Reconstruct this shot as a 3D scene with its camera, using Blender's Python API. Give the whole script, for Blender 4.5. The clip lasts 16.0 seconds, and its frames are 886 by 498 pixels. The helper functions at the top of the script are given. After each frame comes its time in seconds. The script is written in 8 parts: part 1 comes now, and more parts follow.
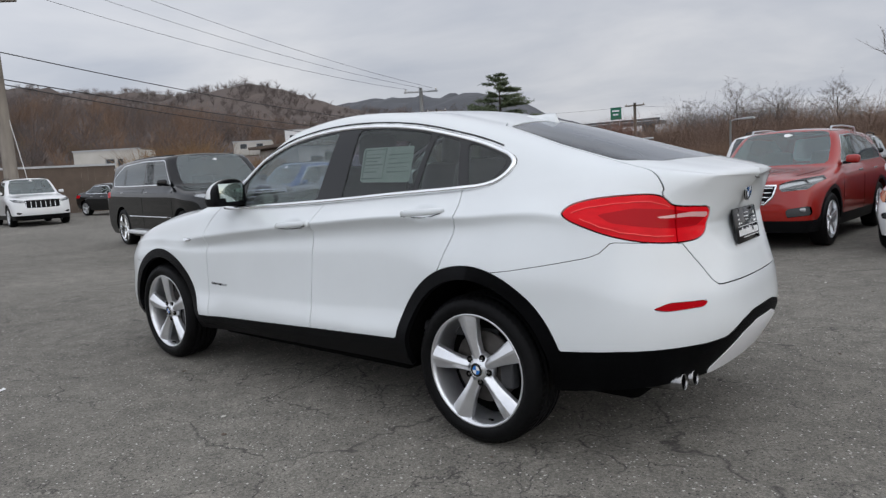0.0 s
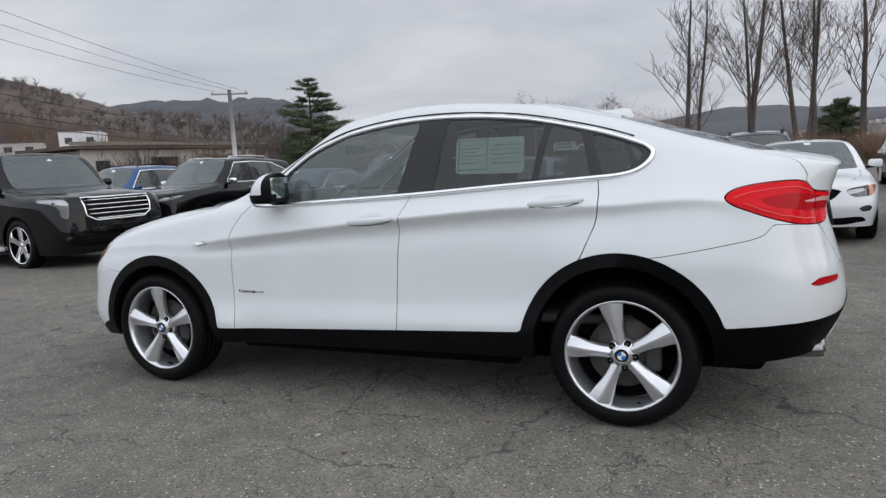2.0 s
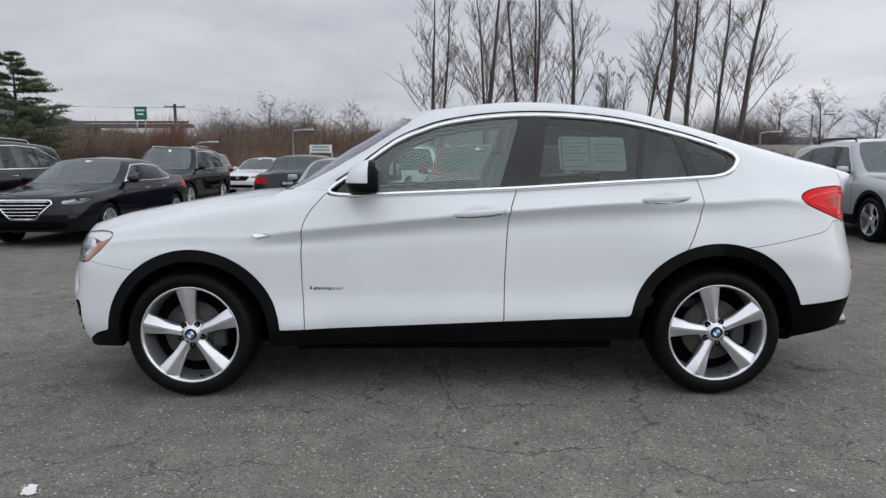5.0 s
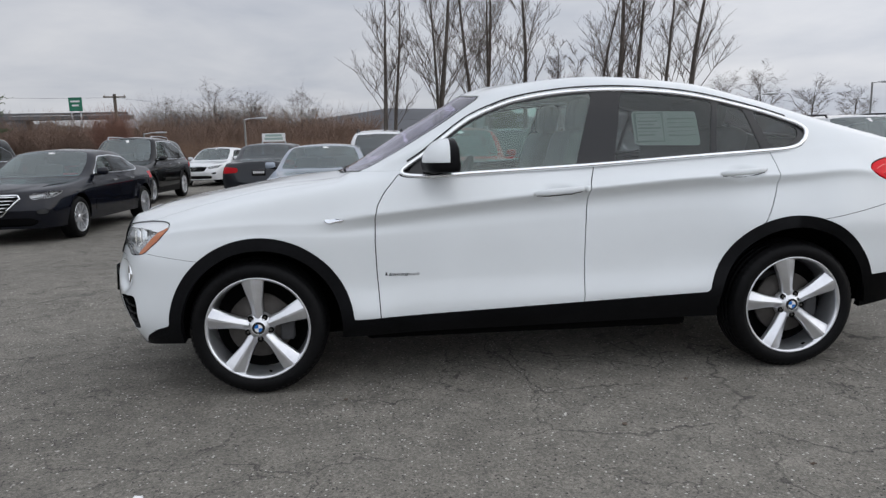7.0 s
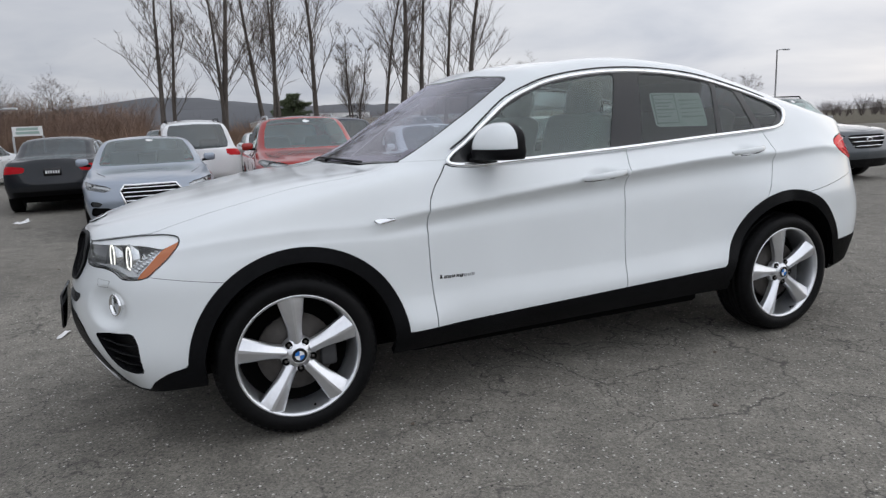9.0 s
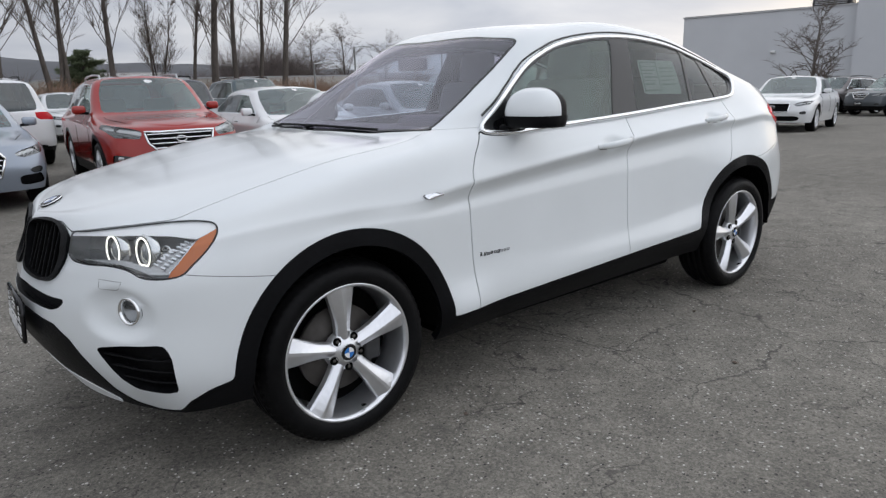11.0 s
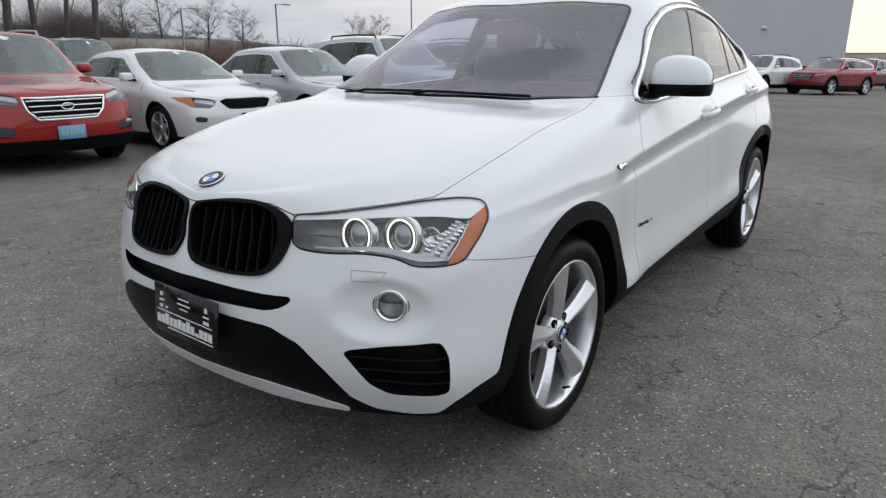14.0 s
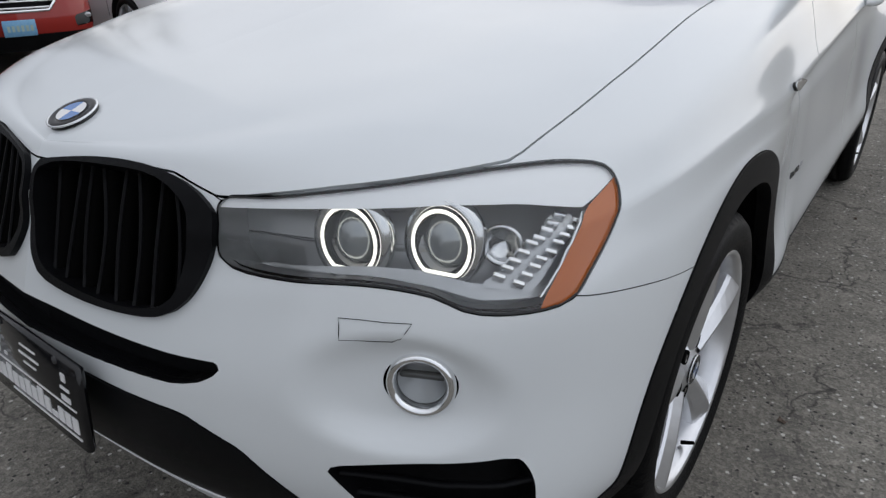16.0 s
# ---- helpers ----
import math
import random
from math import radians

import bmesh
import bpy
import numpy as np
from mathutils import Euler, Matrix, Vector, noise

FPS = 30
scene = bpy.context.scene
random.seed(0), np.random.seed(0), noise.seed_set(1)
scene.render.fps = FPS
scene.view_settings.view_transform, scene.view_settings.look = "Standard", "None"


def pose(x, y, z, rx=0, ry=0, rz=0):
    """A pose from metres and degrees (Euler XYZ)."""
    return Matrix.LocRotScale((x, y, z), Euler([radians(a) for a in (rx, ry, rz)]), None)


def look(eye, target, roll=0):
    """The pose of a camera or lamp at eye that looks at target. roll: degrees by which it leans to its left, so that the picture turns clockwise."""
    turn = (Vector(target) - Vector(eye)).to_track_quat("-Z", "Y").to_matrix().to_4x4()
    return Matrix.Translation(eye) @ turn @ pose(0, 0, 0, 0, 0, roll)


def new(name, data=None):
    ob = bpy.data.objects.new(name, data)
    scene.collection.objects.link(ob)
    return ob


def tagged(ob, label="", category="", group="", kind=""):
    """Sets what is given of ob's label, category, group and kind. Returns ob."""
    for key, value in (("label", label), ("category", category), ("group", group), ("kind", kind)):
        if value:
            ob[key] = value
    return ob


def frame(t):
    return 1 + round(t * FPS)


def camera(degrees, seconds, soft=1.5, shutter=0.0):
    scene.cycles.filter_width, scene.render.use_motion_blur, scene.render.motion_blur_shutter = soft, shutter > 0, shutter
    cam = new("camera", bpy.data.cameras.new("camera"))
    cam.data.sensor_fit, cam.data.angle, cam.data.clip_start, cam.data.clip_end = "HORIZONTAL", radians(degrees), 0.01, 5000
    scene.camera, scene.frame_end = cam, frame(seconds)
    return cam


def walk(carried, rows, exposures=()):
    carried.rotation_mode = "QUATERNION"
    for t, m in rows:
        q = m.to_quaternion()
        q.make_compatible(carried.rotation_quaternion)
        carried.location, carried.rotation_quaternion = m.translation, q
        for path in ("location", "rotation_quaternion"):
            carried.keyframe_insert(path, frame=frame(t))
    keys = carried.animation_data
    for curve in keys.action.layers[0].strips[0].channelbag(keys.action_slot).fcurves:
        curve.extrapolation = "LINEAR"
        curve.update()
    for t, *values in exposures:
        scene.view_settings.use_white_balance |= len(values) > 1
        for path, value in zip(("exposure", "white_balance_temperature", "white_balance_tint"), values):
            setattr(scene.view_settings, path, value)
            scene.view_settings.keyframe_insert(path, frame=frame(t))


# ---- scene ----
cam = camera(67.0, 16.0, soft=1.35)
PATH = [
    (0, (3.233, -3.168, 1.263), (1.939, -1.662, 1.022), -3.2),
    (0.5, (2.871, -3.45, 1.276), (1.689, -1.853, 1.043), -3.7),
    (1, (2.527, -3.552, 1.257), (1.467, -1.872, 1.023), -3.9),
    (1.5, (2.211, -3.724, 1.259), (1.282, -1.969, 1.017), -3.6),
    (2, (1.86, -3.917, 1.267), (1.074, -2.095, 1.014), -3.1),
    (2.5, (1.54, -3.96, 1.277), (0.906, -2.081, 1.02), -2.4),
    (3, (1.147, -4.149, 1.268), (0.668, -2.225, 1.009), -1.8),
    (3.5, (0.84, -4.211, 1.244), (0.51, -2.255, 0.988), -1.2),
    (4, (0.503, -4.274, 1.259), (0.305, -2.301, 1.001), -0.8),
    (4.2, (0.334, -4.339, 1.262), (0.187, -2.361, 1.002), -0.7),
    (6.3, (-0.362, -4.343, 1.274), (-0.248, -2.367, 0.989), -0.5),
    (6.5, (-0.453, -4.344, 1.271), (-0.329, -2.369, 0.98), -0.8),
    (7, (-0.726, -4.194, 1.235), (-0.571, -2.224, 0.928), -1.4),
    (7.5, (-1.069, -4.04, 1.247), (-0.806, -2.083, 0.924), -1.9),
    (8, (-1.402, -3.923, 1.249), (-0.978, -1.997, 0.917), -2.2),
    (8.5, (-1.58, -3.71, 1.254), (-0.982, -1.833, 0.911), -2.4),
    (9, (-1.887, -3.559, 1.26), (-1.115, -1.75, 0.9), -2.5),
    (9.2, (-2.037, -3.508, 1.27), (-1.2, -1.73, 0.902), -2.6),
    (11.3, (-2.674, -2.734, 1.29), (-1.402, -1.271, 0.798), -1.3),
    (11.5, (-2.761, -2.649, 1.284), (-1.459, -1.215, 0.785), -1.1),
    (12, (-2.962, -2.443, 1.305), (-1.588, -1.083, 0.795), -0.3),
    (12.5, (-3.046, -2.32, 1.288), (-1.607, -1.029, 0.773), 0.1),
    (13, (-3.318, -2.13, 1.301), (-1.829, -0.903, 0.775), 0.2),
    (13.5, (-3.4, -1.992, 1.287), (-1.873, -0.82, 0.746), 0.1),
    (14, (-3.379, -1.768, 1.278), (-1.822, -0.648, 0.714), 0.0),
    (14.5, (-3.312, -1.507, 1.265), (-1.742, -0.425, 0.661), -0.1),
    (15, (-3.174, -1.314, 1.245), (-1.613, -0.255, 0.582), -0.1),
    (15.5, (-2.883, -1.226, 1.205), (-1.358, -0.168, 0.461), -0.0),
    (16, (-2.661, -1.117, 1.155), (-1.188, -0.048, 0.325), 0.1),
]
walk(cam, [(t, look(eye, target, roll)) for t, eye, target, roll in PATH], [(0, 0.52), (2, 0.54), (4, 0.52), (8, 0.50), (12, 0.50), (13, 0.47), (14, 0.45), (15.5, 0.29), (16, 0.27)])

# ---- light: overcast winter sky, the low sun only a warm break in the cloud ----
SUN_EL, SUN_AZ = radians(12), radians(80)      # azimuth from +y towards +x
SUN_WAY = (math.sin(SUN_AZ) * math.cos(SUN_EL), math.cos(SUN_AZ) * math.cos(SUN_EL), math.sin(SUN_EL))
world = bpy.data.worlds.new("overcast_sky")
scene.world = world
world.use_nodes = True
wn, wl = world.node_tree.nodes, world.node_tree.links
wn.clear()


def wmath(op, a, b=None, clamp=False):
    n = wn.new("ShaderNodeMath")
    n.operation, n.use_clamp = op, clamp
    for k, v in enumerate((a, b)):
        if v is None:
            continue
        if isinstance(v, (int, float)):
            n.inputs[k].default_value = v
        else:
            wl.new(v, n.inputs[k])
    return n.outputs[0]


w_out, w_bg = wn.new("ShaderNodeOutputWorld"), wn.new("ShaderNodeBackground")
w_sky = wn.new("ShaderNodeTexSky")
w_sky.sky_type, w_sky.sun_disc = "NISHITA", False
w_sky.sun_elevation, w_sky.sun_rotation = SUN_EL, SUN_AZ
w_sky.air_density, w_sky.dust_density = 1.0, 3.0
w_co, w_sep = wn.new("ShaderNodeTexCoord"), wn.new("ShaderNodeSeparateXYZ")
wl.new(w_co.outputs["Generated"], w_sep.inputs["Vector"])
# cloud bands stretched towards the horizon
w_up = wmath("MAXIMUM", w_sep.outputs["Z"], 0.0)
w_den = wmath("ADD", w_up, 0.16)
w_comb = wn.new("ShaderNodeCombineXYZ")
wl.new(wmath("DIVIDE", w_sep.outputs["X"], w_den), w_comb.inputs["X"])
wl.new(wmath("DIVIDE", w_sep.outputs["Y"], w_den), w_comb.inputs["Y"])
w_noise = wn.new("ShaderNodeTexNoise")
w_noise.inputs["Scale"].default_value, w_noise.inputs["Detail"].default_value, w_noise.inputs["Roughness"].default_value = 0.85, 7, 0.52
w_noise.inputs["Distortion"].default_value = 0.3
wl.new(w_comb.outputs["Vector"], w_noise.inputs["Vector"])
w_ramp = wn.new("ShaderNodeValToRGB")
w_ramp.color_ramp.elements[0].position, w_ramp.color_ramp.elements[1].position = 0.34, 0.68
w_ramp.color_ramp.elements[0].color = (6.9, 7.4, 8.5, 1)
w_ramp.color_ramp.elements[1].color = (10.2, 10.4, 11.0, 1)
wl.new(w_noise.outputs["Fac"], w_ramp.inputs["Fac"])
# an overcast sky is brighter overhead than at the horizon
w_grad = wmath("ADD", wmath("MULTIPLY", w_up, 0.32), 0.79)
w_grad = wmath("MULTIPLY", w_grad, wmath("ADD", wmath("ADD", wmath("MULTIPLY", w_sep.outputs["X"], 0.12), wmath("MULTIPLY", w_sep.outputs["Y"], -0.27)), 0.98))
w_scaled = wn.new("ShaderNodeVectorMath")
w_scaled.operation = "SCALE"
wl.new(w_ramp.outputs["Color"], w_scaled.inputs[0])
wl.new(w_grad, w_scaled.inputs["Scale"])
# warm break round the sun, low over the horizon
w_dot = wn.new("ShaderNodeVectorMath")
w_dot.operation = "DOT_PRODUCT"
w_dot.inputs[1].default_value = (math.sin(radians(84)), math.cos(radians(84)), 0.06)
wl.new(w_co.outputs["Generated"], w_dot.inputs[0])
w_near = wmath("POWER", wmath("MAXIMUM", w_dot.outputs["Value"], 0.0), 22.0)
w_low = wmath("SUBTRACT", 1.0, wmath("MULTIPLY", w_up, 3.2), clamp=True)
w_warm = wmath("MULTIPLY", wmath("MULTIPLY", w_near, w_low), wmath("ADD", wmath("MULTIPLY", w_noise.outputs["Fac"], 1.6), -0.15), clamp=True)
w_tint = wn.new("ShaderNodeMix")
w_tint.data_type = "RGBA"
w_tint.inputs["B"].default_value = (12.0, 10.3, 7.6, 1)
wl.new(w_warm, w_tint.inputs["Factor"])
wl.new(w_scaled.outputs["Vector"], w_tint.inputs["A"])
w_mix = wn.new("ShaderNodeMix")
w_mix.data_type = "RGBA"
w_mix.inputs["Factor"].default_value = 0.96
wl.new(w_sky.outputs["Color"], w_mix.inputs["A"])
wl.new(w_tint.outputs["Result"], w_mix.inputs["B"])
w_bg.inputs["Strength"].default_value = 0.08
wl.new(w_mix.outputs["Result"], w_bg.inputs["Color"])
wl.new(w_bg.outputs["Background"], w_out.inputs["Surface"])
sun = new("sun", bpy.data.lights.new("sun", "SUN"))
sun.data.energy, sun.data.angle, sun.data.color = 0.5, radians(110), (1.0, 0.96, 0.91)
sun.matrix_world = look((0, 0, 40), (-SUN_WAY[0], -SUN_WAY[1], 40 - SUN_WAY[2]))

# ---- materials ----
def base_mat(name, color, rough=0.5, metal=0.0, coat=0.0, spec=0.5):
    m = bpy.data.materials.new(name)
    m.use_nodes = True
    b = m.node_tree.nodes["Principled BSDF"]
    b.inputs["Base Color"].default_value = (*color, 1)
    b.inputs["Roughness"].default_value = rough
    b.inputs["Metallic"].default_value = metal
    b.inputs["Coat Weight"].default_value = coat
    b.inputs["Coat Roughness"].default_value = 0.04
    b.inputs["Specular IOR Level"].default_value = spec
    return m


def noisy(m, scale, low, high, detail=4.0, bump=0.0, bump_scale=None, rough=None, stretch=(1, 1, 1)):
    """Two-scale colour variation, optional bump and roughness variation."""
    n, l = m.node_tree.nodes, m.node_tree.links
    b = n["Principled BSDF"]
    co = n.new("ShaderNodeTexCoord")
    mp = n.new("ShaderNodeMapping")
    mp.inputs["Scale"].default_value = stretch
    l.new(co.outputs["Object"], mp.inputs["Vector"])
    a = n.new("ShaderNodeTexNoise")
    a.inputs["Scale"].default_value, a.inputs["Detail"].default_value = scale, detail
    c = n.new("ShaderNodeTexNoise")
    c.inputs["Scale"].default_value, c.inputs["Detail"].default_value = scale * 0.11, 3
    l.new(mp.outputs["Vector"], a.inputs["Vector"])
    l.new(mp.outputs["Vector"], c.inputs["Vector"])
    add = n.new("ShaderNodeMath")
    add.operation = "ADD"
    l.new(a.outputs["Fac"], add.inputs[0])
    l.new(c.outputs["Fac"], add.inputs[1])
    half = n.new("ShaderNodeMath")
    half.operation = "MULTIPLY"
    half.inputs[1].default_value = 0.5
    l.new(add.outputs[0], half.inputs[0])
    r = n.new("ShaderNodeValToRGB")
    r.color_ramp.elements[0].position, r.color_ramp.elements[1].position = 0.35, 0.65
    r.color_ramp.elements[0].color, r.color_ramp.elements[1].color = (*low, 1), (*high, 1)
    l.new(half.outputs[0], r.inputs["Fac"])
    l.new(r.outputs["Color"], b.inputs["Base Color"])
    if rough:
        mr = n.new("ShaderNodeMapRange")
        mr.inputs["To Min"].default_value, mr.inputs["To Max"].default_value = rough
        l.new(c.outputs["Fac"], mr.inputs["Value"])
        l.new(mr.outputs["Result"], b.inputs["Roughness"])
    if bump:
        d = n.new("ShaderNodeTexNoise")
        d.inputs["Scale"].default_value, d.inputs["Detail"].default_value = bump_scale or scale, 3
        l.new(mp.outputs["Vector"], d.inputs["Vector"])
        bp = n.new("ShaderNodeBump")
        bp.inputs["Strength"].default_value, bp.inputs["Distance"].default_value = bump, 0.01
        l.new(d.outputs["Fac"], bp.inputs["Height"])
        l.new(bp.outputs["Normal"], b.inputs["Normal"])
    return m


def paint(name, color, metal=0.0, rough=0.35):
    m = base_mat(name, color, rough, metal, coat=1.0, spec=0.15)
    if max(color) < 0.03:
        m.node_tree.nodes["Principled BSDF"].inputs["Coat Weight"].default_value = 0.75
        m.node_tree.nodes["Principled BSDF"].inputs["Specular IOR Level"].default_value = 0.02
        m.node_tree.nodes["Principled BSDF"].inputs["Coat Roughness"].default_value = 0.02
    lo = tuple(c * 0.94 for c in color)
    noisy(m, 3.0, lo, color, rough=(rough * 0.9, rough * 1.15))
    return m


def glass(name, tint, ior=1.5, film=0.0):
    """Window glass: tinted see-through with a glossy face and a thin pale film painting reflected sky."""
    m = bpy.data.materials.new(name)
    m.use_nodes = True
    n, l = m.node_tree.nodes, m.node_tree.links
    n.clear()
    out, mix = n.new("ShaderNodeOutputMaterial"), n.new("ShaderNodeMixShader")
    tr, gl, fr = n.new("ShaderNodeBsdfTransparent"), n.new("ShaderNodeBsdfGlossy"), n.new("ShaderNodeLayerWeight")
    tr.inputs["Color"].default_value = (*tint, 1)
    gl.inputs["Roughness"].default_value = 0.015
    gl.inputs["Color"].default_value = (*(0.55 + 0.45 * c / max(tint) for c in tint), 1)
    base = ((ior - 1) / (ior + 1)) ** 2
    steep, part_, total = n.new("ShaderNodeMath"), n.new("ShaderNodeMath"), n.new("ShaderNodeMath")
    steep.operation, part_.operation, total.operation = "POWER", "MULTIPLY", "ADD"
    steep.inputs[1].default_value, part_.inputs[1].default_value, total.inputs[1].default_value = 5.0, 1 - base, base
    l.new(fr.outputs["Facing"], steep.inputs[0])
    l.new(steep.outputs[0], part_.inputs[0])
    l.new(part_.outputs[0], total.inputs[0])
    l.new(total.outputs[0], mix.inputs["Fac"])
    l.new(tr.outputs["BSDF"], mix.inputs[1])
    l.new(gl.outputs["BSDF"], mix.inputs[2])
    # diffuse pale green mixed in: the sky's sheen put into the colour
    veil, over = n.new("ShaderNodeBsdfDiffuse"), n.new("ShaderNodeMixShader")
    veil.inputs["Color"].default_value = (0.66, 0.72, 0.69, 1)
    spots = n.new("ShaderNodeTexNoise")
    spots.inputs["Scale"].default_value, spots.inputs["Detail"].default_value = 3.0, 4
    amount = n.new("ShaderNodeMapRange")
    amount.inputs["To Min"].default_value, amount.inputs["To Max"].default_value = film * 0.6, film * 1.4
    co = n.new("ShaderNodeTexCoord")
    l.new(co.outputs["Object"], spots.inputs["Vector"])
    l.new(spots.outputs["Fac"], amount.inputs["Value"])
    l.new(amount.outputs["Result"], over.inputs["Fac"])
    l.new(mix.outputs["Shader"], over.inputs[1])
    l.new(veil.outputs["BSDF"], over.inputs[2])
    l.new(over.outputs["Shader"], out.inputs["Surface"])
    return m


M_WHITE = paint("white_paint", (0.735, 0.765, 0.775), rough=0.30)
M_WHITE.node_tree.nodes["Principled BSDF"].inputs["Coat Roughness"].default_value = 0.10
M_CLAD = noisy(base_mat("black_plastic", (0.008, 0.008, 0.0095), 0.42, spec=0.10), 60, (0.0030, 0.0031, 0.0037), (0.0058, 0.0060, 0.0071), bump=0.15, bump_scale=900)
M_GLOSSBLACK = base_mat("gloss_black", (0.006, 0.006, 0.007), 0.12)
# near-black for gaps and hollows: their shade is put into the colour
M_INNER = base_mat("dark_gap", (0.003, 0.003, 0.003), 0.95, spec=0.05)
M_CHROME = base_mat("chrome", (0.86, 0.87, 0.88), 0.10, 1.0)
M_SATIN = base_mat("satin_aluminium", (0.80, 0.81, 0.82), 0.35, 0.1)
M_LAMP_SILVER = noisy(base_mat("lamp_silver", (0.45, 0.46, 0.47), 0.22, 0.5), 20, (0.38, 0.39, 0.40), (0.54, 0.55, 0.56))
M_RIM = noisy(base_mat("rim_silver", (0.70, 0.71, 0.73), 0.30, 0.85, coat=0.5), 25, (0.70, 0.71, 0.73), (0.80, 0.81, 0.83))
M_TYRE = noisy(base_mat("tyre_rubber", (0.010, 0.010, 0.0105), 0.45, spec=0.10), 40, (0.0035, 0.0035, 0.0038), (0.0075, 0.0075, 0.0080), bump=0.2, bump_scale=200)
M_EXHAUST = noisy(base_mat("sooty_chrome", (0.34, 0.34, 0.34), 0.22, 1.0), 60, (0.22, 0.22, 0.22), (0.44, 0.44, 0.44))
M_DISC = noisy(base_mat("brake_disc", (0.06, 0.054, 0.05), 0.6, 0.3), 30, (0.045, 0.040, 0.036), (0.085, 0.077, 0.070))
M_GLASS = glass("window_glass", (0.60, 0.74, 0.69), 1.75, 0.07)
M_GLASS_DARK = glass("privacy_glass", (0.44, 0.46, 0.46), 1.5, 0.03)
M_GLASS_SCREEN = glass("windscreen_glass", (0.76, 0.70, 0.88), 2.05, 0.06)
M_GLASS_REAR = glass("tailgate_glass", (0.20, 0.21, 0.23), 1.6, 0.02)
M_SCREEN_PLAIN = glass("plain_windscreen", (0.54, 0.66, 0.66), 2.1, 0.06)
M_TINTED = glass("tinted_car_glass", (0.15, 0.165, 0.17), 1.9, 0.02)
M_TRIM = base_mat("bright_trim", (0.93, 0.94, 0.95), 0.16, 0.85)
M_LENS = glass("lamp_lens", (0.97, 0.98, 0.98), 1.6)
M_RED = noisy(base_mat("red_lens", (0.72, 0.006, 0.014), 0.12, coat=0.25, spec=0.02), 9, (0.60, 0.004, 0.010), (0.82, 0.008, 0.016), stretch=(1, 1, 3))
M_RED_DARK = base_mat("dark_red_lens", (0.42, 0.003, 0.008), 0.12, coat=0.25, spec=0.02)
M_RED_BRIGHT = base_mat("bright_red_lens", (0.85, 0.07, 0.07), 0.25, coat=0.4)
M_REVERSE = base_mat("reversing_lens", (0.72, 0.40, 0.39), 0.2, coat=0.5)
M_MIRROR = base_mat("mirror_glass", (0.42, 0.48, 0.45), 0.03, 1.0)
M_AMBER = base_mat("amber_lens", (0.42, 0.110, 0.020), 0.16, coat=1.0, spec=0.4)
M_LEATHER = noisy(base_mat("grey_leather", (0.165, 0.159, 0.146), 0.55), 12, (0.110, 0.111, 0.109), (0.135, 0.138, 0.134), bump=0.1, bump_scale=250)
M_DASH = noisy(base_mat("dark_dash", (0.035, 0.035, 0.037), 0.7), 40, (0.030, 0.030, 0.032), (0.042, 0.042, 0.044))
M_HEADLINER = noisy(base_mat("headliner_grey", (0.55, 0.54, 0.51), 0.9), 30, (0.20, 0.20, 0.195), (0.25, 0.25, 0.24))
M_PAPER = noisy(base_mat("sticker_paper", (0.50, 0.62, 0.55), 0.7), 30, (0.46, 0.60, 0.52), (0.56, 0.66, 0.60))
M_PAPER_INK = base_mat("sticker_ink", (0.33, 0.43, 0.39), 0.8)
M_GALVGREY = base_mat("dull_chrome", (0.30, 0.31, 0.32), 0.3, 0.6)
M_BLUE = base_mat("emblem_blue", (0.02, 0.16, 0.5), 0.2, coat=1.0)
M_EMBLEM_WHITE = base_mat("emblem_white", (0.8, 0.8, 0.8), 0.2, coat=1.0)
M_PLATE_WHITE = base_mat("plate_white", (0.75, 0.75, 0.75), 0.5)
M_REFLECTOR = base_mat("lamp_reflector", (0.72, 0.73, 0.74), 0.16, 1.0)
M_LAMP_DARK = base_mat("lamp_housing", (0.07, 0.073, 0.075), 0.25, 0.3)
M_LAMP_HOUSING = noisy(base_mat("lamp_housing_silver", (0.24, 0.245, 0.25), 0.28, 0.5), 14, (0.18, 0.185, 0.19), (0.36, 0.365, 0.37))
M_PROJECTOR = base_mat("projector_glass", (0.30, 0.32, 0.33), 0.10, 0.6, coat=1.0)
M_LED = bpy.data.materials.new("led_ring")
M_LED.use_nodes = True
M_LED.node_tree.nodes["Principled BSDF"].inputs["Emission Color"].default_value = (1.0, 0.97, 0.86, 1)
M_LED.node_tree.nodes["Principled BSDF"].inputs["Emission Strength"].default_value = 1.0

# ---- mesh kit ----
def part(name, bm, material, parent=None, label=""):
    """Links a bmesh as one mesh object under a thing or part."""
    me = bpy.data.meshes.new(name)
    bm.to_mesh(me)
    bm.free()
    me.materials.append(material)
    ob = new(name, me)
    if parent is not None:
        ob.parent = parent
    if label:
        ob["label"] = label
    return ob


def mesh_part(name, V, F, material, parent=None, label="", smooth=True):
    """The same from arrays of places and faces."""
    me = bpy.data.meshes.new(name)
    me.from_pydata([tuple(map(float, v)) for v in V], [], F)
    me.materials.append(material)
    if smooth:
        me.polygons.foreach_set("use_smooth", [True] * len(me.polygons))
    me.update()
    ob = new(name, me)
    if parent is not None:
        ob.parent = parent
    if label:
        ob["label"] = label
    return ob


def empty(name, label, category, group="", kind="", at=None):
    ob = new(name)
    if at is not None:
        ob.matrix_world = at
    return tagged(ob, label, category, group, kind)


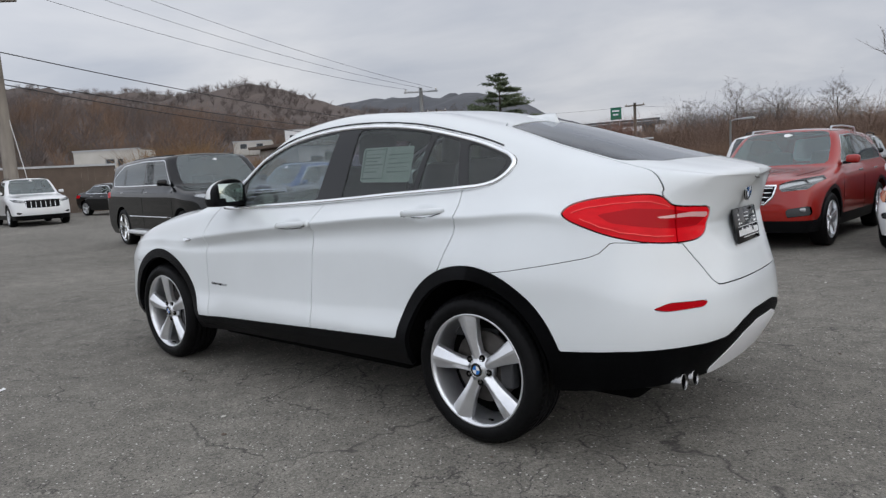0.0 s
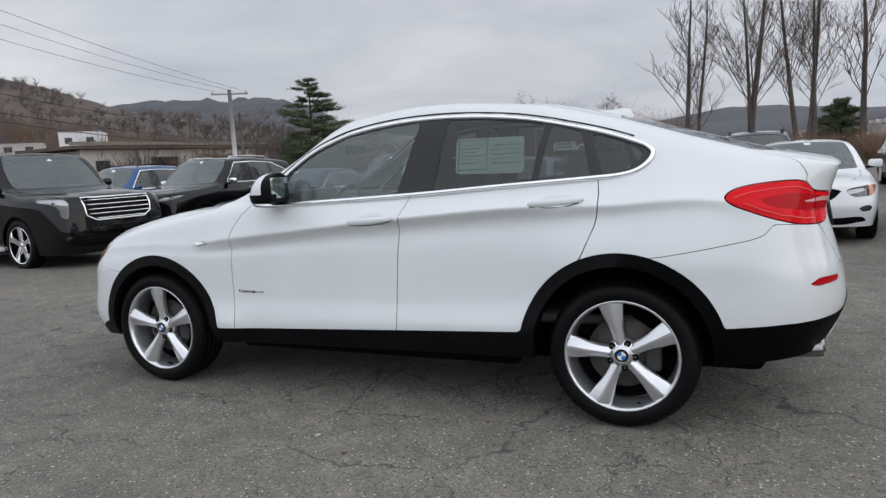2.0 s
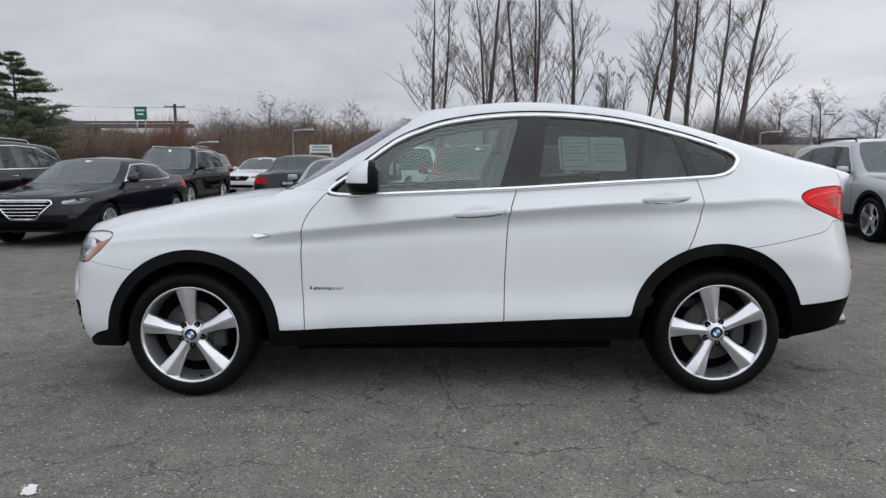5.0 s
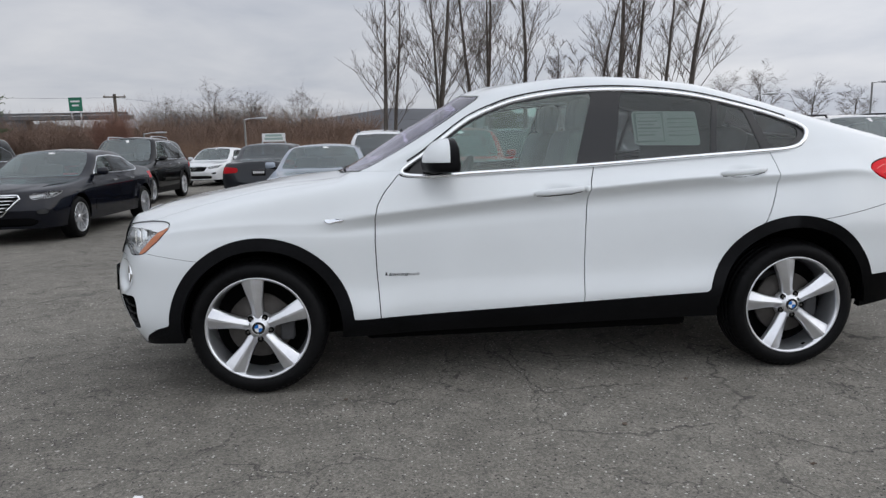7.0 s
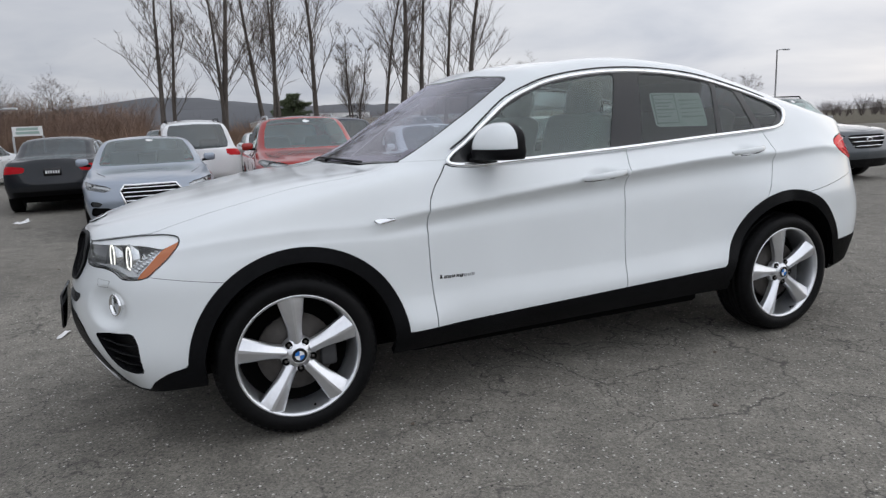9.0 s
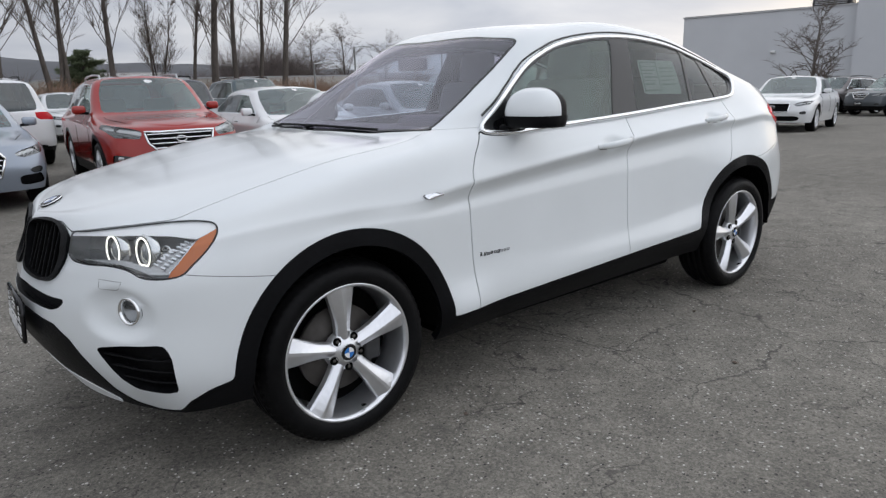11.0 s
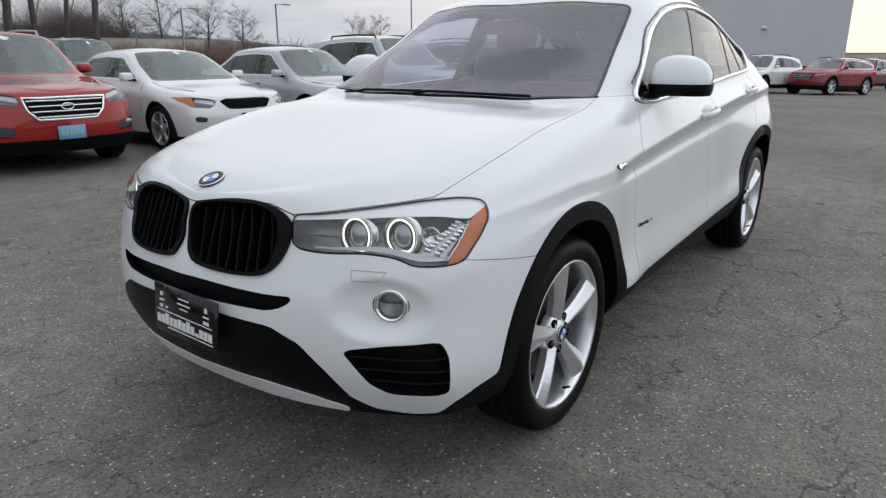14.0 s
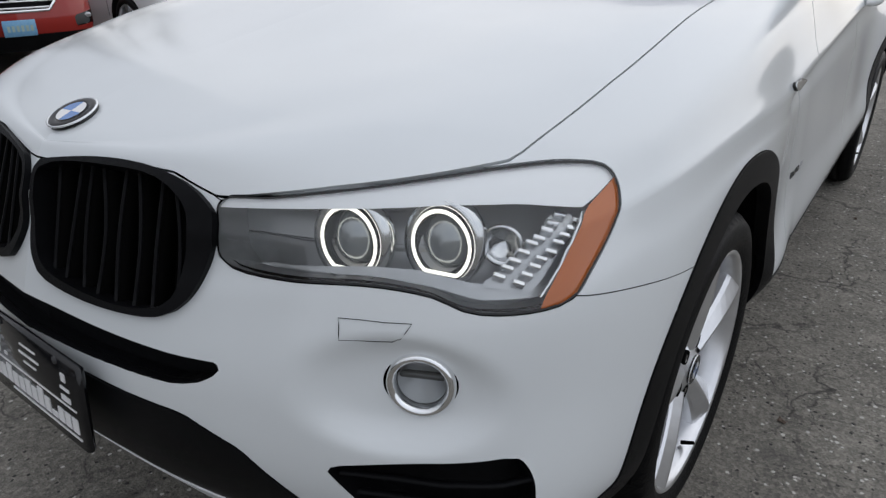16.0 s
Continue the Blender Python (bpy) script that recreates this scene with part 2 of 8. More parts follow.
def flow(knots, P, u, calm=False):
    """A smooth curve through P at the knots, for the parameters u; P may hold whole rows."""
    P, h = np.asarray(P, float), np.diff(knots)
    ex = (slice(None),) + (None,) * (P.ndim - 1)
    s = np.diff(P, axis=0) / h[ex]
    m = np.empty_like(P)
    m[1:-1] = (h[1:][ex] * s[:-1] + h[:-1][ex] * s[1:]) / (h[1:] + h[:-1])[ex]
    if calm:
        p, q = s[:-1], s[1:]
        m[1:-1] = np.where(p * q > 0, 2 * p * q / np.where(p * q > 0, p + q, 1.0), 0.0)
    m[0], m[-1] = 1.5 * s[0] - 0.5 * m[1], 1.5 * s[-1] - 0.5 * m[-2]
    i = np.clip(np.searchsorted(knots, u, side="right") - 1, 0, len(h) - 1)
    t = ((u - knots[i]) / h[i])[ex]
    hh = h[i][ex]
    return ((2 * t**3 - 3 * t**2 + 1) * P[i] + (t**3 - 2 * t**2 + t) * hh * m[i]
            + (3 * t**2 - 2 * t**3) * P[i + 1] + (t**3 - t**2) * hh * m[i + 1])


def smooth_line(points, n=60, closed=False):
    """A smooth polyline through a few points of a plane or of space."""
    P = np.asarray(points, float)
    if closed:
        P = np.concatenate([P[-2:], P, P[:3]])
    k = np.concatenate([[0], np.cumsum(np.linalg.norm(np.diff(P, axis=0), axis=1) ** 0.5)])
    if closed:
        return flow(k, P, np.linspace(k[2], k[-3], n, endpoint=False))
    return flow(k, P, np.linspace(k[0], k[-1], n))


def rounded(points, r=0.02, n=4):
    """A closed polygon with its corners rounded."""
    P = np.asarray(points, float)
    out = []
    for a, b, c in zip(np.roll(P, 1, 0), P, np.roll(P, -1, 0)):
        d1, d2 = a - b, c - b
        q = min(r, np.linalg.norm(d1) * 0.45, np.linalg.norm(d2) * 0.45)
        p1, p2 = b + d1 / np.linalg.norm(d1) * q, b + d2 / np.linalg.norm(d2) * q
        for t in np.linspace(0, 1, n + 1):
            out.append((1 - t) ** 2 * p1 + 2 * t * (1 - t) * b + t**2 * p2)
    return np.array(out)


def seg_dist(Q, P, closed):
    A = P if closed else P[:-1]
    B = np.roll(P, -1, 0) if closed else P[1:]
    best = np.full(len(Q), 1e9)
    for a, b in zip(A, B):
        d = b - a
        t = np.clip(((Q - a) @ d) / max(d @ d, 1e-12), 0, 1)
        best = np.minimum(best, np.linalg.norm(Q - a - t[:, None] * d, axis=1))
    return best


def sdf(Q, P):
    """Signed distance of points Q of a plane to a closed polygon, negative inside."""
    P = np.asarray(P, float)
    inside = np.zeros(len(Q), bool)
    x, y = Q[:, 0], Q[:, 1]
    for (ax, ay), (bx, by) in zip(P, np.roll(P, -1, 0)):
        if ay != by:
            cross = ((ay > y) != (by > y)) & (x < (bx - ax) * (y - ay) / (by - ay) + ax)
            inside ^= cross
    d = seg_dist(Q, P, True)
    return np.where(inside, -d, d)


def side_of(Q, P):
    """Signed distance to an open polyline whose ends run on straight; positive on its right."""
    P = np.asarray(P, float)
    P = np.concatenate([[P[0] + (P[0] - P[1]) * 60], P, [P[-1] + (P[-1] - P[-2]) * 60]])
    best, sign = np.full(len(Q), 1e9), np.ones(len(Q))
    for a, b in zip(P[:-1], P[1:]):
        d = b - a
        t = np.clip(((Q - a) @ d) / max(d @ d, 1e-12), 0, 1)
        off = Q - a - t[:, None] * d
        dist = np.linalg.norm(off, axis=1)
        near = dist < best - 1e-9
        best = np.where(near, dist, best)
        sign = np.where(near, np.sign(d[1] * (Q - a)[:, 0] - d[0] * (Q - a)[:, 1]), sign)
    return best * sign


def clip(V, F, val):
    """The part of a mesh where val <= 0, cut cleanly along val = 0."""
    V, val = np.asarray(V, float), np.asarray(val, float)
    val = np.where(np.abs(val) < 1e-7, -1e-7, val)
    ins = (val <= 0).tolist()
    out_f, used, extra, cache, vl = [], {}, [], {}, val.tolist()

    def keep(i):
        if i not in used:
            used[i] = len(used)
        return ("v", i)

    def cut(i, j):
        key = (i, j) if i < j else (j, i)
        if key not in cache:
            t = vl[i] / (vl[i] - vl[j])
            cache[key] = len(extra)
            extra.append(V[i] + t * (V[j] - V[i]))
        return ("e", cache[key])

    for f in F:
        k = sum(ins[i] for i in f)
        if k == 0:
            continue
        if k == len(f):
            out_f.append([keep(i) for i in f])
            continue
        poly = []
        for n in range(len(f)):
            i, j = f[n], f[(n + 1) % len(f)]
            if ins[i]:
                poly.append(keep(i))
            if ins[i] != ins[j]:
                poly.append(cut(i, j))
        if len(poly) > 2:
            out_f.append(poly)
    base = len(used)
    W = np.empty((base + len(extra), 3))
    for i, n in used.items():
        W[n] = V[i]
    if extra:
        W[base:] = extra
    G = [tuple(used[i] if k == "v" else base + i for k, i in f) for f in out_f]
    return W, G


def normals_of(V, F):
    N = np.zeros((len(V), 3))
    for f in F:
        a = V[f[0]]
        n = np.cross(V[f[1]] - a, V[f[2]] - a)
        if len(f) > 3:
            n = n + np.cross(V[f[2]] - a, V[f[3]] - a)
        for i in f:
            N[i] += n
    return N / np.maximum(np.linalg.norm(N, axis=1, keepdims=True), 1e-12)


def with_lip(V, F, depth):
    """Turns the borders of a skin inwards, so that a panel shows its thickness."""
    N = normals_of(V, F)
    count = {}
    for f in F:
        for i, j in zip(f, f[1:] + f[:1]):
            count[(i, j)] = count.get((i, j), 0) + 1
    border = [(i, j) for i, j in count if (j, i) not in count and abs(V[i][1]) + abs(V[j][1]) > 2e-4]
    ids, top, low = {}, [], []
    for i, j in border:
        for k in (i, j):
            if k not in ids:
                ids[k] = len(top)
                top.append(V[k])
                low.append(V[k] - N[k] * depth)
    if not top:
        return V, F
    a, b = len(V), len(V) + len(top)
    W = np.concatenate([V, top, low])
    G = list(F) + [(a + ids[j], a + ids[i], b + ids[i], b + ids[j]) for i, j in border]
    return W, G


def mirrored(V, F):
    return V * np.array([1, -1, 1]), [tuple(reversed(f)) for f in F]


def both(V, F):
    W, G = mirrored(V, F)
    return np.concatenate([V, W]), list(F) + [tuple(i + len(V) for i in f) for f in G]


def tube_mesh(path, radius, sides=8, closed=False, squash=1.0):
    """A tube along a polyline in space; radius may be a list."""
    P = np.asarray(path, float)
    n = len(P)
    rad = np.broadcast_to(np.asarray(radius, float), (n,))
    T = np.roll(P, -1, 0) - np.roll(P, 1, 0) if closed else np.gradient(P, axis=0)
    T = T / np.maximum(np.linalg.norm(T, axis=1, keepdims=True), 1e-9)
    up = np.array([0.0, 0, 1]) if abs(T[0][2]) < 0.9 else np.array([1.0, 0, 0])
    V, F = [], []
    for p, t, r in zip(P, T, rad):
        a = np.cross(t, up)
        a /= max(np.linalg.norm(a), 1e-9)
        b = np.cross(a, t)
        up = b
        for k in range(sides):
            w = 2 * math.pi * k / sides
            V.append(p + r * (math.cos(w) * a + squash * math.sin(w) * b))
    for i in range(n if closed else n - 1):
        j = (i + 1) % n
        for k in range(sides):
            q = (k + 1) % sides
            F.append((i * sides + k, i * sides + q, j * sides + q, j * sides + k))
    if not closed:
        F.append(tuple(range(sides)))
        F.append(tuple(reversed(range((n - 1) * sides, n * sides))))
    return np.array(V), F


def lathe(profile, sides=48, axis="y"):
    """Turns a profile of (radius, along) round an axis."""
    V, F = [], []
    n = len(profile)
    for k in range(sides):
        w = 2 * math.pi * k / sides
        for r, a in profile:
            V.append((r * math.cos(w), a, r * math.sin(w)) if axis == "y" else (r * math.cos(w), r * math.sin(w), a))
    for k in range(sides):
        q = (k + 1) % sides
        for i in range(n - 1):
            F.append((k * n + i, q * n + i, q * n + i + 1, k * n + i + 1))
    return np.array(V), F


def join(*meshes):
    V, F, n = [], [], 0
    for v, f in meshes:
        V.append(np.asarray(v, float))
        F += [tuple(i + n for i in g) for g in f]
        n += len(v)
    return np.concatenate(V), F


def box_mesh(lo, hi):
    (a, b, c), (d, e, f) = lo, hi
    V = np.array([(a, b, c), (d, b, c), (d, e, c), (a, e, c), (a, b, f), (d, b, f), (d, e, f), (a, e, f)], float)
    return V, [(0, 3, 2, 1), (4, 5, 6, 7), (0, 1, 5, 4), (1, 2, 6, 5), (2, 3, 7, 6), (3, 0, 4, 7)]


def soft_box(size, bevel=0.02, segments=3):
    """A bevelled box as a bmesh, centred on its base."""
    bm = bmesh.new()
    bmesh.ops.create_cube(bm, size=1)
    for v in bm.verts:
        v.co = Vector((v.co.x * size[0], v.co.y * size[1], (v.co.z + 0.5) * size[2]))
    bmesh.ops.bevel(bm, geom=list(bm.edges), offset=bevel, segments=segments, affect="EDGES", profile=0.5)
    for f in bm.faces:
        f.smooth = True
    return bm


def as_arrays(bm):
    bm.verts.index_update()
    V = np.array([tuple(v.co) for v in bm.verts])
    F = [tuple(v.index for v in f.verts) for f in bm.faces]
    bm.free()
    return V, F


def moved(mesh, m):
    V, F = mesh
    m = np.array(m)
    return V @ m[:3, :3].T + m[:3, 3], F


def loft(rails, nu, nv, calm=False):
    """A skin over rails of equal station counts: places (nu, nv, 3), from the first rail to the last."""
    R = np.asarray(rails, float)
    ku = np.concatenate([[0], np.cumsum(np.linalg.norm(np.diff(R, axis=1), axis=2).mean(0))])
    A = flow(ku, np.moveaxis(R, 1, 0), np.linspace(0, ku[-1], nu), calm is True)
    if isinstance(calm, list):
        A = np.where(np.array(calm)[None, :, None], flow(ku, np.moveaxis(R, 1, 0), np.linspace(0, ku[-1], nu), True), A)
    kv = np.concatenate([[0], np.cumsum(np.linalg.norm(np.diff(R, axis=0), axis=2).mean(1))])
    return np.moveaxis(flow(kv, np.moveaxis(A, 1, 0), np.linspace(0, kv[-1], nv), calm is True), 1, 0)


def grid_faces(nu, nv):
    return [(i * nv + j, i * nv + j + 1, (i + 1) * nv + j + 1, (i + 1) * nv + j) for i in range(nu - 1) for j in range(nv - 1)]

# ---- ground: one sheet of worn asphalt that runs out to the horizon ----
def asphalt():
    m = base_mat("worn_asphalt", (0.1, 0.1, 0.1), 0.9, spec=0.25)
    n, l = m.node_tree.nodes, m.node_tree.links
    b = n["Principled BSDF"]
    co = n.new("ShaderNodeTexCoord")

    def tex(kind, scale, detail=3.0, src=None):
        t = n.new(kind)
        t.inputs["Scale"].default_value = scale
        if kind == "ShaderNodeTexNoise":
            t.inputs["Detail"].default_value = detail
        l.new(src or co.outputs["Object"], t.inputs["Vector"])
        return t

    def ramp(src, p0, p1, c0, c1):
        r = n.new("ShaderNodeValToRGB")
        r.color_ramp.elements[0].position, r.color_ramp.elements[1].position = p0, p1
        r.color_ramp.elements[0].color, r.color_ramp.elements[1].color = (*c0, 1), (*c1, 1)
        l.new(src, r.inputs["Fac"])
        return r.outputs["Color"]

    def mix(mode, fac, a, c):
        x = n.new("ShaderNodeMix")
        x.data_type, x.blend_type = "RGBA", mode
        if isinstance(fac, float):
            x.inputs["Factor"].default_value = fac
        else:
            l.new(fac, x.inputs["Factor"])
        for k, v in (("A", a), ("B", c)):
            if isinstance(v, tuple):
                x.inputs[k].default_value = (*v, 1)
            else:
                l.new(v, x.inputs[k])
        return x.outputs["Result"]

    def cells(scale):
        v = tex("ShaderNodeTexVoronoi", scale, src=rough_co.outputs["Vector"])
        c = n.new("ShaderNodeSeparateColor")
        l.new(v.outputs["Color"], c.inputs["Color"])
        return v, c

    # uneven chips, their outlines bent by fine noise
    ripple = tex("ShaderNodeTexNoise", 160, 2)
    rough_co = n.new("ShaderNodeVectorMath")
    rough_co.operation = "MULTIPLY_ADD"
    rough_co.inputs[1].default_value = (0.007, 0.007, 0.0)
    l.new(ripple.outputs["Color"], rough_co.inputs[0])
    l.new(co.outputs["Object"], rough_co.inputs[2])
    patches = tex("ShaderNodeTexNoise", 0.35, 5)
    tone = ramp(patches.outputs["Fac"], 0.32, 0.68, (0.148, 0.139, 0.123), (0.208, 0.196, 0.174))
    blotch = tex("ShaderNodeTexNoise", 5.5, 6)
    tone = mix("MULTIPLY", 0.7, tone, ramp(blotch.outputs["Fac"], 0.32, 0.68, (0.78, 0.78, 0.78), (1.20, 1.20, 1.19)))
    fine, fine_c = cells(185)
    tone = mix("MULTIPLY", 0.66, tone, ramp(fine_c.outputs["Red"], 0.0, 1.0, (0.58, 0.58, 0.58), (1.40, 1.39, 1.37)))
    stones, sep = cells(88)
    tone = mix("MULTIPLY", 0.55, tone, ramp(sep.outputs["Blue"], 0.0, 1.0, (0.60, 0.60, 0.60), (1.36, 1.36, 1.34)))
    # pale and dark stones standing out of the binder
    core = ramp(stones.outputs["Distance"], 0.30, 0.50, (1, 1, 1), (0, 0, 0))
    pick = ramp(sep.outputs["Red"], 0.945, 0.965, (0, 0, 0), (1, 1, 1))
    tone = mix("MIX", mix("MULTIPLY", 1.0, pick, core), tone, (0.54, 0.52, 0.48))
    dark = ramp(sep.outputs["Green"], 0.90, 0.95, (0, 0, 0), (1, 1, 1))
    tone = mix("MIX", mix("MULTIPLY", 1.0, dark, core), tone, (0.040, 0.039, 0.037))
    flecks, fsep = cells(40)
    fpick = ramp(fsep.outputs["Red"], 0.965, 0.975, (0, 0, 0), (1, 1, 1))
    fcore = ramp(flecks.outputs["Distance"], 0.16, 0.30, (1, 1, 1), (0, 0, 0))
    tone = mix("MIX", mix("MULTIPLY", 1.0, fpick, fcore), tone, (0.56, 0.54, 0.50))
    # wandering, broken cracks at three sizes
    warp = tex("ShaderNodeTexNoise", 1.3, 6)
    bend = n.new("ShaderNodeVectorMath")
    bend.operation = "MULTIPLY_ADD"
    bend.inputs[1].default_value = (1.1, 1.1, 0.0)
    l.new(warp.outputs["Color"], bend.inputs[0])
    l.new(co.outputs["Object"], bend.inputs[2])
    jag = tex("ShaderNodeTexNoise", 14, 4)
    bent = n.new("ShaderNodeVectorMath")
    bent.operation = "MULTIPLY_ADD"
    bent.inputs[1].default_value = (0.075, 0.075, 0.0)
    l.new(jag.outputs["Color"], bent.inputs[0])
    l.new(bend.outputs["Vector"], bent.inputs[2])
    height = fine.outputs["Distance"]
    for scale, width, seed_scale, lo_, hi_, deep in ((0.42, 0.0038, 0.55, 0.43, 0.51, 0.80), (1.3, 0.0085, 0.75, 0.46, 0.54, 0.88), (3.6, 0.018, 0.9, 0.46, 0.55, 0.82)):
        v = n.new("ShaderNodeTexVoronoi")
        v.feature = "DISTANCE_TO_EDGE"
        v.inputs["Scale"].default_value = scale
        l.new(bent.outputs["Vector"], v.inputs["Vector"])
        line = ramp(v.outputs["Distance"], 0.0, width, (1, 1, 1), (0, 0, 0))
        mask = ramp(tex("ShaderNodeTexNoise", seed_scale, 2).outputs["Fac"], lo_, hi_, (0, 0, 0), (1, 1, 1))
        gaps = ramp(tex("ShaderNodeTexNoise", 7.0 * scale + 4.0, 3).outputs["Fac"], 0.34, 0.48, (0, 0, 0), (deep, deep, deep))
        tone = mix("MIX", mix("MULTIPLY", 1.0, mix("MULTIPLY", 1.0, line, mask), gaps), tone, (0.040, 0.038, 0.036))
    # oil drips and damp stains
    stain = ramp(tex("ShaderNodeTexNoise", 2.4, 4).outputs["Fac"], 0.66, 0.74, (0, 0, 0), (1, 1, 1))
    tone = mix("MIX", mix("MULTIPLY", 1.0, stain, (0.45, 0.45, 0.45)), tone, (0.045, 0.045, 0.046))
    # winter grass and earth beyond the lot
    far = n.new("ShaderNodeSeparateXYZ")
    l.new(co.outputs["Object"], far.inputs["Vector"])
    edge = n.new("ShaderNodeMath")
    edge.operation = "GREATER_THAN"
    edge.inputs[1].default_value = 37.0
    l.new(far.outputs["Y"], edge.inputs[0])
    earth = ramp(tex("ShaderNodeTexNoise", 0.8, 6).outputs["Fac"], 0.35, 0.65, (0.05, 0.042, 0.028), (0.10, 0.085, 0.055))
    tone = mix("MIX", edge.outputs[0], tone, earth)
    l.new(tone, b.inputs["Base Color"])
    bp = n.new("ShaderNodeBump")
    bp.inputs["Strength"].default_value, bp.inputs["Distance"].default_value = 0.45, 0.004
    l.new(height, bp.inputs["Height"])
    l.new(bp.outputs["Normal"], b.inputs["Normal"])
    return m


M_ASPHALT = asphalt()


def ground_z(x, y):
    """The lot dips a little along the rows and falls gently away beyond the lane."""
    ramp_up = lambda v, a, b: min(max((v - a) / (b - a), 0.0), 1.0)
    dip = 0.07 * ramp_up(y, 2.5, 5.0) * (1 - ramp_up(y, 28, 33)) * ramp_up(x, -20, -10) * (1 - ramp_up(x, 11, 20))
    return -dip - 0.025 * min(max(x - 11.0, 0.0), 49.0) * min(max((38.0 - y) / 10.0, 0.0), 1.0)


xs_g = [-2600, -900, -300, -100, -40, -20, -10, -5, 0, 5, 11, 20, 40, 60, 100, 300, 900, 2600]
ys_g = [-2600, -900, -300, -100, -40, -20, -10, -5, 0, 2.5, 5, 10, 20, 28, 33, 38, 60, 100, 300, 900, 2600]
GV = np.array([(x, y, ground_z(x, y)) for x in xs_g for y in ys_g])
ng = len(ys_g)
tagged(mesh_part("ground", GV, [(i * ng + j, (i + 1) * ng + j, (i + 1) * ng + j + 1, i * ng + j + 1) for i in range(len(xs_g) - 1) for j in range(ng - 1)], M_ASPHALT),
       "cracked grey asphalt of a large parking lot", "ground", kind="structure")

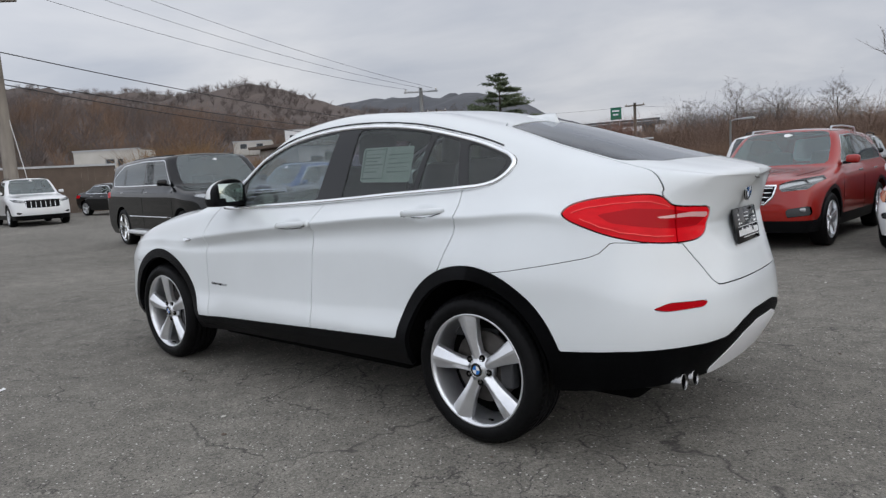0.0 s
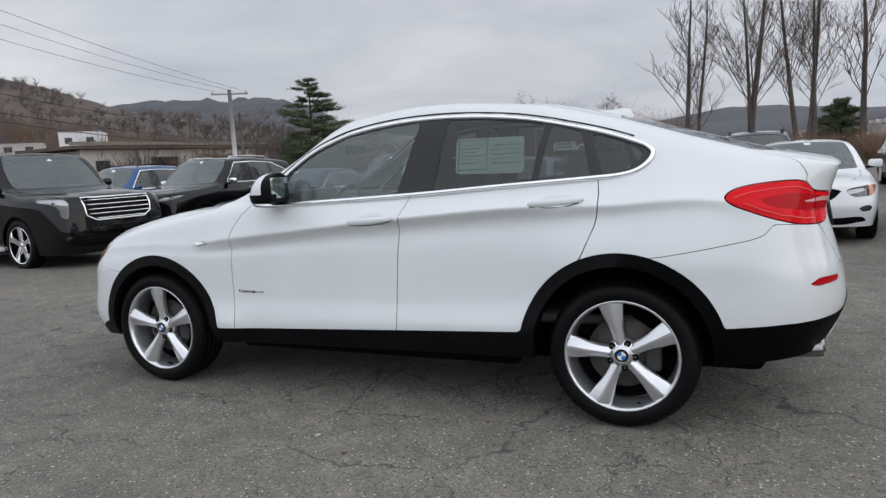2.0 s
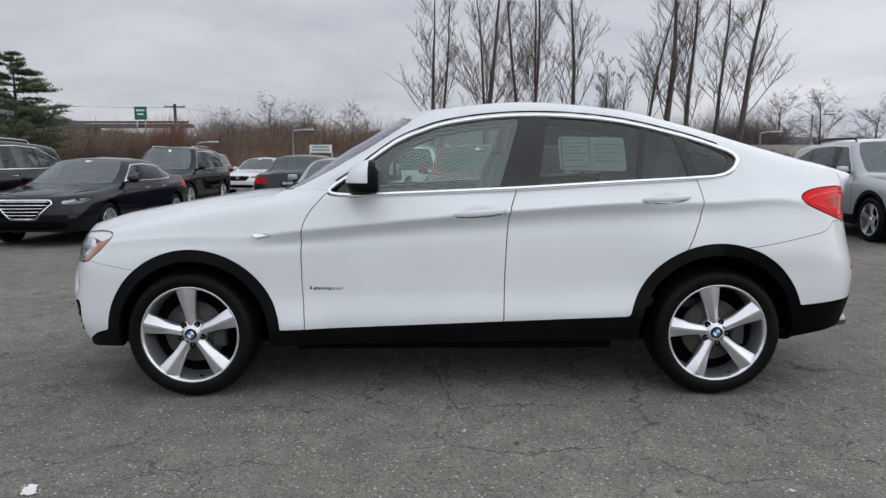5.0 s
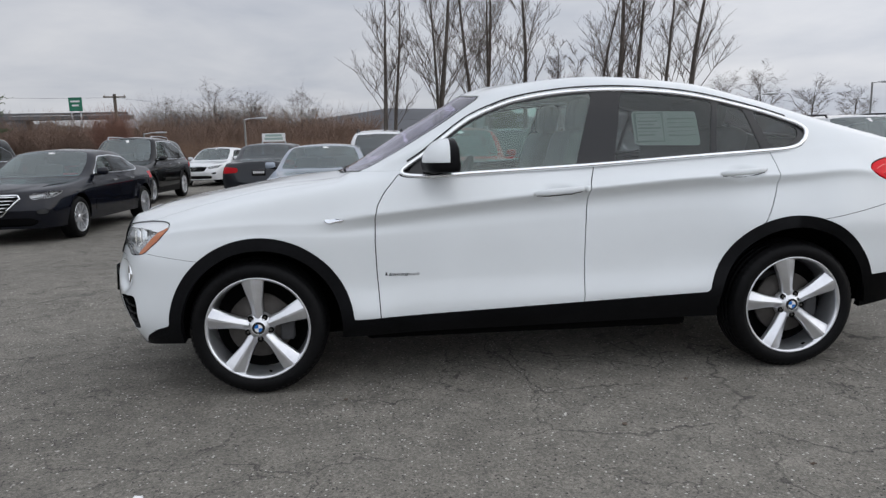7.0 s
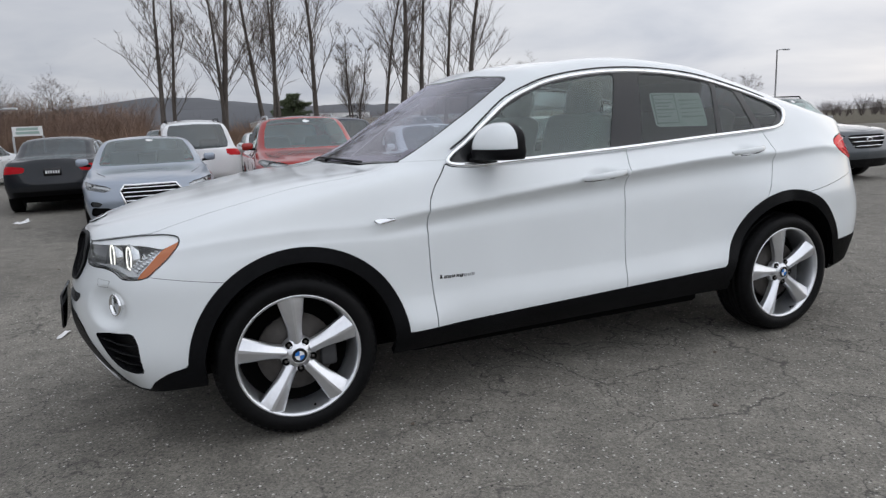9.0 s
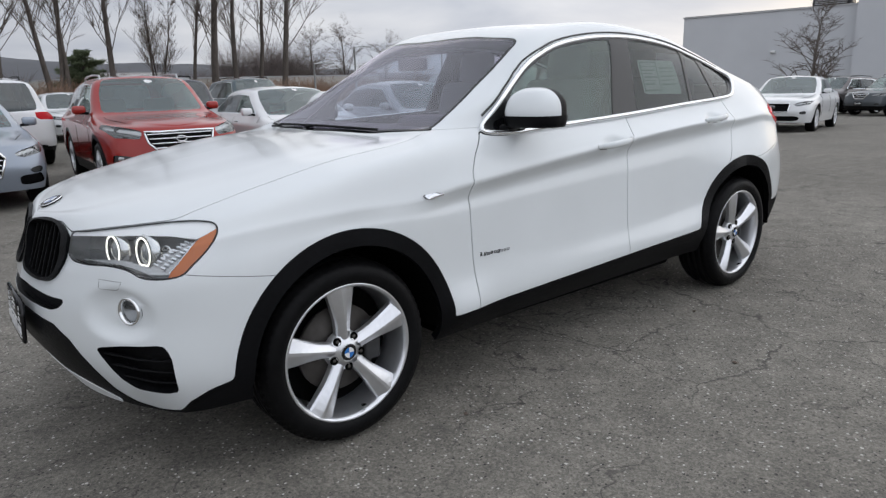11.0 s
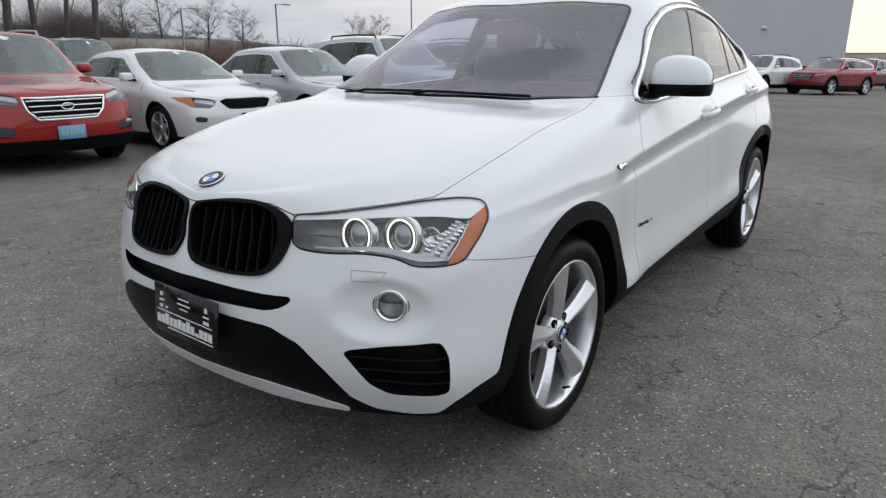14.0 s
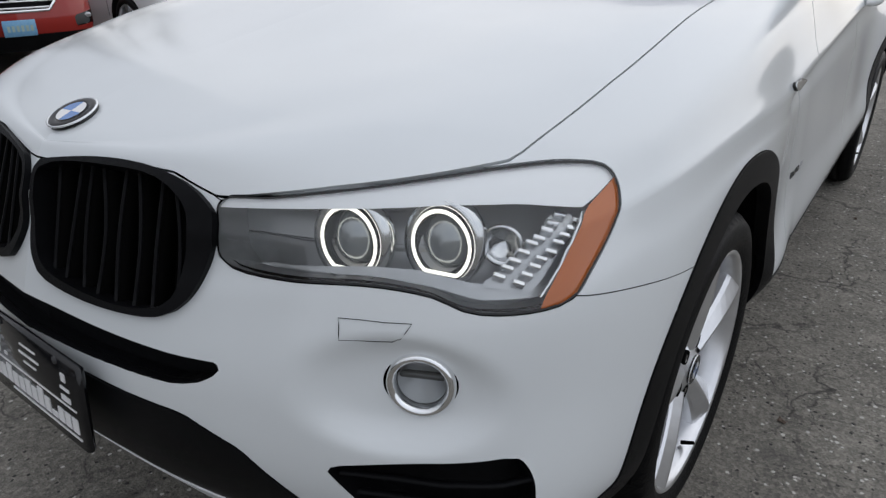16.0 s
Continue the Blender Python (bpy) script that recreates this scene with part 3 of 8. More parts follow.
# ---- the white coupe SUV ----
# Rails of its skin from the middle of the nose round the flank to the middle of the tail: along, half width, height.
CAR_RAILS = {
    "underside": "-2.190 0.000 0.270, -2.155 0.350 0.265, -2.060 0.600 0.260, -1.950 0.775 0.270, -1.800 0.830 0.280, -1.405 0.860 0.280, -1.000 0.835 0.275, -0.960 0.835 0.275, -0.620 0.830 0.285, -0.100 0.825 0.290, 0.400 0.825 0.295, 0.900 0.830 0.300, 1.350 0.860 0.300, 1.750 0.840 0.310, 2.110 0.720 0.345, 2.255 0.450 0.345, 2.300 0.000 0.345",
    "sill": "-2.285 0.000 0.420, -2.238 0.350 0.420, -2.135 0.600 0.410, -2.010 0.800 0.400, -1.820 0.868 0.390, -1.405 0.885 0.390, -1.000 0.875 0.375, -0.960 0.887 0.375, -0.620 0.884 0.385, -0.100 0.884 0.400, 0.400 0.884 0.418, 0.900 0.887 0.435, 1.350 0.890 0.450, 1.750 0.875 0.480, 2.120 0.760 0.500, 2.325 0.450 0.500, 2.385 0.000 0.500",
    "door_low": "-2.298 0.000 0.560, -2.250 0.350 0.570, -2.135 0.620 0.580, -1.990 0.800 0.580, -1.820 0.868 0.580, -1.405 0.890 0.600, -1.000 0.879 0.600, -0.960 0.877 0.570, -0.620 0.868 0.570, -0.100 0.865 0.570, 0.400 0.863 0.570, 0.900 0.859 0.590, 1.350 0.894 0.640, 1.750 0.880 0.660, 2.120 0.770 0.670, 2.325 0.460 0.660, 2.380 0.000 0.650",
    "hollow": "-2.262 0.000 0.700, -2.210 0.350 0.710, -2.100 0.620 0.725, -1.955 0.800 0.740, -1.800 0.855 0.750, -1.405 0.884 0.800, -1.000 0.875 0.790, -0.960 0.870 0.790, -0.620 0.853 0.800, -0.100 0.846 0.825, 0.400 0.842 0.845, 0.900 0.838 0.865, 1.350 0.879 0.860, 1.750 0.868 0.860, 2.080 0.760 0.840, 2.282 0.460 0.830, 2.336 0.000 0.820",
    "undercut": "-2.241 0.000 0.754, -2.187 0.356 0.764, -2.082 0.620 0.776, -1.928 0.791 0.788, -1.782 0.842 0.806, -1.405 0.876 0.830, -1.000 0.869 0.832, -0.960 0.863 0.836, -0.620 0.846 0.868, -0.100 0.838 0.914, 0.400 0.832 0.953, 0.900 0.825 0.983, 1.350 0.835 0.990, 1.750 0.828 1.005, 2.062 0.747 0.938, 2.260 0.460 0.920, 2.308 0.000 0.910",
    "swage": "-2.235 0.000 0.790, -2.178 0.360 0.800, -2.070 0.620 0.810, -1.910 0.785 0.820, -1.770 0.835 0.845, -1.405 0.872 0.870, -1.000 0.875 0.875, -0.960 0.876 0.882, -0.620 0.878 0.920, -0.100 0.873 0.968, 0.400 0.867 1.008, 0.900 0.860 1.040, 1.350 0.849 1.040, 1.750 0.828 1.055, 2.050 0.740 1.000, 2.250 0.460 0.980, 2.290 0.000 0.970",
    "shoulder": "-2.218 0 .835, -2.156 .36 .85, -2.03 .60 .865, -1.85 .745 .89, -1.72 .79 .915, -1.405 .82 .975, -1.0 .815 1.035, -.96 .814 1.04, -.62 .81 1.06, -.1 .808 1.065, .4 .805 1.07, .9 .795 1.09, 1.35 .785 1.115, 1.75 .77 1.12, 2.04 .70 1.09, 2.27 .45 1.08, 2.31 0 1.07",
    "belt": "-2.205 0 .86, -2.142 .34 .88, -2.0 .55 .905, -1.80 .68 .935, -1.65 .72 .965, -1.35 .745 1.02, -.98 .745 1.07, -.93 .745 1.085, -.64 .765 1.11, -.1 .775 1.108, .4 .772 1.112, .9 .765 1.135, 1.35 .75 1.165, 1.75 .715 1.19, 2.04 .645 1.17, 2.305 .42 1.14, 2.352 0 1.128",
    "cant": "-2.192 0 .872, -2.12 .24 .90, -1.96 .40 .945, -1.74 .50 .985, -1.55 .54 1.02, -1.28 .56 1.06, -.99 .56 1.08, -.95 .57 1.10, -.50 .695 1.275, -.05 .635 1.49, .4 .615 1.535, .9 .60 1.50, 1.30 .585 1.42, 1.72 .575 1.31, 2.06 .52 1.235, 2.322 .36 1.178, 2.374 0 1.160",
    "roof": "-2.186 0 .878, -2.12 .12 .905, -1.96 .20 .955, -1.74 .25 .995, -1.55 .28 1.03, -1.28 .29 1.07, -1.02 .29 1.09, -.98 .30 1.105, -.55 .42 1.345, -.12 .38 1.55, .4 .37 1.583, .9 .36 1.553, 1.30 .36 1.468, 1.72 .36 1.352, 2.08 .32 1.25, 2.325 .20 1.195, 2.374 0 1.178",
    "middle": "-2.184 0 .880, -2.12 0 .908, -1.96 0 .958, -1.74 0 1.0, -1.55 0 1.035, -1.28 0 1.075, -1.04 0 1.095, -1.0 0 1.11, -.57 0 1.36, -.14 0 1.565, .4 0 1.602, .9 0 1.572, 1.30 0 1.487, 1.72 0 1.365, 2.09 0 1.257, 2.328 0 1.202, 2.370 0 1.186",
}
NU, NV = 260, 150
rails = [[[float(c) for c in p.split()] for p in text.split(",")] for text in CAR_RAILS.values()]
names = list(CAR_RAILS)
k = names.index("swage")
between = lambda a, b, t: [[u + (v - u) * t for u, v in zip(p, q)] for p, q in zip(a, b)]
# the shoulder crease stays sharp between two close rails
rails[k:k + 1] = [between(rails[k], rails[k - 1], 0.22), rails[k], between(rails[k], rails[k + 1], 0.12)]
names[k:k + 1] = ["swage_low", "swage", "swage_high"]
skin = loft(rails, NU, NV, [k in ("belt", "cant", "roof", "middle") for k in names]).reshape(-1, 3) * np.array([1, -1, 1])
skin_faces = [tuple(reversed(f)) for f in grid_faces(NU, NV)]


def polar(V, end):
    """Coordinates on the wrapped-round nose (-1) or tail (+1): run along the corner, height."""
    return np.stack([0.75 * np.arctan2(-V[:, 1], end * V[:, 0] - 1.5), V[:, 2]], 1)


def flank(V):
    return V[:, [0, 2]]


def plan(V):
    return np.stack([V[:, 0], -V[:, 1]], 1)


def bowl(V, N, centre, radius, depth, end, power=2.0):
    """A soft dent in the skin."""
    d = np.linalg.norm((polar(V, end) - centre) / radius, axis=1)
    d = np.where(end * V[:, 0] > 1.4, d, 9.0)
    return V - N * (depth * np.clip(1 - d**power, 0, 1) ** 1.5)[:, None]


skin_n = normals_of(skin, skin_faces)
skin = bowl(skin, skin_n, (0.608, 0.608), (0.118, 0.090), 0.030, -1, 4.0)     # fog lamp recess
skin = bowl(skin, skin_n, (0.0, 0.94), (0.34, 0.12), 0.010, 1, 4.0)           # number plate recess
for at in ((0.135, 0.985), (1.110, 1.052)):                                   # cups behind the door handles
    d = np.linalg.norm((flank(skin) - at) / (0.098, 0.042), axis=1)
    skin = skin - skin_n * (0.022 * np.where(skin[:, 1] < -0.45, np.clip(1 - d**2, 0, 1) ** 1.2, 0.0))[:, None]

FRONT_EDGE = [(-0.3, 0.551), (0.145, 0.550), (0.330, 0.538), (0.409, 0.496), (0.47, 0.418), (0.533, 0.318), (0.60, 0.276), (0.68, 0.267),
              (0.75, 0.274), (0.782, 0.316), (0.836, 0.354), (0.89, 0.373), (1.1, 0.40)]
REAR_EDGE = [(-0.3, 0.585), (0.12, 0.58), (0.216, 0.556), (0.31, 0.508), (0.40, 0.500), (0.70, 0.505), (0.874, 0.493), (1.1, 0.48)]
HOOD_FRONT = [(-0.3, 0.845), (0.025, 0.849), (0.19, 0.869), (0.316, 0.867), (0.393, 0.845), (0.547, 0.867), (0.769, 0.892), (1.1, 0.90)]
HOOD_SIDE = smooth_line([(-2.4, 0.60), (-1.99, 0.672), (-1.75, 0.708), (-1.53, 0.719), (-1.2, 0.714), (-0.85, 0.706)], 40)
BUMPER_SEAM = [(0.3, 0.90), (0.393, 0.842), (0.60, 0.80), (0.812, 0.738), (0.907, 0.720), (1.004, 0.703), (1.2, 0.675)]
REAR_SEAM = [(-0.3, 0.722), (0.132, 0.725), (0.335, 0.728), (0.365, 0.75), (0.405, 0.812), (0.441, 0.862), (0.471, 0.907), (0.50, 0.915), (0.72, 0.935), (0.76, 0.892), (0.80, 0.876), (0.942, 0.844), (1.086, 0.815), (1.25, 0.79)]
GATE_LOW = [(0.62, 1.30), (0.558, 1.203), (0.537, 1.151), (0.536, 1.106), (0.50, 0.99), (0.471, 0.907), (0.441, 0.862), (0.40, 0.80), (0.30, 0.60)]
DOOR_A = [(-0.669, 1.10), (-0.752, 1.004), (-0.785, 0.945), (-0.799, 0.88), (-0.803, 0.77), (-0.80, 0.62), (-0.792, 0.49), (-0.786, 0.36)]
DOOR_B = [(0.439, 1.515), (0.338, 1.107), (0.305, 1.03), (0.290, 0.96), (0.279, 0.838), (0.268, 0.635), (0.263, 0.40)]
DOOR_C = [(1.239, 1.405), (1.298, 1.159), (1.310, 1.09), (1.308, 1.02), (1.294, 0.951), (1.233, 0.81), (1.15, 0.70)]
WINDOW_BAND = smooth_line([(-0.672, 1.090), (-0.557, 1.182), (-0.431, 1.283), (-0.313, 1.368), (-0.189, 1.426), (-0.067, 1.465), (0.18, 1.503), (0.451, 1.515),
                           (0.687, 1.505), (0.891, 1.483), (1.064, 1.450), (1.233, 1.407), (1.345, 1.373), (1.453, 1.333), (1.52, 1.303), (1.551, 1.270),
                           (1.536, 1.227), (1.488, 1.186), (1.424, 1.166), (1.289, 1.155), (0.89, 1.134), (0.335, 1.104), (-0.288, 1.080), (-0.56, 1.071)], 120, True)
PANE_FRONT = rounded([(-0.452, 1.088), (-0.462, 1.195), (-0.43, 1.256), (-0.307, 1.343), (-0.186, 1.398), (-0.064, 1.441), (0.181, 1.478), (0.362, 1.491), (0.246, 1.113), (-0.291, 1.092)], 0.02)
PANE_REAR = rounded([(0.515, 1.489), (0.688, 1.483), (0.891, 1.460), (1.030, 1.434), (0.995, 1.28), (0.976, 1.154), (0.72, 1.142), (0.455, 1.128)], 0.02)
PANE_VENT = rounded([(1.060, 1.428), (1.205, 1.388), (1.262, 1.172), (1.006, 1.158), (1.03, 1.30)], 0.015)
PANE_QUARTER = rounded([(1.252, 1.378), (1.343, 1.350), (1.438, 1.314), (1.497, 1.278), (1.484, 1.236), (1.427, 1.194), (1.316, 1.178)], 0.02)
HEADLAMP = smooth_line([(0.393, 0.842), (0.47, 0.853), (0.547, 0.864), (0.678, 0.880), (0.769, 0.888), (0.851, 0.889), (0.888, 0.880), (0.893, 0.856), (0.865, 0.808), (0.824, 0.763), (0.800, 0.738),
                        (0.768, 0.729), (0.707, 0.726), (0.681, 0.731), (0.655, 0.745), (0.589, 0.756), (0.48, 0.752), (0.412, 0.758), (0.394, 0.77), (0.392, 0.81)], 110, True)
AMBER = [(0.838, 0.838), (0.905, 0.874), (0.93, 0.86), (0.90, 0.80), (0.85, 0.75), (0.81, 0.715), (0.757, 0.720), (0.768, 0.745), (0.800, 0.788)]
BROW = [(0.388, 0.846), (0.547, 0.872), (0.678, 0.888), (0.769, 0.895), (0.866, 0.90), (0.912, 0.885), (0.900, 0.871), (0.838, 0.840), (0.765, 0.850), (0.678, 0.852), (0.547, 0.845), (0.388, 0.833)]
KIDNEY = smooth_line([(0.012, 0.832), (0.022, 0.845), (0.06, 0.853), (0.19, 0.868), (0.30, 0.866), (0.36, 0.850), (0.391, 0.823), (0.39, 0.783), (0.357, 0.714), (0.314, 0.680), (0.25, 0.669), (0.112, 0.670), (0.046, 0.684), (0.016, 0.726), (0.012, 0.78)], 70, True)
KIDNEY_IN = smooth_line([(0.022, 0.830), (0.050, 0.845), (0.192, 0.859), (0.30, 0.855), (0.346, 0.828), (0.348, 0.765), (0.324, 0.702), (0.264, 0.680), (0.120, 0.682), (0.058, 0.695), (0.028, 0.733), (0.023, 0.783)], 60, True)
SLOT = rounded([(-0.3, 0.639), (0.09, 0.637), (0.330, 0.629), (0.404, 0.631), (0.374, 0.600), (0.325, 0.584), (0.13, 0.583), (-0.3, 0.583)], 0.014)
DUCT = rounded([(0.515, 0.489), (0.626, 0.511), (0.738, 0.523), (0.755, 0.478), (0.760, 0.355), (0.63, 0.348), (0.583, 0.378)], 0.018)
TAIL = smooth_line([(0.876, 1.053), (0.855, 1.078), (0.81, 1.097), (0.709, 1.112), (0.56, 1.110), (0.53, 1.095), (0.504, 1.067), (0.40, 1.052), (0.340, 1.043), (0.335, 1.02), (0.344, 0.977), (0.36, 0.945), (0.393, 0.925), (0.451, 0.916), (0.594, 0.925), (0.712, 0.956), (0.807, 0.999), (0.86, 1.03)], 100, True)
REFLECTOR = rounded([(0.613, 0.668), (0.552, 0.689), (0.402, 0.680), (0.415, 0.656), (0.557, 0.656)], 0.012)
SCREEN = rounded([(-1.025, -0.5), (-1.025, 0.0), (-0.975, 0.414), (-0.893, 0.704), (-0.554, 0.632), (-0.216, 0.572), (-0.265, 0.43), (-0.300, 0.27), (-0.318, 0.12), (-0.322, 0.0), (-0.322, -0.5)], 0.05)
BACKLIGHT = rounded([(1.32, -0.5), (1.32, 0.0), (1.365, 0.455), (1.705, 0.520), (1.99, 0.546), (2.105, 0.40), (2.135, 0.0), (2.135, -0.5)], 0.05)
FRONT_HUB, REAR_HUB = (-1.38, 0.345), (1.395, 0.360)
ARCH, OPENING = (0.459, 0.466), (0.398, 0.405)


def wheel_gap(V, radii):
    q = flank(V)
    return np.maximum(radii[0] - np.linalg.norm(q - FRONT_HUB, axis=1), radii[1] - np.linalg.norm(q - REAR_HUB, axis=1))


def lower_edge(V):
    """Positive where the black lower cladding is."""
    f, r = side_of(polar(V, -1), FRONT_EDGE), side_of(polar(V, 1), REAR_EDGE)
    s = 0.373 + (V[:, 0] + 0.921) * 0.0362 - V[:, 2]
    k = np.where(V[:, 0] < -1.38, f, np.where(V[:, 0] > 1.395, r, s))
    return np.maximum(k, wheel_gap(V, ARCH))


def far_from(V, end, d):
    """A polar distance, valid at that end of the car alone."""
    return np.where(end * V[:, 0] > 1.45, d, 1.0)


def cut_out(mesh, shape, gap=0.0025):
    """Splits a mesh by a signed distance: the inside, the outside."""
    return clip(*mesh, shape(mesh[0]) + gap), clip(*mesh, gap - shape(mesh[0]))


def nose_shape(P):
    return lambda V: far_from(V, -1, sdf(polar(V, -1), P))


def tail_shape(P):
    return lambda V: far_from(V, 1, sdf(polar(V, 1), P))


def pane_shape(P):
    return lambda V: np.where(V[:, 1] < -0.45, sdf(flank(V), P), 1.0)


def lifted(mesh, by):
    V, F = mesh
    return V + normals_of(V, F) * by, F


suv = empty("coupe_suv", "white coupe SUV with black wheel-arch cladding standing on the asphalt", "car")


def panel(name, mesh, material, parent, label="", lip=0.014, lift=0.0, pair=True, whole=False):
    """A piece of the skin as a part on both flanks, or as one part across the middle."""
    if not mesh[1]:
        return None
    m = with_lip(*(lifted(mesh, lift) if lift else mesh), lip)
    if whole:
        return mesh_part(name, *both(*m), material, parent, label)
    left = mesh_part(name, *m, material, parent, label)
    if pair:
        right = mesh_part(name, *mirrored(*m), material, parent, label)
        return left, right
    return left


body = clip(skin, skin_faces, wheel_gap(skin, OPENING))
black, white = clip(*body, -lower_edge(body[0])), clip(*body, lower_edge(body[0]) + 0.002)

# lamps, grille and openings first, then the panels round them
headlamp, white = cut_out(white, nose_shape(HEADLAMP), 0.0012)
kidney, white = cut_out(white, nose_shape(KIDNEY), 0.0)
slot, white = cut_out(white, nose_shape(SLOT), 0.0)
duct, white = cut_out(white, nose_shape(DUCT), 0.0)
fog_at = (0.637, 0.615)
fog, white = cut_out(white, lambda V: far_from(V, -1, np.linalg.norm(polar(V, -1) - fog_at, axis=1) - 0.042), 0.0)
tail_lamp, white = cut_out(white, tail_shape(TAIL), 0.003)
reflector, white = cut_out(white, tail_shape(REFLECTOR), 0.001)
band, white = cut_out(white, pane_shape(WINDOW_BAND), 0.0)
screen, white = cut_out(white, lambda V: np.where((V[:, 0] < 0) & (V[:, 2] > 1.0), sdf(plan(V), SCREEN), 1.0), 0.001)
backlight, white = cut_out(white, lambda V: np.where((V[:, 0] > 1) & (V[:, 2] > 1.15), sdf(plan(V), BACKLIGHT), 1.0), 0.001)


def hood_shape(V):
    d = np.maximum(side_of(polar(V, -1), HOOD_FRONT), -side_of(plan(V), HOOD_SIDE))
    return np.where((V[:, 0] < -0.85) & (V[:, 2] > 0.7), d, 1.0)


def gate_shape(V):
    low = -side_of(polar(V, 1), GATE_LOW)
    top = sdf(plan(V), [(1.985, 0.558), (2.114, 0.566), (2.168, 0.578), (2.7, 0.6), (2.7, -0.5), (1.2, -0.5), (1.2, 0.2), (1.36, 0.47), (1.7, 0.533)])
    d = np.where(V[:, 2] > 1.125, top, np.maximum(low, side_of(polar(V, 1), REAR_SEAM)))
    return np.where(V[:, 0] > 1.3, d, 1.0)


def belt_line(V):
    return V[:, 2] - np.interp(V[:, 0], [-0.669, -0.4, 1.2, 1.3], [1.092, 1.15, 1.25, 1.25])


hood, white = cut_out(white, hood_shape, 0.0014)
cowl, hood = cut_out(hood, lambda V: np.where((V[:, 0] > -1.12) & (V[:, 2] > 1.0), sdf(plan(V), SCREEN) - 0.012, 1.0), 0.001)
gate, white = cut_out(white, gate_shape)
front_bumper, white = cut_out(white, lambda V: np.where(V[:, 0] < -1.3, -side_of(polar(V, -1), BUMPER_SEAM), 1.0), 0.0009)
rear_bumper, white = cut_out(white, lambda V: np.where(V[:, 0] > 1.35, -side_of(polar(V, 1), REAR_SEAM), 1.0), 0.0015)
doors, white = cut_out(white, lambda V: np.maximum(np.maximum(side_of(flank(V), DOOR_A), -side_of(flank(V), DOOR_C)), belt_line(V)))
rear_door, front_door = cut_out(doors, lambda V: side_of(flank(V), DOOR_B))
fender, shell = cut_out(white, lambda V: np.maximum(V[:, 0] + 0.66, V[:, 2] - 1.111), 0.0005)

panel("body_shell", shell, M_WHITE, suv, whole=True)
panel("hood", hood, M_WHITE, suv, whole=True)
panel("cowl", cowl, M_CLAD, suv, "black plastic windscreen cowl", lift=-0.008, whole=True)
panel("tailgate", gate, M_WHITE, suv, whole=True)
panel("front_bumper", front_bumper, M_WHITE, suv, lip=0.001, whole=True)
panel("rear_bumper", rear_bumper, M_WHITE, suv, whole=True)
panel("front_fender", fender, M_WHITE, suv)
front_doors = panel("front_door", front_door, M_WHITE, suv)
rear_doors = panel("rear_door", rear_door, M_WHITE, suv)
if black[1]:
    # silver skid strips below the black masks
    lip_f, black = cut_out(black, lambda V: np.where(V[:, 0] < -1.6, sdf(polar(V, -1), [(-0.3, 0.340), (0.28, 0.335), (0.36, 0.326), (0.42, 0.313), (0.53, 0.278), (0.52, 0.22), (0.40, 0.22), (0.26, 0.22), (-0.3, 0.22)]), 1.0), 0.0)
    lip_r, black = cut_out(black, lambda V: np.where(V[:, 0] > 1.6, sdf(polar(V, 1), [(-0.3, 0.535), (0.10, 0.53), (0.20, 0.50), (0.28, 0.44), (0.36, 0.37), (0.34, 0.30), (-0.3, 0.30)]), 1.0), 0.0)
    panel("front_skid_strip", lip_f, M_SATIN, suv, "silver lower bumper strip", lift=0.006, whole=True)
    panel("rear_skid_plate", lip_r, M_SATIN, suv, "silver lower bumper plate", lift=0.006, whole=True)
    front_mask = clip(*black, black[0][:, 0] + 1.38)
    rear_mask = clip(*black, 1.395 - black[0][:, 0])
    middle_black = clip(*clip(*black, -1.38 - black[0][:, 0]), black[0][:, 0] - 1.395)
    panel("front_cladding", front_mask, M_CLAD, suv, "black plastic cladding", lift=0.003, lip=0.03, whole=True)
    panel("rear_cladding", rear_mask, M_CLAD, suv, "black plastic cladding", lift=0.003, lip=0.03, whole=True)
    panel("sill_cladding", middle_black, M_CLAD, suv, "black plastic sill", lift=0.003, lip=0.03)

# inner body: a dark shell under the panels, open at wheels and glass; its black paints shade into the shut lines
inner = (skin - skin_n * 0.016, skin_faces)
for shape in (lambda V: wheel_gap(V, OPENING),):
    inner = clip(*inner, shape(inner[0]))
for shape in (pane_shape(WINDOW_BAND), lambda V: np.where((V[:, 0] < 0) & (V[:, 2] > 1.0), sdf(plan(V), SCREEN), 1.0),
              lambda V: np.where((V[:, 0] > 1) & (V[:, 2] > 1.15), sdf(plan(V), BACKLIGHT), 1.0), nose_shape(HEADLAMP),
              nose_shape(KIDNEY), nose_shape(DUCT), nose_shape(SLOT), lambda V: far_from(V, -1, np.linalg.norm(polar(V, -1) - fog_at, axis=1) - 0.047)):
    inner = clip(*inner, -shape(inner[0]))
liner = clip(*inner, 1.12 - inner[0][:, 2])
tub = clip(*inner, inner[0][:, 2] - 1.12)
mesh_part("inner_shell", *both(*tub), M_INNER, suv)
mesh_part("headliner", *both(*liner), M_HEADLINER, suv)

# windows
ring_d = pane_shape(WINDOW_BAND)
chrome = clip(*band, -0.019 - ring_d(band[0]))
field = clip(*band, ring_d(band[0]) + 0.019)
panel("window_rubber", chrome, M_GLOSSBLACK, suv, "black window seal", lip=0.008)


def on_side(x, z):
    """A place on the flank of the skin by its run and height."""
    d = np.where(skin[:, 1] < -0.45, np.hypot(skin[:, 0] - x, skin[:, 2] - z), 9.0)
    near = np.argsort(d)[:6]
    wts = 1 / (d[near] + 1e-4)
    return (x, (skin[near, 1] * wts).sum() / wts.sum() - 0.001, z)


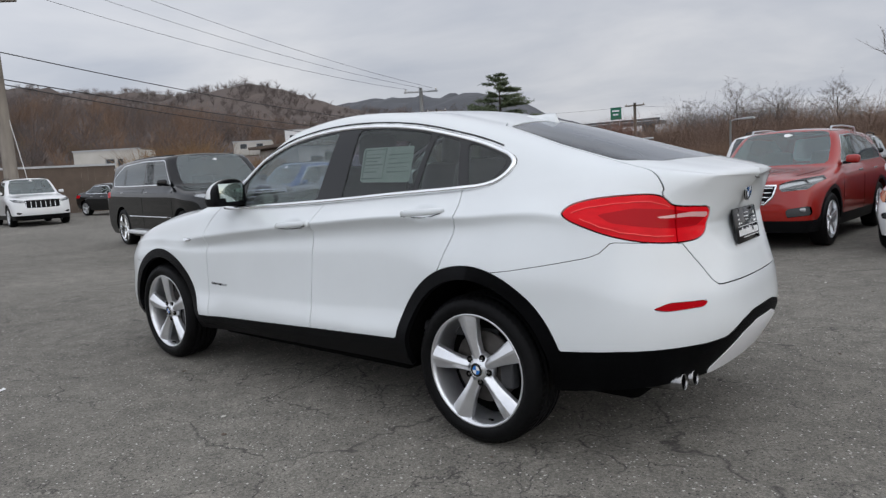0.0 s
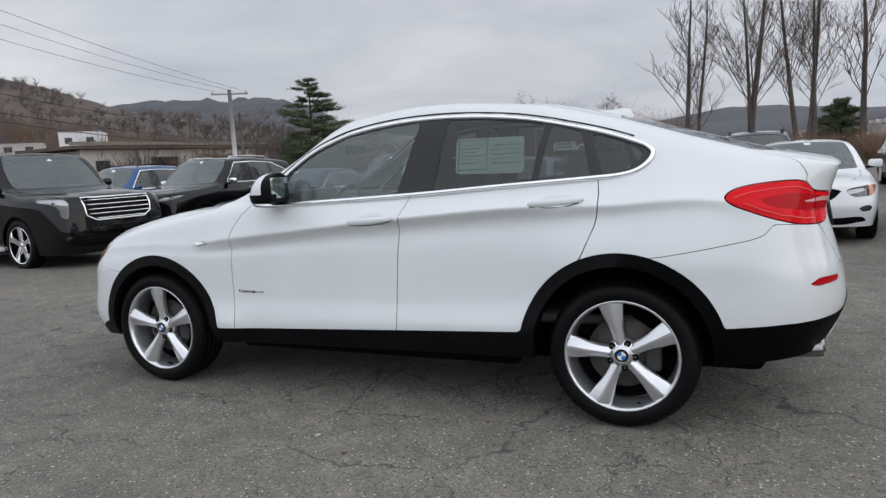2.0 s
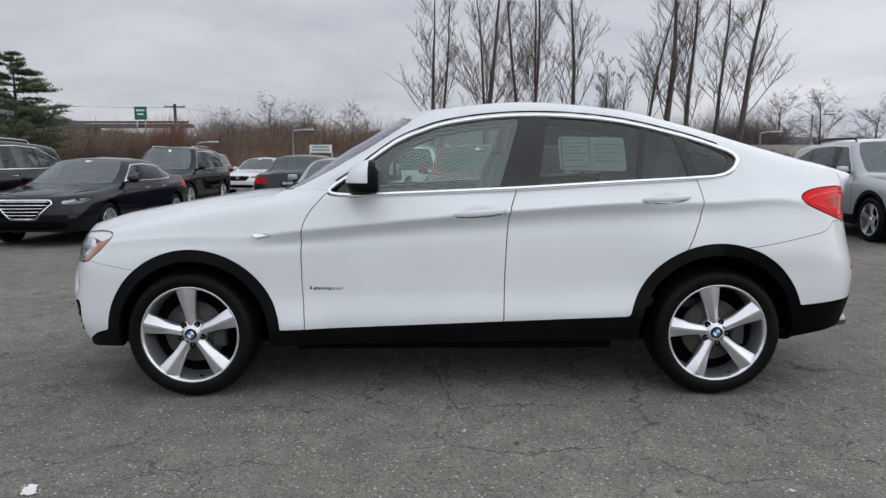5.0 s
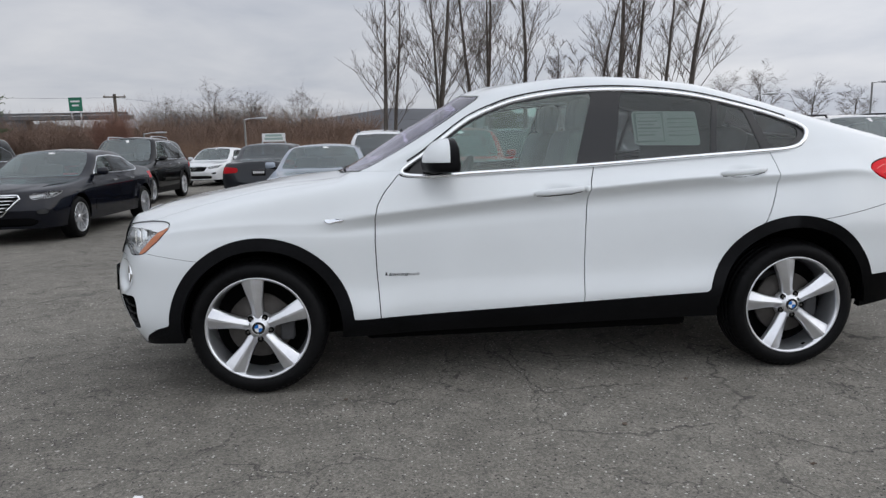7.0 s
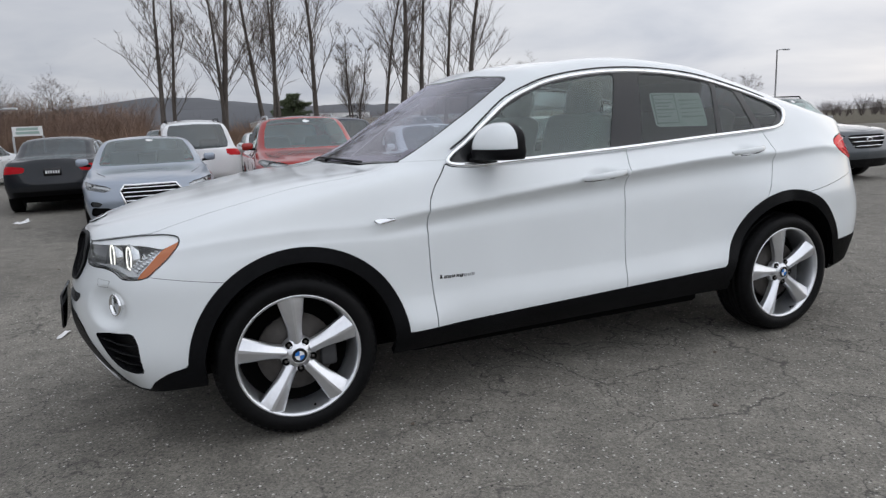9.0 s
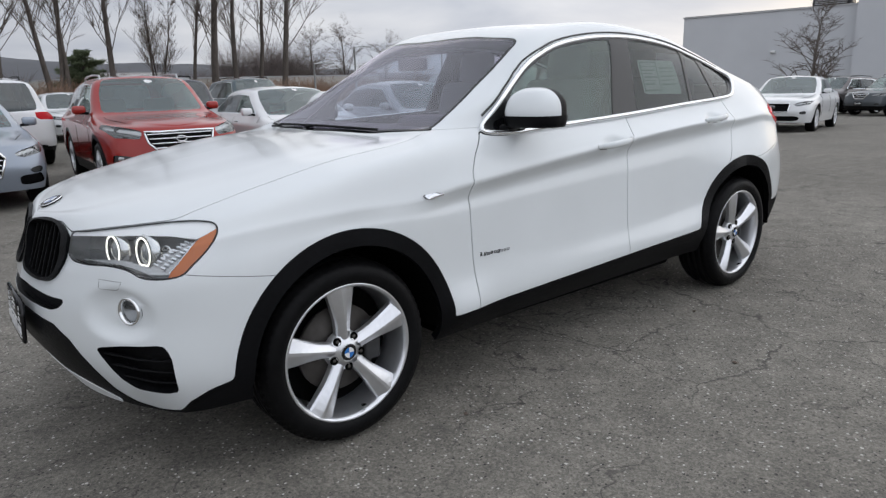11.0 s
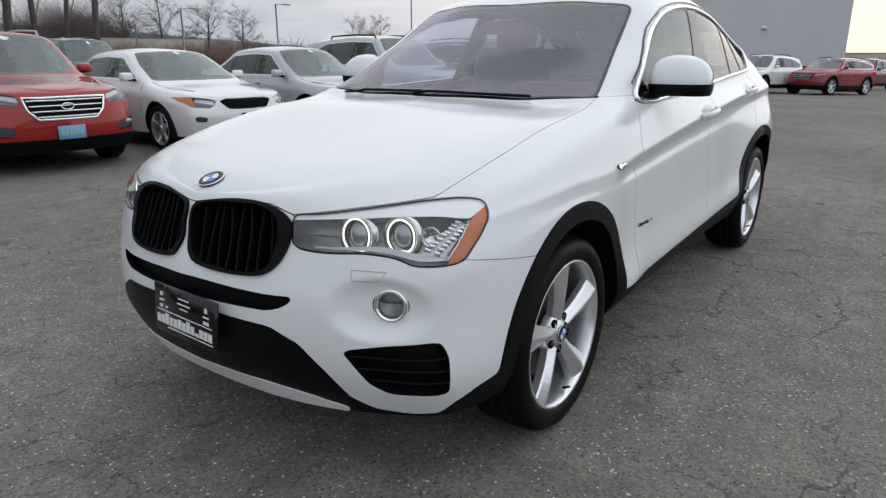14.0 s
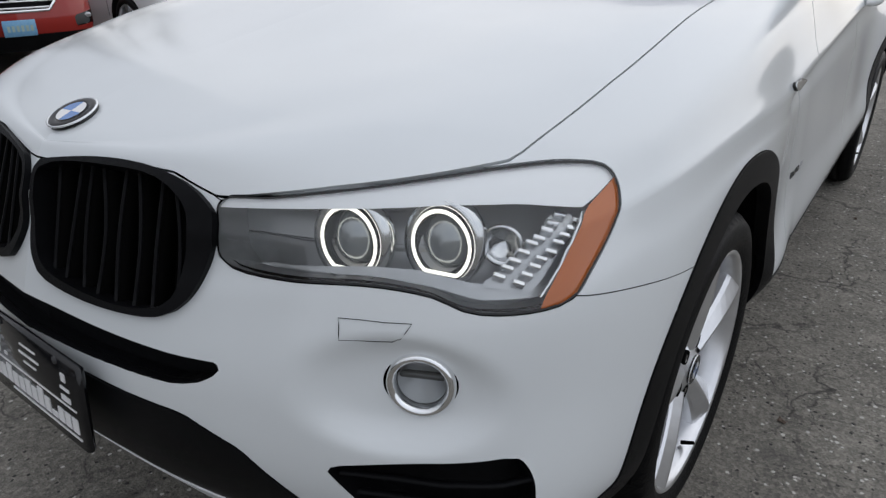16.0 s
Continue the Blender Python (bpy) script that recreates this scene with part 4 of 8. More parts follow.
trim_path = []
for x, z in WINDOW_BAND:
    inside = np.where(skin[:, 1] < -0.45, np.hypot(skin[:, 0] - x, skin[:, 2] - z), 9.0)
    near = np.argsort(inside)[:6]
    wts = 1 / (inside[near] + 1e-4)
    trim_path.append((x, (skin[near, 1] * wts).sum() / wts.sum() - 0.002, z))
trim_path = np.array(trim_path)
for _ in range(3):
    trim_path[:, 1] = sum(np.roll(trim_path[:, 1], q) for q in range(-3, 4)) / 7
mid_x, mid_z = 0.45, 1.28
trim_path[:, 0] += np.clip(mid_x - trim_path[:, 0], -1, 1) * 0.012
trim_path[:, 2] += np.clip(mid_z - trim_path[:, 2], -0.15, 0.15) / 0.15 * 0.011
trim_path[:, 1] -= 0.001
trim = tube_mesh(trim_path, 0.0115, 10, True)
roof_line = np.array([p for p in trim_path if p[2] > (1.22 if p[0] > 0 else 1.12) and p[0] < 1.46])
roof_line = roof_line[np.argsort(roof_line[:, 0])]
seam_path = [on_side(x, z) for x, z in zip(roof_line[:, 0], roof_line[:, 2] + 0.021)]
seam = tube_mesh(seam_path, 0.0055, 6)
mesh_part("roof_seal", *seam, M_GLOSSBLACK, suv, "black seal along the roof edge")
mesh_part("roof_seal", *mirrored(*seam), M_GLOSSBLACK, suv, "black seal along the roof edge")
mesh_part("window_trim", *trim, M_TRIM, suv, "bright chrome window surround")
mesh_part("window_trim", *mirrored(*trim), M_TRIM, suv, "bright chrome window surround")
for name, P, mat, owner in (("front_window", PANE_FRONT, M_GLASS, front_doors), ("rear_window", PANE_REAR, M_GLASS_DARK, rear_doors),
                            ("vent_window", PANE_VENT, M_GLASS_DARK, rear_doors), ("quarter_window", PANE_QUARTER, M_GLASS_DARK, (suv, suv))):
    pane, field = cut_out(field, pane_shape(P), 0.0)
    pane = lifted(pane, -0.006)
    for k, m in enumerate((pane, mirrored(*pane))):
        g = mesh_part(name, *m, mat, owner[k])
        g.visible_shadow = False
panel("pillar_cover", field, M_GLOSSBLACK, suv, "gloss black window pillars", lip=0.012, lift=-0.003)


def framed_glass(mesh, shape, name, mat, frit):
    d = shape(mesh[0])
    pane, edge = clip(*mesh, d + frit), clip(*mesh, -frit - d)
    g = mesh_part(name, *both(*lifted(pane, -0.002)), mat, suv)
    g.visible_shadow = False
    panel(name + "_border", edge, M_GLOSSBLACK, suv, "black printed glass border", lip=0.008, lift=-0.002, whole=True)


framed_glass(screen, lambda V: sdf(plan(V), SCREEN), "windscreen", M_GLASS_SCREEN, 0.013)
framed_glass(backlight, lambda V: sdf(plan(V), BACKLIGHT), "tailgate_window", M_GLASS_REAR, 0.02)


def on_skin(a, z, end, depth=0.0):
    """A place on the nose or tail by its corner run and height, sunk by depth; also the outward normal."""
    d = np.linalg.norm(polar(skin, end) - (a, z), axis=1)
    d = np.where(end * skin[:, 0] > 1.4, d, 9.0)
    i = np.argsort(d)[:6]
    w = 1 / (d[i] + 1e-4)
    n = (skin_n[i] * w[:, None]).sum(0)
    return (skin[i] * w[:, None]).sum(0) / w.sum() - n / np.linalg.norm(n) * depth, n / np.linalg.norm(n)


def on_flank(x, z, depth=0.0):
    d = np.where(skin[:, 1] < -0.45, np.linalg.norm(flank(skin) - (x, z), axis=1), 9.0)
    i = np.argsort(d)[:6]
    w = 1 / (d[i] + 1e-4)
    n = (skin_n[i] * w[:, None]).sum(0)
    return (skin[i] * w[:, None]).sum(0) / w.sum() - n / np.linalg.norm(n) * depth, n / np.linalg.norm(n)


def facing(p, n, up=(0, 0, 1)):
    """A pose at p whose -y looks along n."""
    y = -Vector(n).normalized()
    x = y.cross(Vector(up)).normalized()
    z = x.cross(y)
    return Matrix(((x.x, y.x, z.x, p[0]), (x.y, y.y, z.y, p[1]), (x.z, y.z, z.z, p[2]), (0, 0, 0, 1)))


def well(name, mesh, depth, material, label=""):
    """A recess: floor and walls sunk behind an opening in the skin, on both flanks."""
    V, F = mesh
    N = normals_of(V, F)
    floor = (V - N * depth, F)
    W, G = with_lip(V, F, depth)
    walls = (W[len(V):], [tuple(i - len(V) for i in f) for f in G[len(F):]])
    m = join(floor, walls)
    if np.abs(V[:, 1]).min() > 0.05:
        return sided(name, m, material, None, label)
    return mesh_part(name, *both(*m), material, suv, label, smooth=False)


def sided(name, mesh, material, parents=None, label=""):
    """One part on each flank."""
    parents = parents or (suv, suv)
    return mesh_part(name, *mesh, material, parents[0], label), mesh_part(name, *mirrored(*mesh), material, parents[1], label)


def roundel(radius, pose_m, parent):
    """A round badge: dark ring with a bright rim, blue and white quarters."""
    ring = mesh_part("badge", *moved(lathe([(0.0, -0.004), (radius * 0.64, -0.004), (radius * 0.66, -0.005), (radius * 0.9, -0.0055), (radius, -0.003), (radius, 0.004)], 32), pose_m), M_GLOSSBLACK, parent, "dark round badge")
    V, F = tube_mesh([(radius * math.cos(t), -0.003, radius * math.sin(t)) for t in np.linspace(0, 2 * math.pi, 33)[:-1]], radius * 0.05, 6, True)
    mesh_part("badge_rim", *moved((V, F), pose_m), M_CHROME, ring)
    for k in range(4):
        arc = [(radius * 0.62 * math.cos(t), -0.0062, radius * 0.62 * math.sin(t)) for t in np.linspace(k * math.pi / 2, (k + 1) * math.pi / 2, 9)]
        V = np.array([(0, -0.0062, 0)] + arc)
        mesh_part("badge_quarter", *moved((V, [(0, i + 1, i) for i in range(1, 9)]), pose_m), M_BLUE if k % 2 else M_EMBLEM_WHITE, ring, smooth=False)
    return ring


# ---- wheels ----
def tyre_mesh(R=0.346, width=0.232, bead=0.252):
    h = width / 2
    prof = [(bead, -h + 0.022), (bead + 0.012, -h + 0.006), (R * 0.84, -h - 0.005), (R * 0.93, -h + 0.004), (R * 0.972, -h + 0.020), (R * 0.99, -h + 0.034)]
    for g in (-0.058, -0.02, 0.02, 0.058):
        prof += [(R, g - 0.007), (R - 0.008, g - 0.005), (R - 0.008, g + 0.005), (R, g + 0.007)]
    prof += [(r, -a) for r, a in reversed(prof[:6])]
    sides = 132
    V, F = lathe(prof, sides)
    n = len(prof)
    for k in range(0, sides, 2):
        for i in (4, 5, n - 6, n - 5):
            q = k * n + i
            V[q][[0, 2]] *= 1 - 0.011 / R
    return V, F


def spoke_mesh(angle, inner=0.052, outer=0.252):
    V, F = [], []
    rs = np.linspace(0, 1, 9)
    for t in rs:
        r = inner + t * (outer - inner)
        w = 0.058 - 0.006 * math.sin(math.pi * min(1, t * 1.5)) + 0.058 * t**1.6
        y = 0.006 - 0.016 * math.sin(math.pi * t * 0.55) - 0.004 * t
        sec = [(-0.50, 0.046), (-0.50, 0.020), (-0.44, 0.014), (-0.07, 0.0), (0.05, 0.0), (0.40, 0.016), (0.50, 0.024), (0.50, 0.046)]
        for u, d in sec:
            x, z = r, u * w
            V.append((x * math.cos(angle) - z * math.sin(angle), y + d, x * math.sin(angle) + z * math.cos(angle)))
    m = 8
    for i in range(len(rs) - 1):
        for k in range(m - 1):
            F.append((i * m + k, i * m + k + 1, (i + 1) * m + k + 1, (i + 1) * m + k))
    F.append(tuple(range((len(rs) - 1) * m, len(rs) * m)))
    return np.array(V), F


def build_wheel(name, at, parent, turn=102.0):
    """Wheel with its outer face towards -y."""
    hold = new(name)
    hold.parent = parent
    hold.matrix_basis = at
    mesh_part("tyre", *tyre_mesh(), M_TYRE, hold, "black road tyre")
    rim = mesh_part("rim", *lathe([(0.262, -0.098), (0.264, -0.106), (0.259, -0.110), (0.252, -0.106), (0.246, -0.092), (0.243, -0.06), (0.236, 0.0), (0.238, 0.09), (0.258, 0.10)], 72), M_RIM, hold, "silver alloy rim")
    for k in range(5):
        V, F = spoke_mesh(radians(turn - 72 * k))
        V[:, 1] -= 0.094
        mesh_part("spoke", V, F, M_RIM, rim, smooth=False)
    mesh_part("hub_face", *lathe([(0.0, -0.089), (0.034, -0.089), (0.040, -0.084), (0.066, -0.078), (0.074, -0.066), (0.076, -0.04)], 40), M_RIM, rim)
    for k in range(5):
        w = radians(turn - 36 - 72 * k)
        m = pose(0.060 * math.cos(w), -0.0808, 0.060 * math.sin(w))
        mesh_part("lug_hole", *moved(lathe([(0.0, 0.0), (0.0135, -0.001), (0.0152, -0.0035), (0.016, 0.004)], 14), m), M_INNER, rim)
        mesh_part("wheel_bolt", *moved(lathe([(0.0, -0.003), (0.006, -0.003), (0.0075, 0.002)], 8), m), M_DISC, rim)
    w = radians(turn - 180 + 8)
    mesh_part("valve_stem", *tube_mesh([(0.236 * math.cos(w), -0.085, 0.236 * math.sin(w)), (0.222 * math.cos(w), -0.112, 0.222 * math.sin(w))], [0.005, 0.004], 8), M_INNER, rim, "black rubber valve stem")
    roundel(0.032, pose(0, -0.0905, 0), rim)
    disc = mesh_part("brake_disc", *lathe([(0.05, -0.025), (0.165, -0.025), (0.165, -0.003), (0.05, -0.003)], 48), M_DISC, hold)
    mesh_part("brake_caliper", *moved(as_arrays(soft_box((0.07, 0.06, 0.16), 0.012, 2)), pose(0.135, -0.02, -0.08)), M_DASH, hold)
    # added near-black disc paints the shade behind the spokes
    mesh_part("wheel_back_shade", *lathe([(0.0, 0.03), (0.235, 0.03)], 36), M_INNER, hold)
    return hold


TYRE_Y = 0.762
build_wheel("front_wheel", pose(-1.405, -TYRE_Y, 0.345), suv, 94)
build_wheel("rear_wheel", pose(1.405, -TYRE_Y, 0.345), suv, 101)
build_wheel("front_wheel", pose(-1.405, TYRE_Y, 0.345, 0, 0, 180), suv, 60)
build_wheel("rear_wheel", pose(1.405, TYRE_Y, 0.345, 0, 0, 180), suv, 75)

# wheel housings and underbody, near-black so that their shade is in the colour
def housing(centre, radius):
    arc = [(centre[0] + radius * math.cos(t), centre[1] + radius * math.sin(t)) for t in np.linspace(-0.04, math.pi + 0.04, 25)]
    V = np.array([(x, y, z) for x, z in arc for y in (-0.868, -0.50)])
    F = [(2 * i, 2 * i + 1, 2 * i + 3, 2 * i + 2) for i in range(24)]
    back = [(x, -0.50, z) for x, z in arc]
    return np.concatenate([V, back]), F + [tuple(range(50, 75))]


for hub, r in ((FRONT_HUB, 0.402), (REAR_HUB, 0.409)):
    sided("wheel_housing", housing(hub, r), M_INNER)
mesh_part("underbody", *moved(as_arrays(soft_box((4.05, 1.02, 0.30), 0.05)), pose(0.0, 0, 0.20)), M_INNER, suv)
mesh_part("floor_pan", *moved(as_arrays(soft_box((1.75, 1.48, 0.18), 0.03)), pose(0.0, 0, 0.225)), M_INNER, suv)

# ---- head lamps ----
RINGS = ((0.555, 0.812), (0.666, 0.816))
V, F = headlamp
walls = with_lip(V, F, 0.07)
bowl_m = join((V - normals_of(V, F) * 0.070, F), (walls[0][len(V):], [tuple(i - len(V) for i in f) for f in walls[1][len(F):]]))
lamps = sided("headlight", bowl_m, M_LAMP_HOUSING, None, "dark silver headlight housing behind clear glass")
amber, clear = cut_out(headlamp, nose_shape(AMBER), 0.0)
for name, mesh, mat, sink in (("turn_lens", amber, M_AMBER, 0.002),
                              ("brow_strip", cut_out(headlamp, nose_shape(BROW), 0.0)[0], M_SATIN, 0.004),
                              ("lower_strip", cut_out(headlamp, nose_shape([(0.40, 0.768), (0.48, 0.762), (0.589, 0.766), (0.655, 0.756), (0.70, 0.742), (0.772, 0.744), (0.795, 0.758), (0.70, 0.762), (0.64, 0.776), (0.585, 0.778), (0.48, 0.768), (0.40, 0.770)]), 0.0)[0], M_LAMP_SILVER, 0.022),
                              ("facet_reflector", cut_out(headlamp, nose_shape([(0.700, 0.760), (0.760, 0.752), (0.795, 0.788), (0.833, 0.838), (0.800, 0.842), (0.760, 0.800)]), 0.0)[0], M_LAMP_SILVER, 0.018)):
    if mesh[1]:
        for k, m in enumerate((lifted(mesh, -sink), mirrored(*lifted(mesh, -sink)))):
            mesh_part(name, *m, mat, lamps[k], "amber turn signal lens" if name == "turn_lens" else "")
# stepped facets in the outer reflector
for i in range(18):
    p, n = on_skin(0.722 + 0.0105 * (i % 9) + 0.020 * (i // 9), 0.768 + 0.0082 * (i % 9) - 0.009 * (i // 9), -1, 0.014)
    m = moved(as_arrays(soft_box((0.017, 0.016, 0.007), 0.0012, 1)), facing(p, n) @ pose(0, 0, 0, -28, 20, 0))
    for k, q in enumerate((m, mirrored(*m))):
        mesh_part("reflector_facet", *q, M_REFLECTOR, lamps[k], smooth=False)
edge = [on_skin(a, z, -1, 0.004)[0] for a, z in smooth_line([(0.764, 0.745), (0.780, 0.765), (0.798, 0.788), (0.834, 0.836)], 12)]
m = tube_mesh(edge, 0.0022, 6)
for k, q in enumerate((m, mirrored(*m))):
    mesh_part("lens_edge", *q, M_REFLECTOR, lamps[k])
p, n = on_skin(0.738, 0.812, -1, 0.045)
m = moved(lathe([(0.0, 0.020), (0.014, 0.016), (0.024, 0.004), (0.028, -0.004), (0.030, 0.002)], 28), facing(p, (-0.95, -0.30, 0.05)))
for k, q in enumerate((m, mirrored(*m))):
    mesh_part("flasher_bowl", *q, M_REFLECTOR, lamps[k])
for a, z in RINGS:
    p, n = on_skin(a, z, -1, 0.042)
    at = facing(p, (-0.97, -0.22, 0.05)) @ Matrix.Diagonal((1.0, 1.0, 1.17, 1.0))
    loop = []
    for t in np.linspace(0, 2 * math.pi, 41)[:-1]:
        x, zz = 0.041 * math.cos(t), 0.041 * math.sin(t)
        loop.append((x, 0, max(zz, -0.034)))
    ring = moved(tube_mesh(loop, 0.0025, 8, True), at)
    barrel = moved(lathe([(0.040, 0.0), (0.038, 0.02), (0.034, 0.028)], 32), at)
    eye = moved(lathe([(0.0, -0.002), (0.012, 0.0), (0.024, 0.006), (0.032, 0.014), (0.036, 0.026)], 32), at)
    collar = moved(lathe([(0.046, 0.004), (0.054, 0.0), (0.056, 0.03)], 32), at)
    for k in range(2):
        flip = (lambda m: m) if k == 0 else (lambda m: mirrored(*m))
        mesh_part("led_ring", *flip(ring), M_LED, lamps[k], "glowing white light ring")
        mesh_part("projector_barrel", *flip(barrel), M_LAMP_DARK, lamps[k])
        mesh_part("projector_lens", *flip(eye), M_PROJECTOR, lamps[k])
        mesh_part("lamp_collar", *flip(collar), M_REFLECTOR, lamps[k])
for k, m in enumerate((clear, mirrored(*clear))):
    g = mesh_part("lamp_lens", *m, M_LENS, lamps[k], "clear glass lamp cover")
    g.visible_shadow = False
seal = clip(*headlamp, -0.0035 - nose_shape(HEADLAMP)(headlamp[0]))
sided("lamp_seal", lifted(seal, 0.0015), M_GLOSSBLACK, lamps)

# ---- kidney grilles, slot, ducts, fog lamps ----
frame_m = clip(*kidney, -nose_shape(KIDNEY_IN)(kidney[0]))
frame_m = with_lip(*lifted(frame_m, 0.010), 0.035)
kidneys = sided("grille", frame_m, M_CLAD, None, "black kidney grille")
core = clip(*kidney, nose_shape(KIDNEY_IN)(kidney[0]))
sided("grille_backing", lifted(core, -0.05), M_INNER, kidneys)
for a in np.linspace(0.062, 0.322, 8):
    zs = np.linspace(0.66, 0.87, 30)
    lean = lambda z: a + 0.03 * (0.80 - z) ** 2
    ok = [z for z in zs if sdf(np.array([[lean(z), z]]), KIDNEY_IN)[0] < 0.004]
    front = smooth_line([on_skin(lean(z), z, -1, 0.008)[0] for z in np.linspace(ok[0], ok[-1], 3)], 9)
    back = smooth_line([on_skin(lean(z) + 0.002, z, -1, 0.042)[0] for z in np.linspace(ok[0], ok[-1], 3)], 9)
    side = np.array([0.2, -0.98, 0]) * 0.0025
    V = np.concatenate([[f - side, f + side, b + side, b - side] for f, b in zip(front, back)])
    F = [(4 * i + k, 4 * i + (k + 1) % 4, 4 * i + 4 + (k + 1) % 4, 4 * i + 4 + k) for i in range(8) for k in range(4)]
    # slat sides painted darker as shade, front edges lighter as highlight
    slats = sided("grille_slat", (V, F), M_INNER, kidneys)
    edge = tube_mesh(front, 0.0034, 6)
    for k, q in enumerate((edge, mirrored(*edge))):
        mesh_part("slat_edge", *q, M_CLAD, kidneys[k])
well("intake_slot", slot, 0.040, M_CLAD, "black intake slot")
well("brake_duct", duct, 0.055, M_CLAD, "black brake duct with slats")
for z, a0, a1 in ((0.385, 0.585, 0.765), (0.425, 0.555, 0.762), (0.465, 0.535, 0.758)):
    path = [on_skin(a, z + 0.012 * (a - a0), -1, 0.016)[0] for a in np.linspace(a0, a1, 12)]
    sided("duct_slat", tube_mesh(path, 0.0075, 6, squash=0.55), M_CLAD)
fp, fn = on_skin(*fog_at, -1, -0.002)
fog_pose = facing(fp, np.array((-0.92, -0.38, 0.02)) * 0.7 + fn * 0.3) @ Matrix.Scale(0.96, 4)
fogs = sided("fog_lamp", moved(lathe([(0.050, 0.03), (0.051, 0.0), (0.049, -0.006), (0.045, -0.009), (0.040, -0.007), (0.037, 0.0), (0.036, 0.03)], 40), fog_pose), M_CHROME, None, "round chrome-ringed fog lamp")
fog_in = moved(lathe([(0.0, 0.035), (0.02, 0.030), (0.036, 0.008)], 32), fog_pose)
fog_glass = moved(lathe([(0.0, -0.006), (0.02, -0.005), (0.037, 0.0)], 32), fog_pose)
fog_bar = moved(as_arrays(soft_box((0.066, 0.012, 0.010), 0.003, 1)), fog_pose @ pose(0, 0.012, 0.004))
for k in range(2):
    flip = (lambda m: m) if k == 0 else (lambda m: mirrored(*m))
    mesh_part("reflector_bowl", *flip(fog_in), M_GALVGREY, fogs[k])
    mesh_part("reflector_bar", *flip(fog_bar), M_LAMP_DARK, fogs[k])
    mesh_part("fog_lens", *flip(fog_glass), M_LENS, fogs[k])

# headlight washer flap outline
flap = [(0.545, 0.715), (0.628, 0.712), (0.615, 0.690), (0.605, 0.683), (0.549, 0.683)]
path = [on_skin(a, z, -1, -0.0006)[0] for (a, z), (b, c) in zip(flap, flap[1:] + flap[:1]) for a, z in [(a + (b - a) * t, z + (c - z) * t) for t in (0, .33, .66)]]
sided("washer_flap_seam", tube_mesh(path, 0.0006, 4, True), M_INNER)

# front badge
bp, bn = on_skin(0.0, 0.900, -1, 0.0)
bp[1] = 0.0
roundel(0.041, facing(bp + bn * 0.004, bn), suv)

# front dealer plate: black board with illegible pale marks
def plate_board(at, parent):
    board = part("plate_board", soft_box((0.305, 0.014, 0.155), 0.005, 1), M_GLOSSBLACK, parent, "black dealer plate with white marks")
    board.matrix_basis = at
    letters = (0.026, 0.026, 0.034, 0.026, 0.026, 0.030, 0.026, 0.034, 0.026, 0.010, 0.026, 0.026, 0.026)
    bars = [(-0.126 + 0.021 * q, 0.031 + h / 2, 0.017, h) for q, h in enumerate(letters)]
    bars += [(-0.11, 0.124, 0.012, 0.012), (-0.11, 0.104, 0.022, 0.006), (-0.112, 0.086, 0.014, 0.010), (-0.085, 0.086, 0.010, 0.006), (0.0, 0.128, 0.050, 0.003),
             (0.0, 0.112, 0.062, 0.004), (0.0, 0.097, 0.040, 0.003), (0.108, 0.122, 0.012, 0.014), (0.108, 0.102, 0.026, 0.005), (0.108, 0.084, 0.026, 0.010), (0.0, 0.072, 0.27, 0.0025), (0.03, 0.022, 0.22, 0.003)]
    for x, z, w, h in bars:
        V, F = box_mesh((x - w / 2, -0.0085, z - h / 2), (x + w / 2, -0.0068, z + h / 2))
        mesh_part("plate_mark", V, F, M_PLATE_WHITE, board, smooth=False)
    for x in (-0.09, 0.09):
        mesh_part("plate_screw", *moved(lathe([(0, -0.010), (0.006, -0.009), (0.007, -0.006)], 10), pose(x, 0, 0.145)), M_DASH, board)
    return board


plate_board(pose(-2.325, -0.060, 0.447, -4, 2, -90), suv)
plate_board(pose(2.330, 0.0, 0.862, -10, 0, 90), suv)
rp, rn = on_skin(0.0, 1.085, 1, 0.0)
rp[1] = 0.0
roundel(0.041, facing(rp + np.array([0.006, 0, 0]), (0.97, 0, -0.1)), suv)

# ---- tail lamps ----
tails = []
gate_part, side_part = cut_out(tail_lamp, lambda V: polar(V, 1)[:, 0] - 0.492, 0.003)
REVERSE = rounded([(0.345, 1.026), (0.43, 1.033), (0.57, 1.022), (0.57, 1.014), (0.43, 1.014), (0.347, 1.004)], 0.004)
DARK_LOW = rounded([(0.34, 1.020), (0.42, 1.030), (0.52, 1.050), (0.64, 1.062), (0.76, 1.044), (0.72, 1.010), (0.60, 0.985), (0.50, 0.972), (0.40, 0.975)], 0.01)
for name, piece in (("tail_lamp", side_part), ("tailgate_lamp", gate_part)):
    V, F = piece
    ws = with_lip(V, F, 0.02)
    owners = sided(name, ws, M_RED, None, "glossy red tail light")
    low = cut_out(piece, tail_shape(DARK_LOW), 0.0)[0]
    if low[1]:
        sided("dark_lens", lifted(low, 0.0012), M_RED_DARK, owners)
    tails.append(owners)
    rev = cut_out(piece, tail_shape(REVERSE), 0.0)[0]
    if rev[1]:
        sided("reversing_lens", lifted(rev, 0.0022), M_REVERSE, owners, "pale pink reversing lens")
    rim_l = clip(*piece, -0.0025 - tail_shape(TAIL)(piece[0]))
    sided("lamp_edge", lifted(rim_l, 0.001), M_RED_DARK, owners)
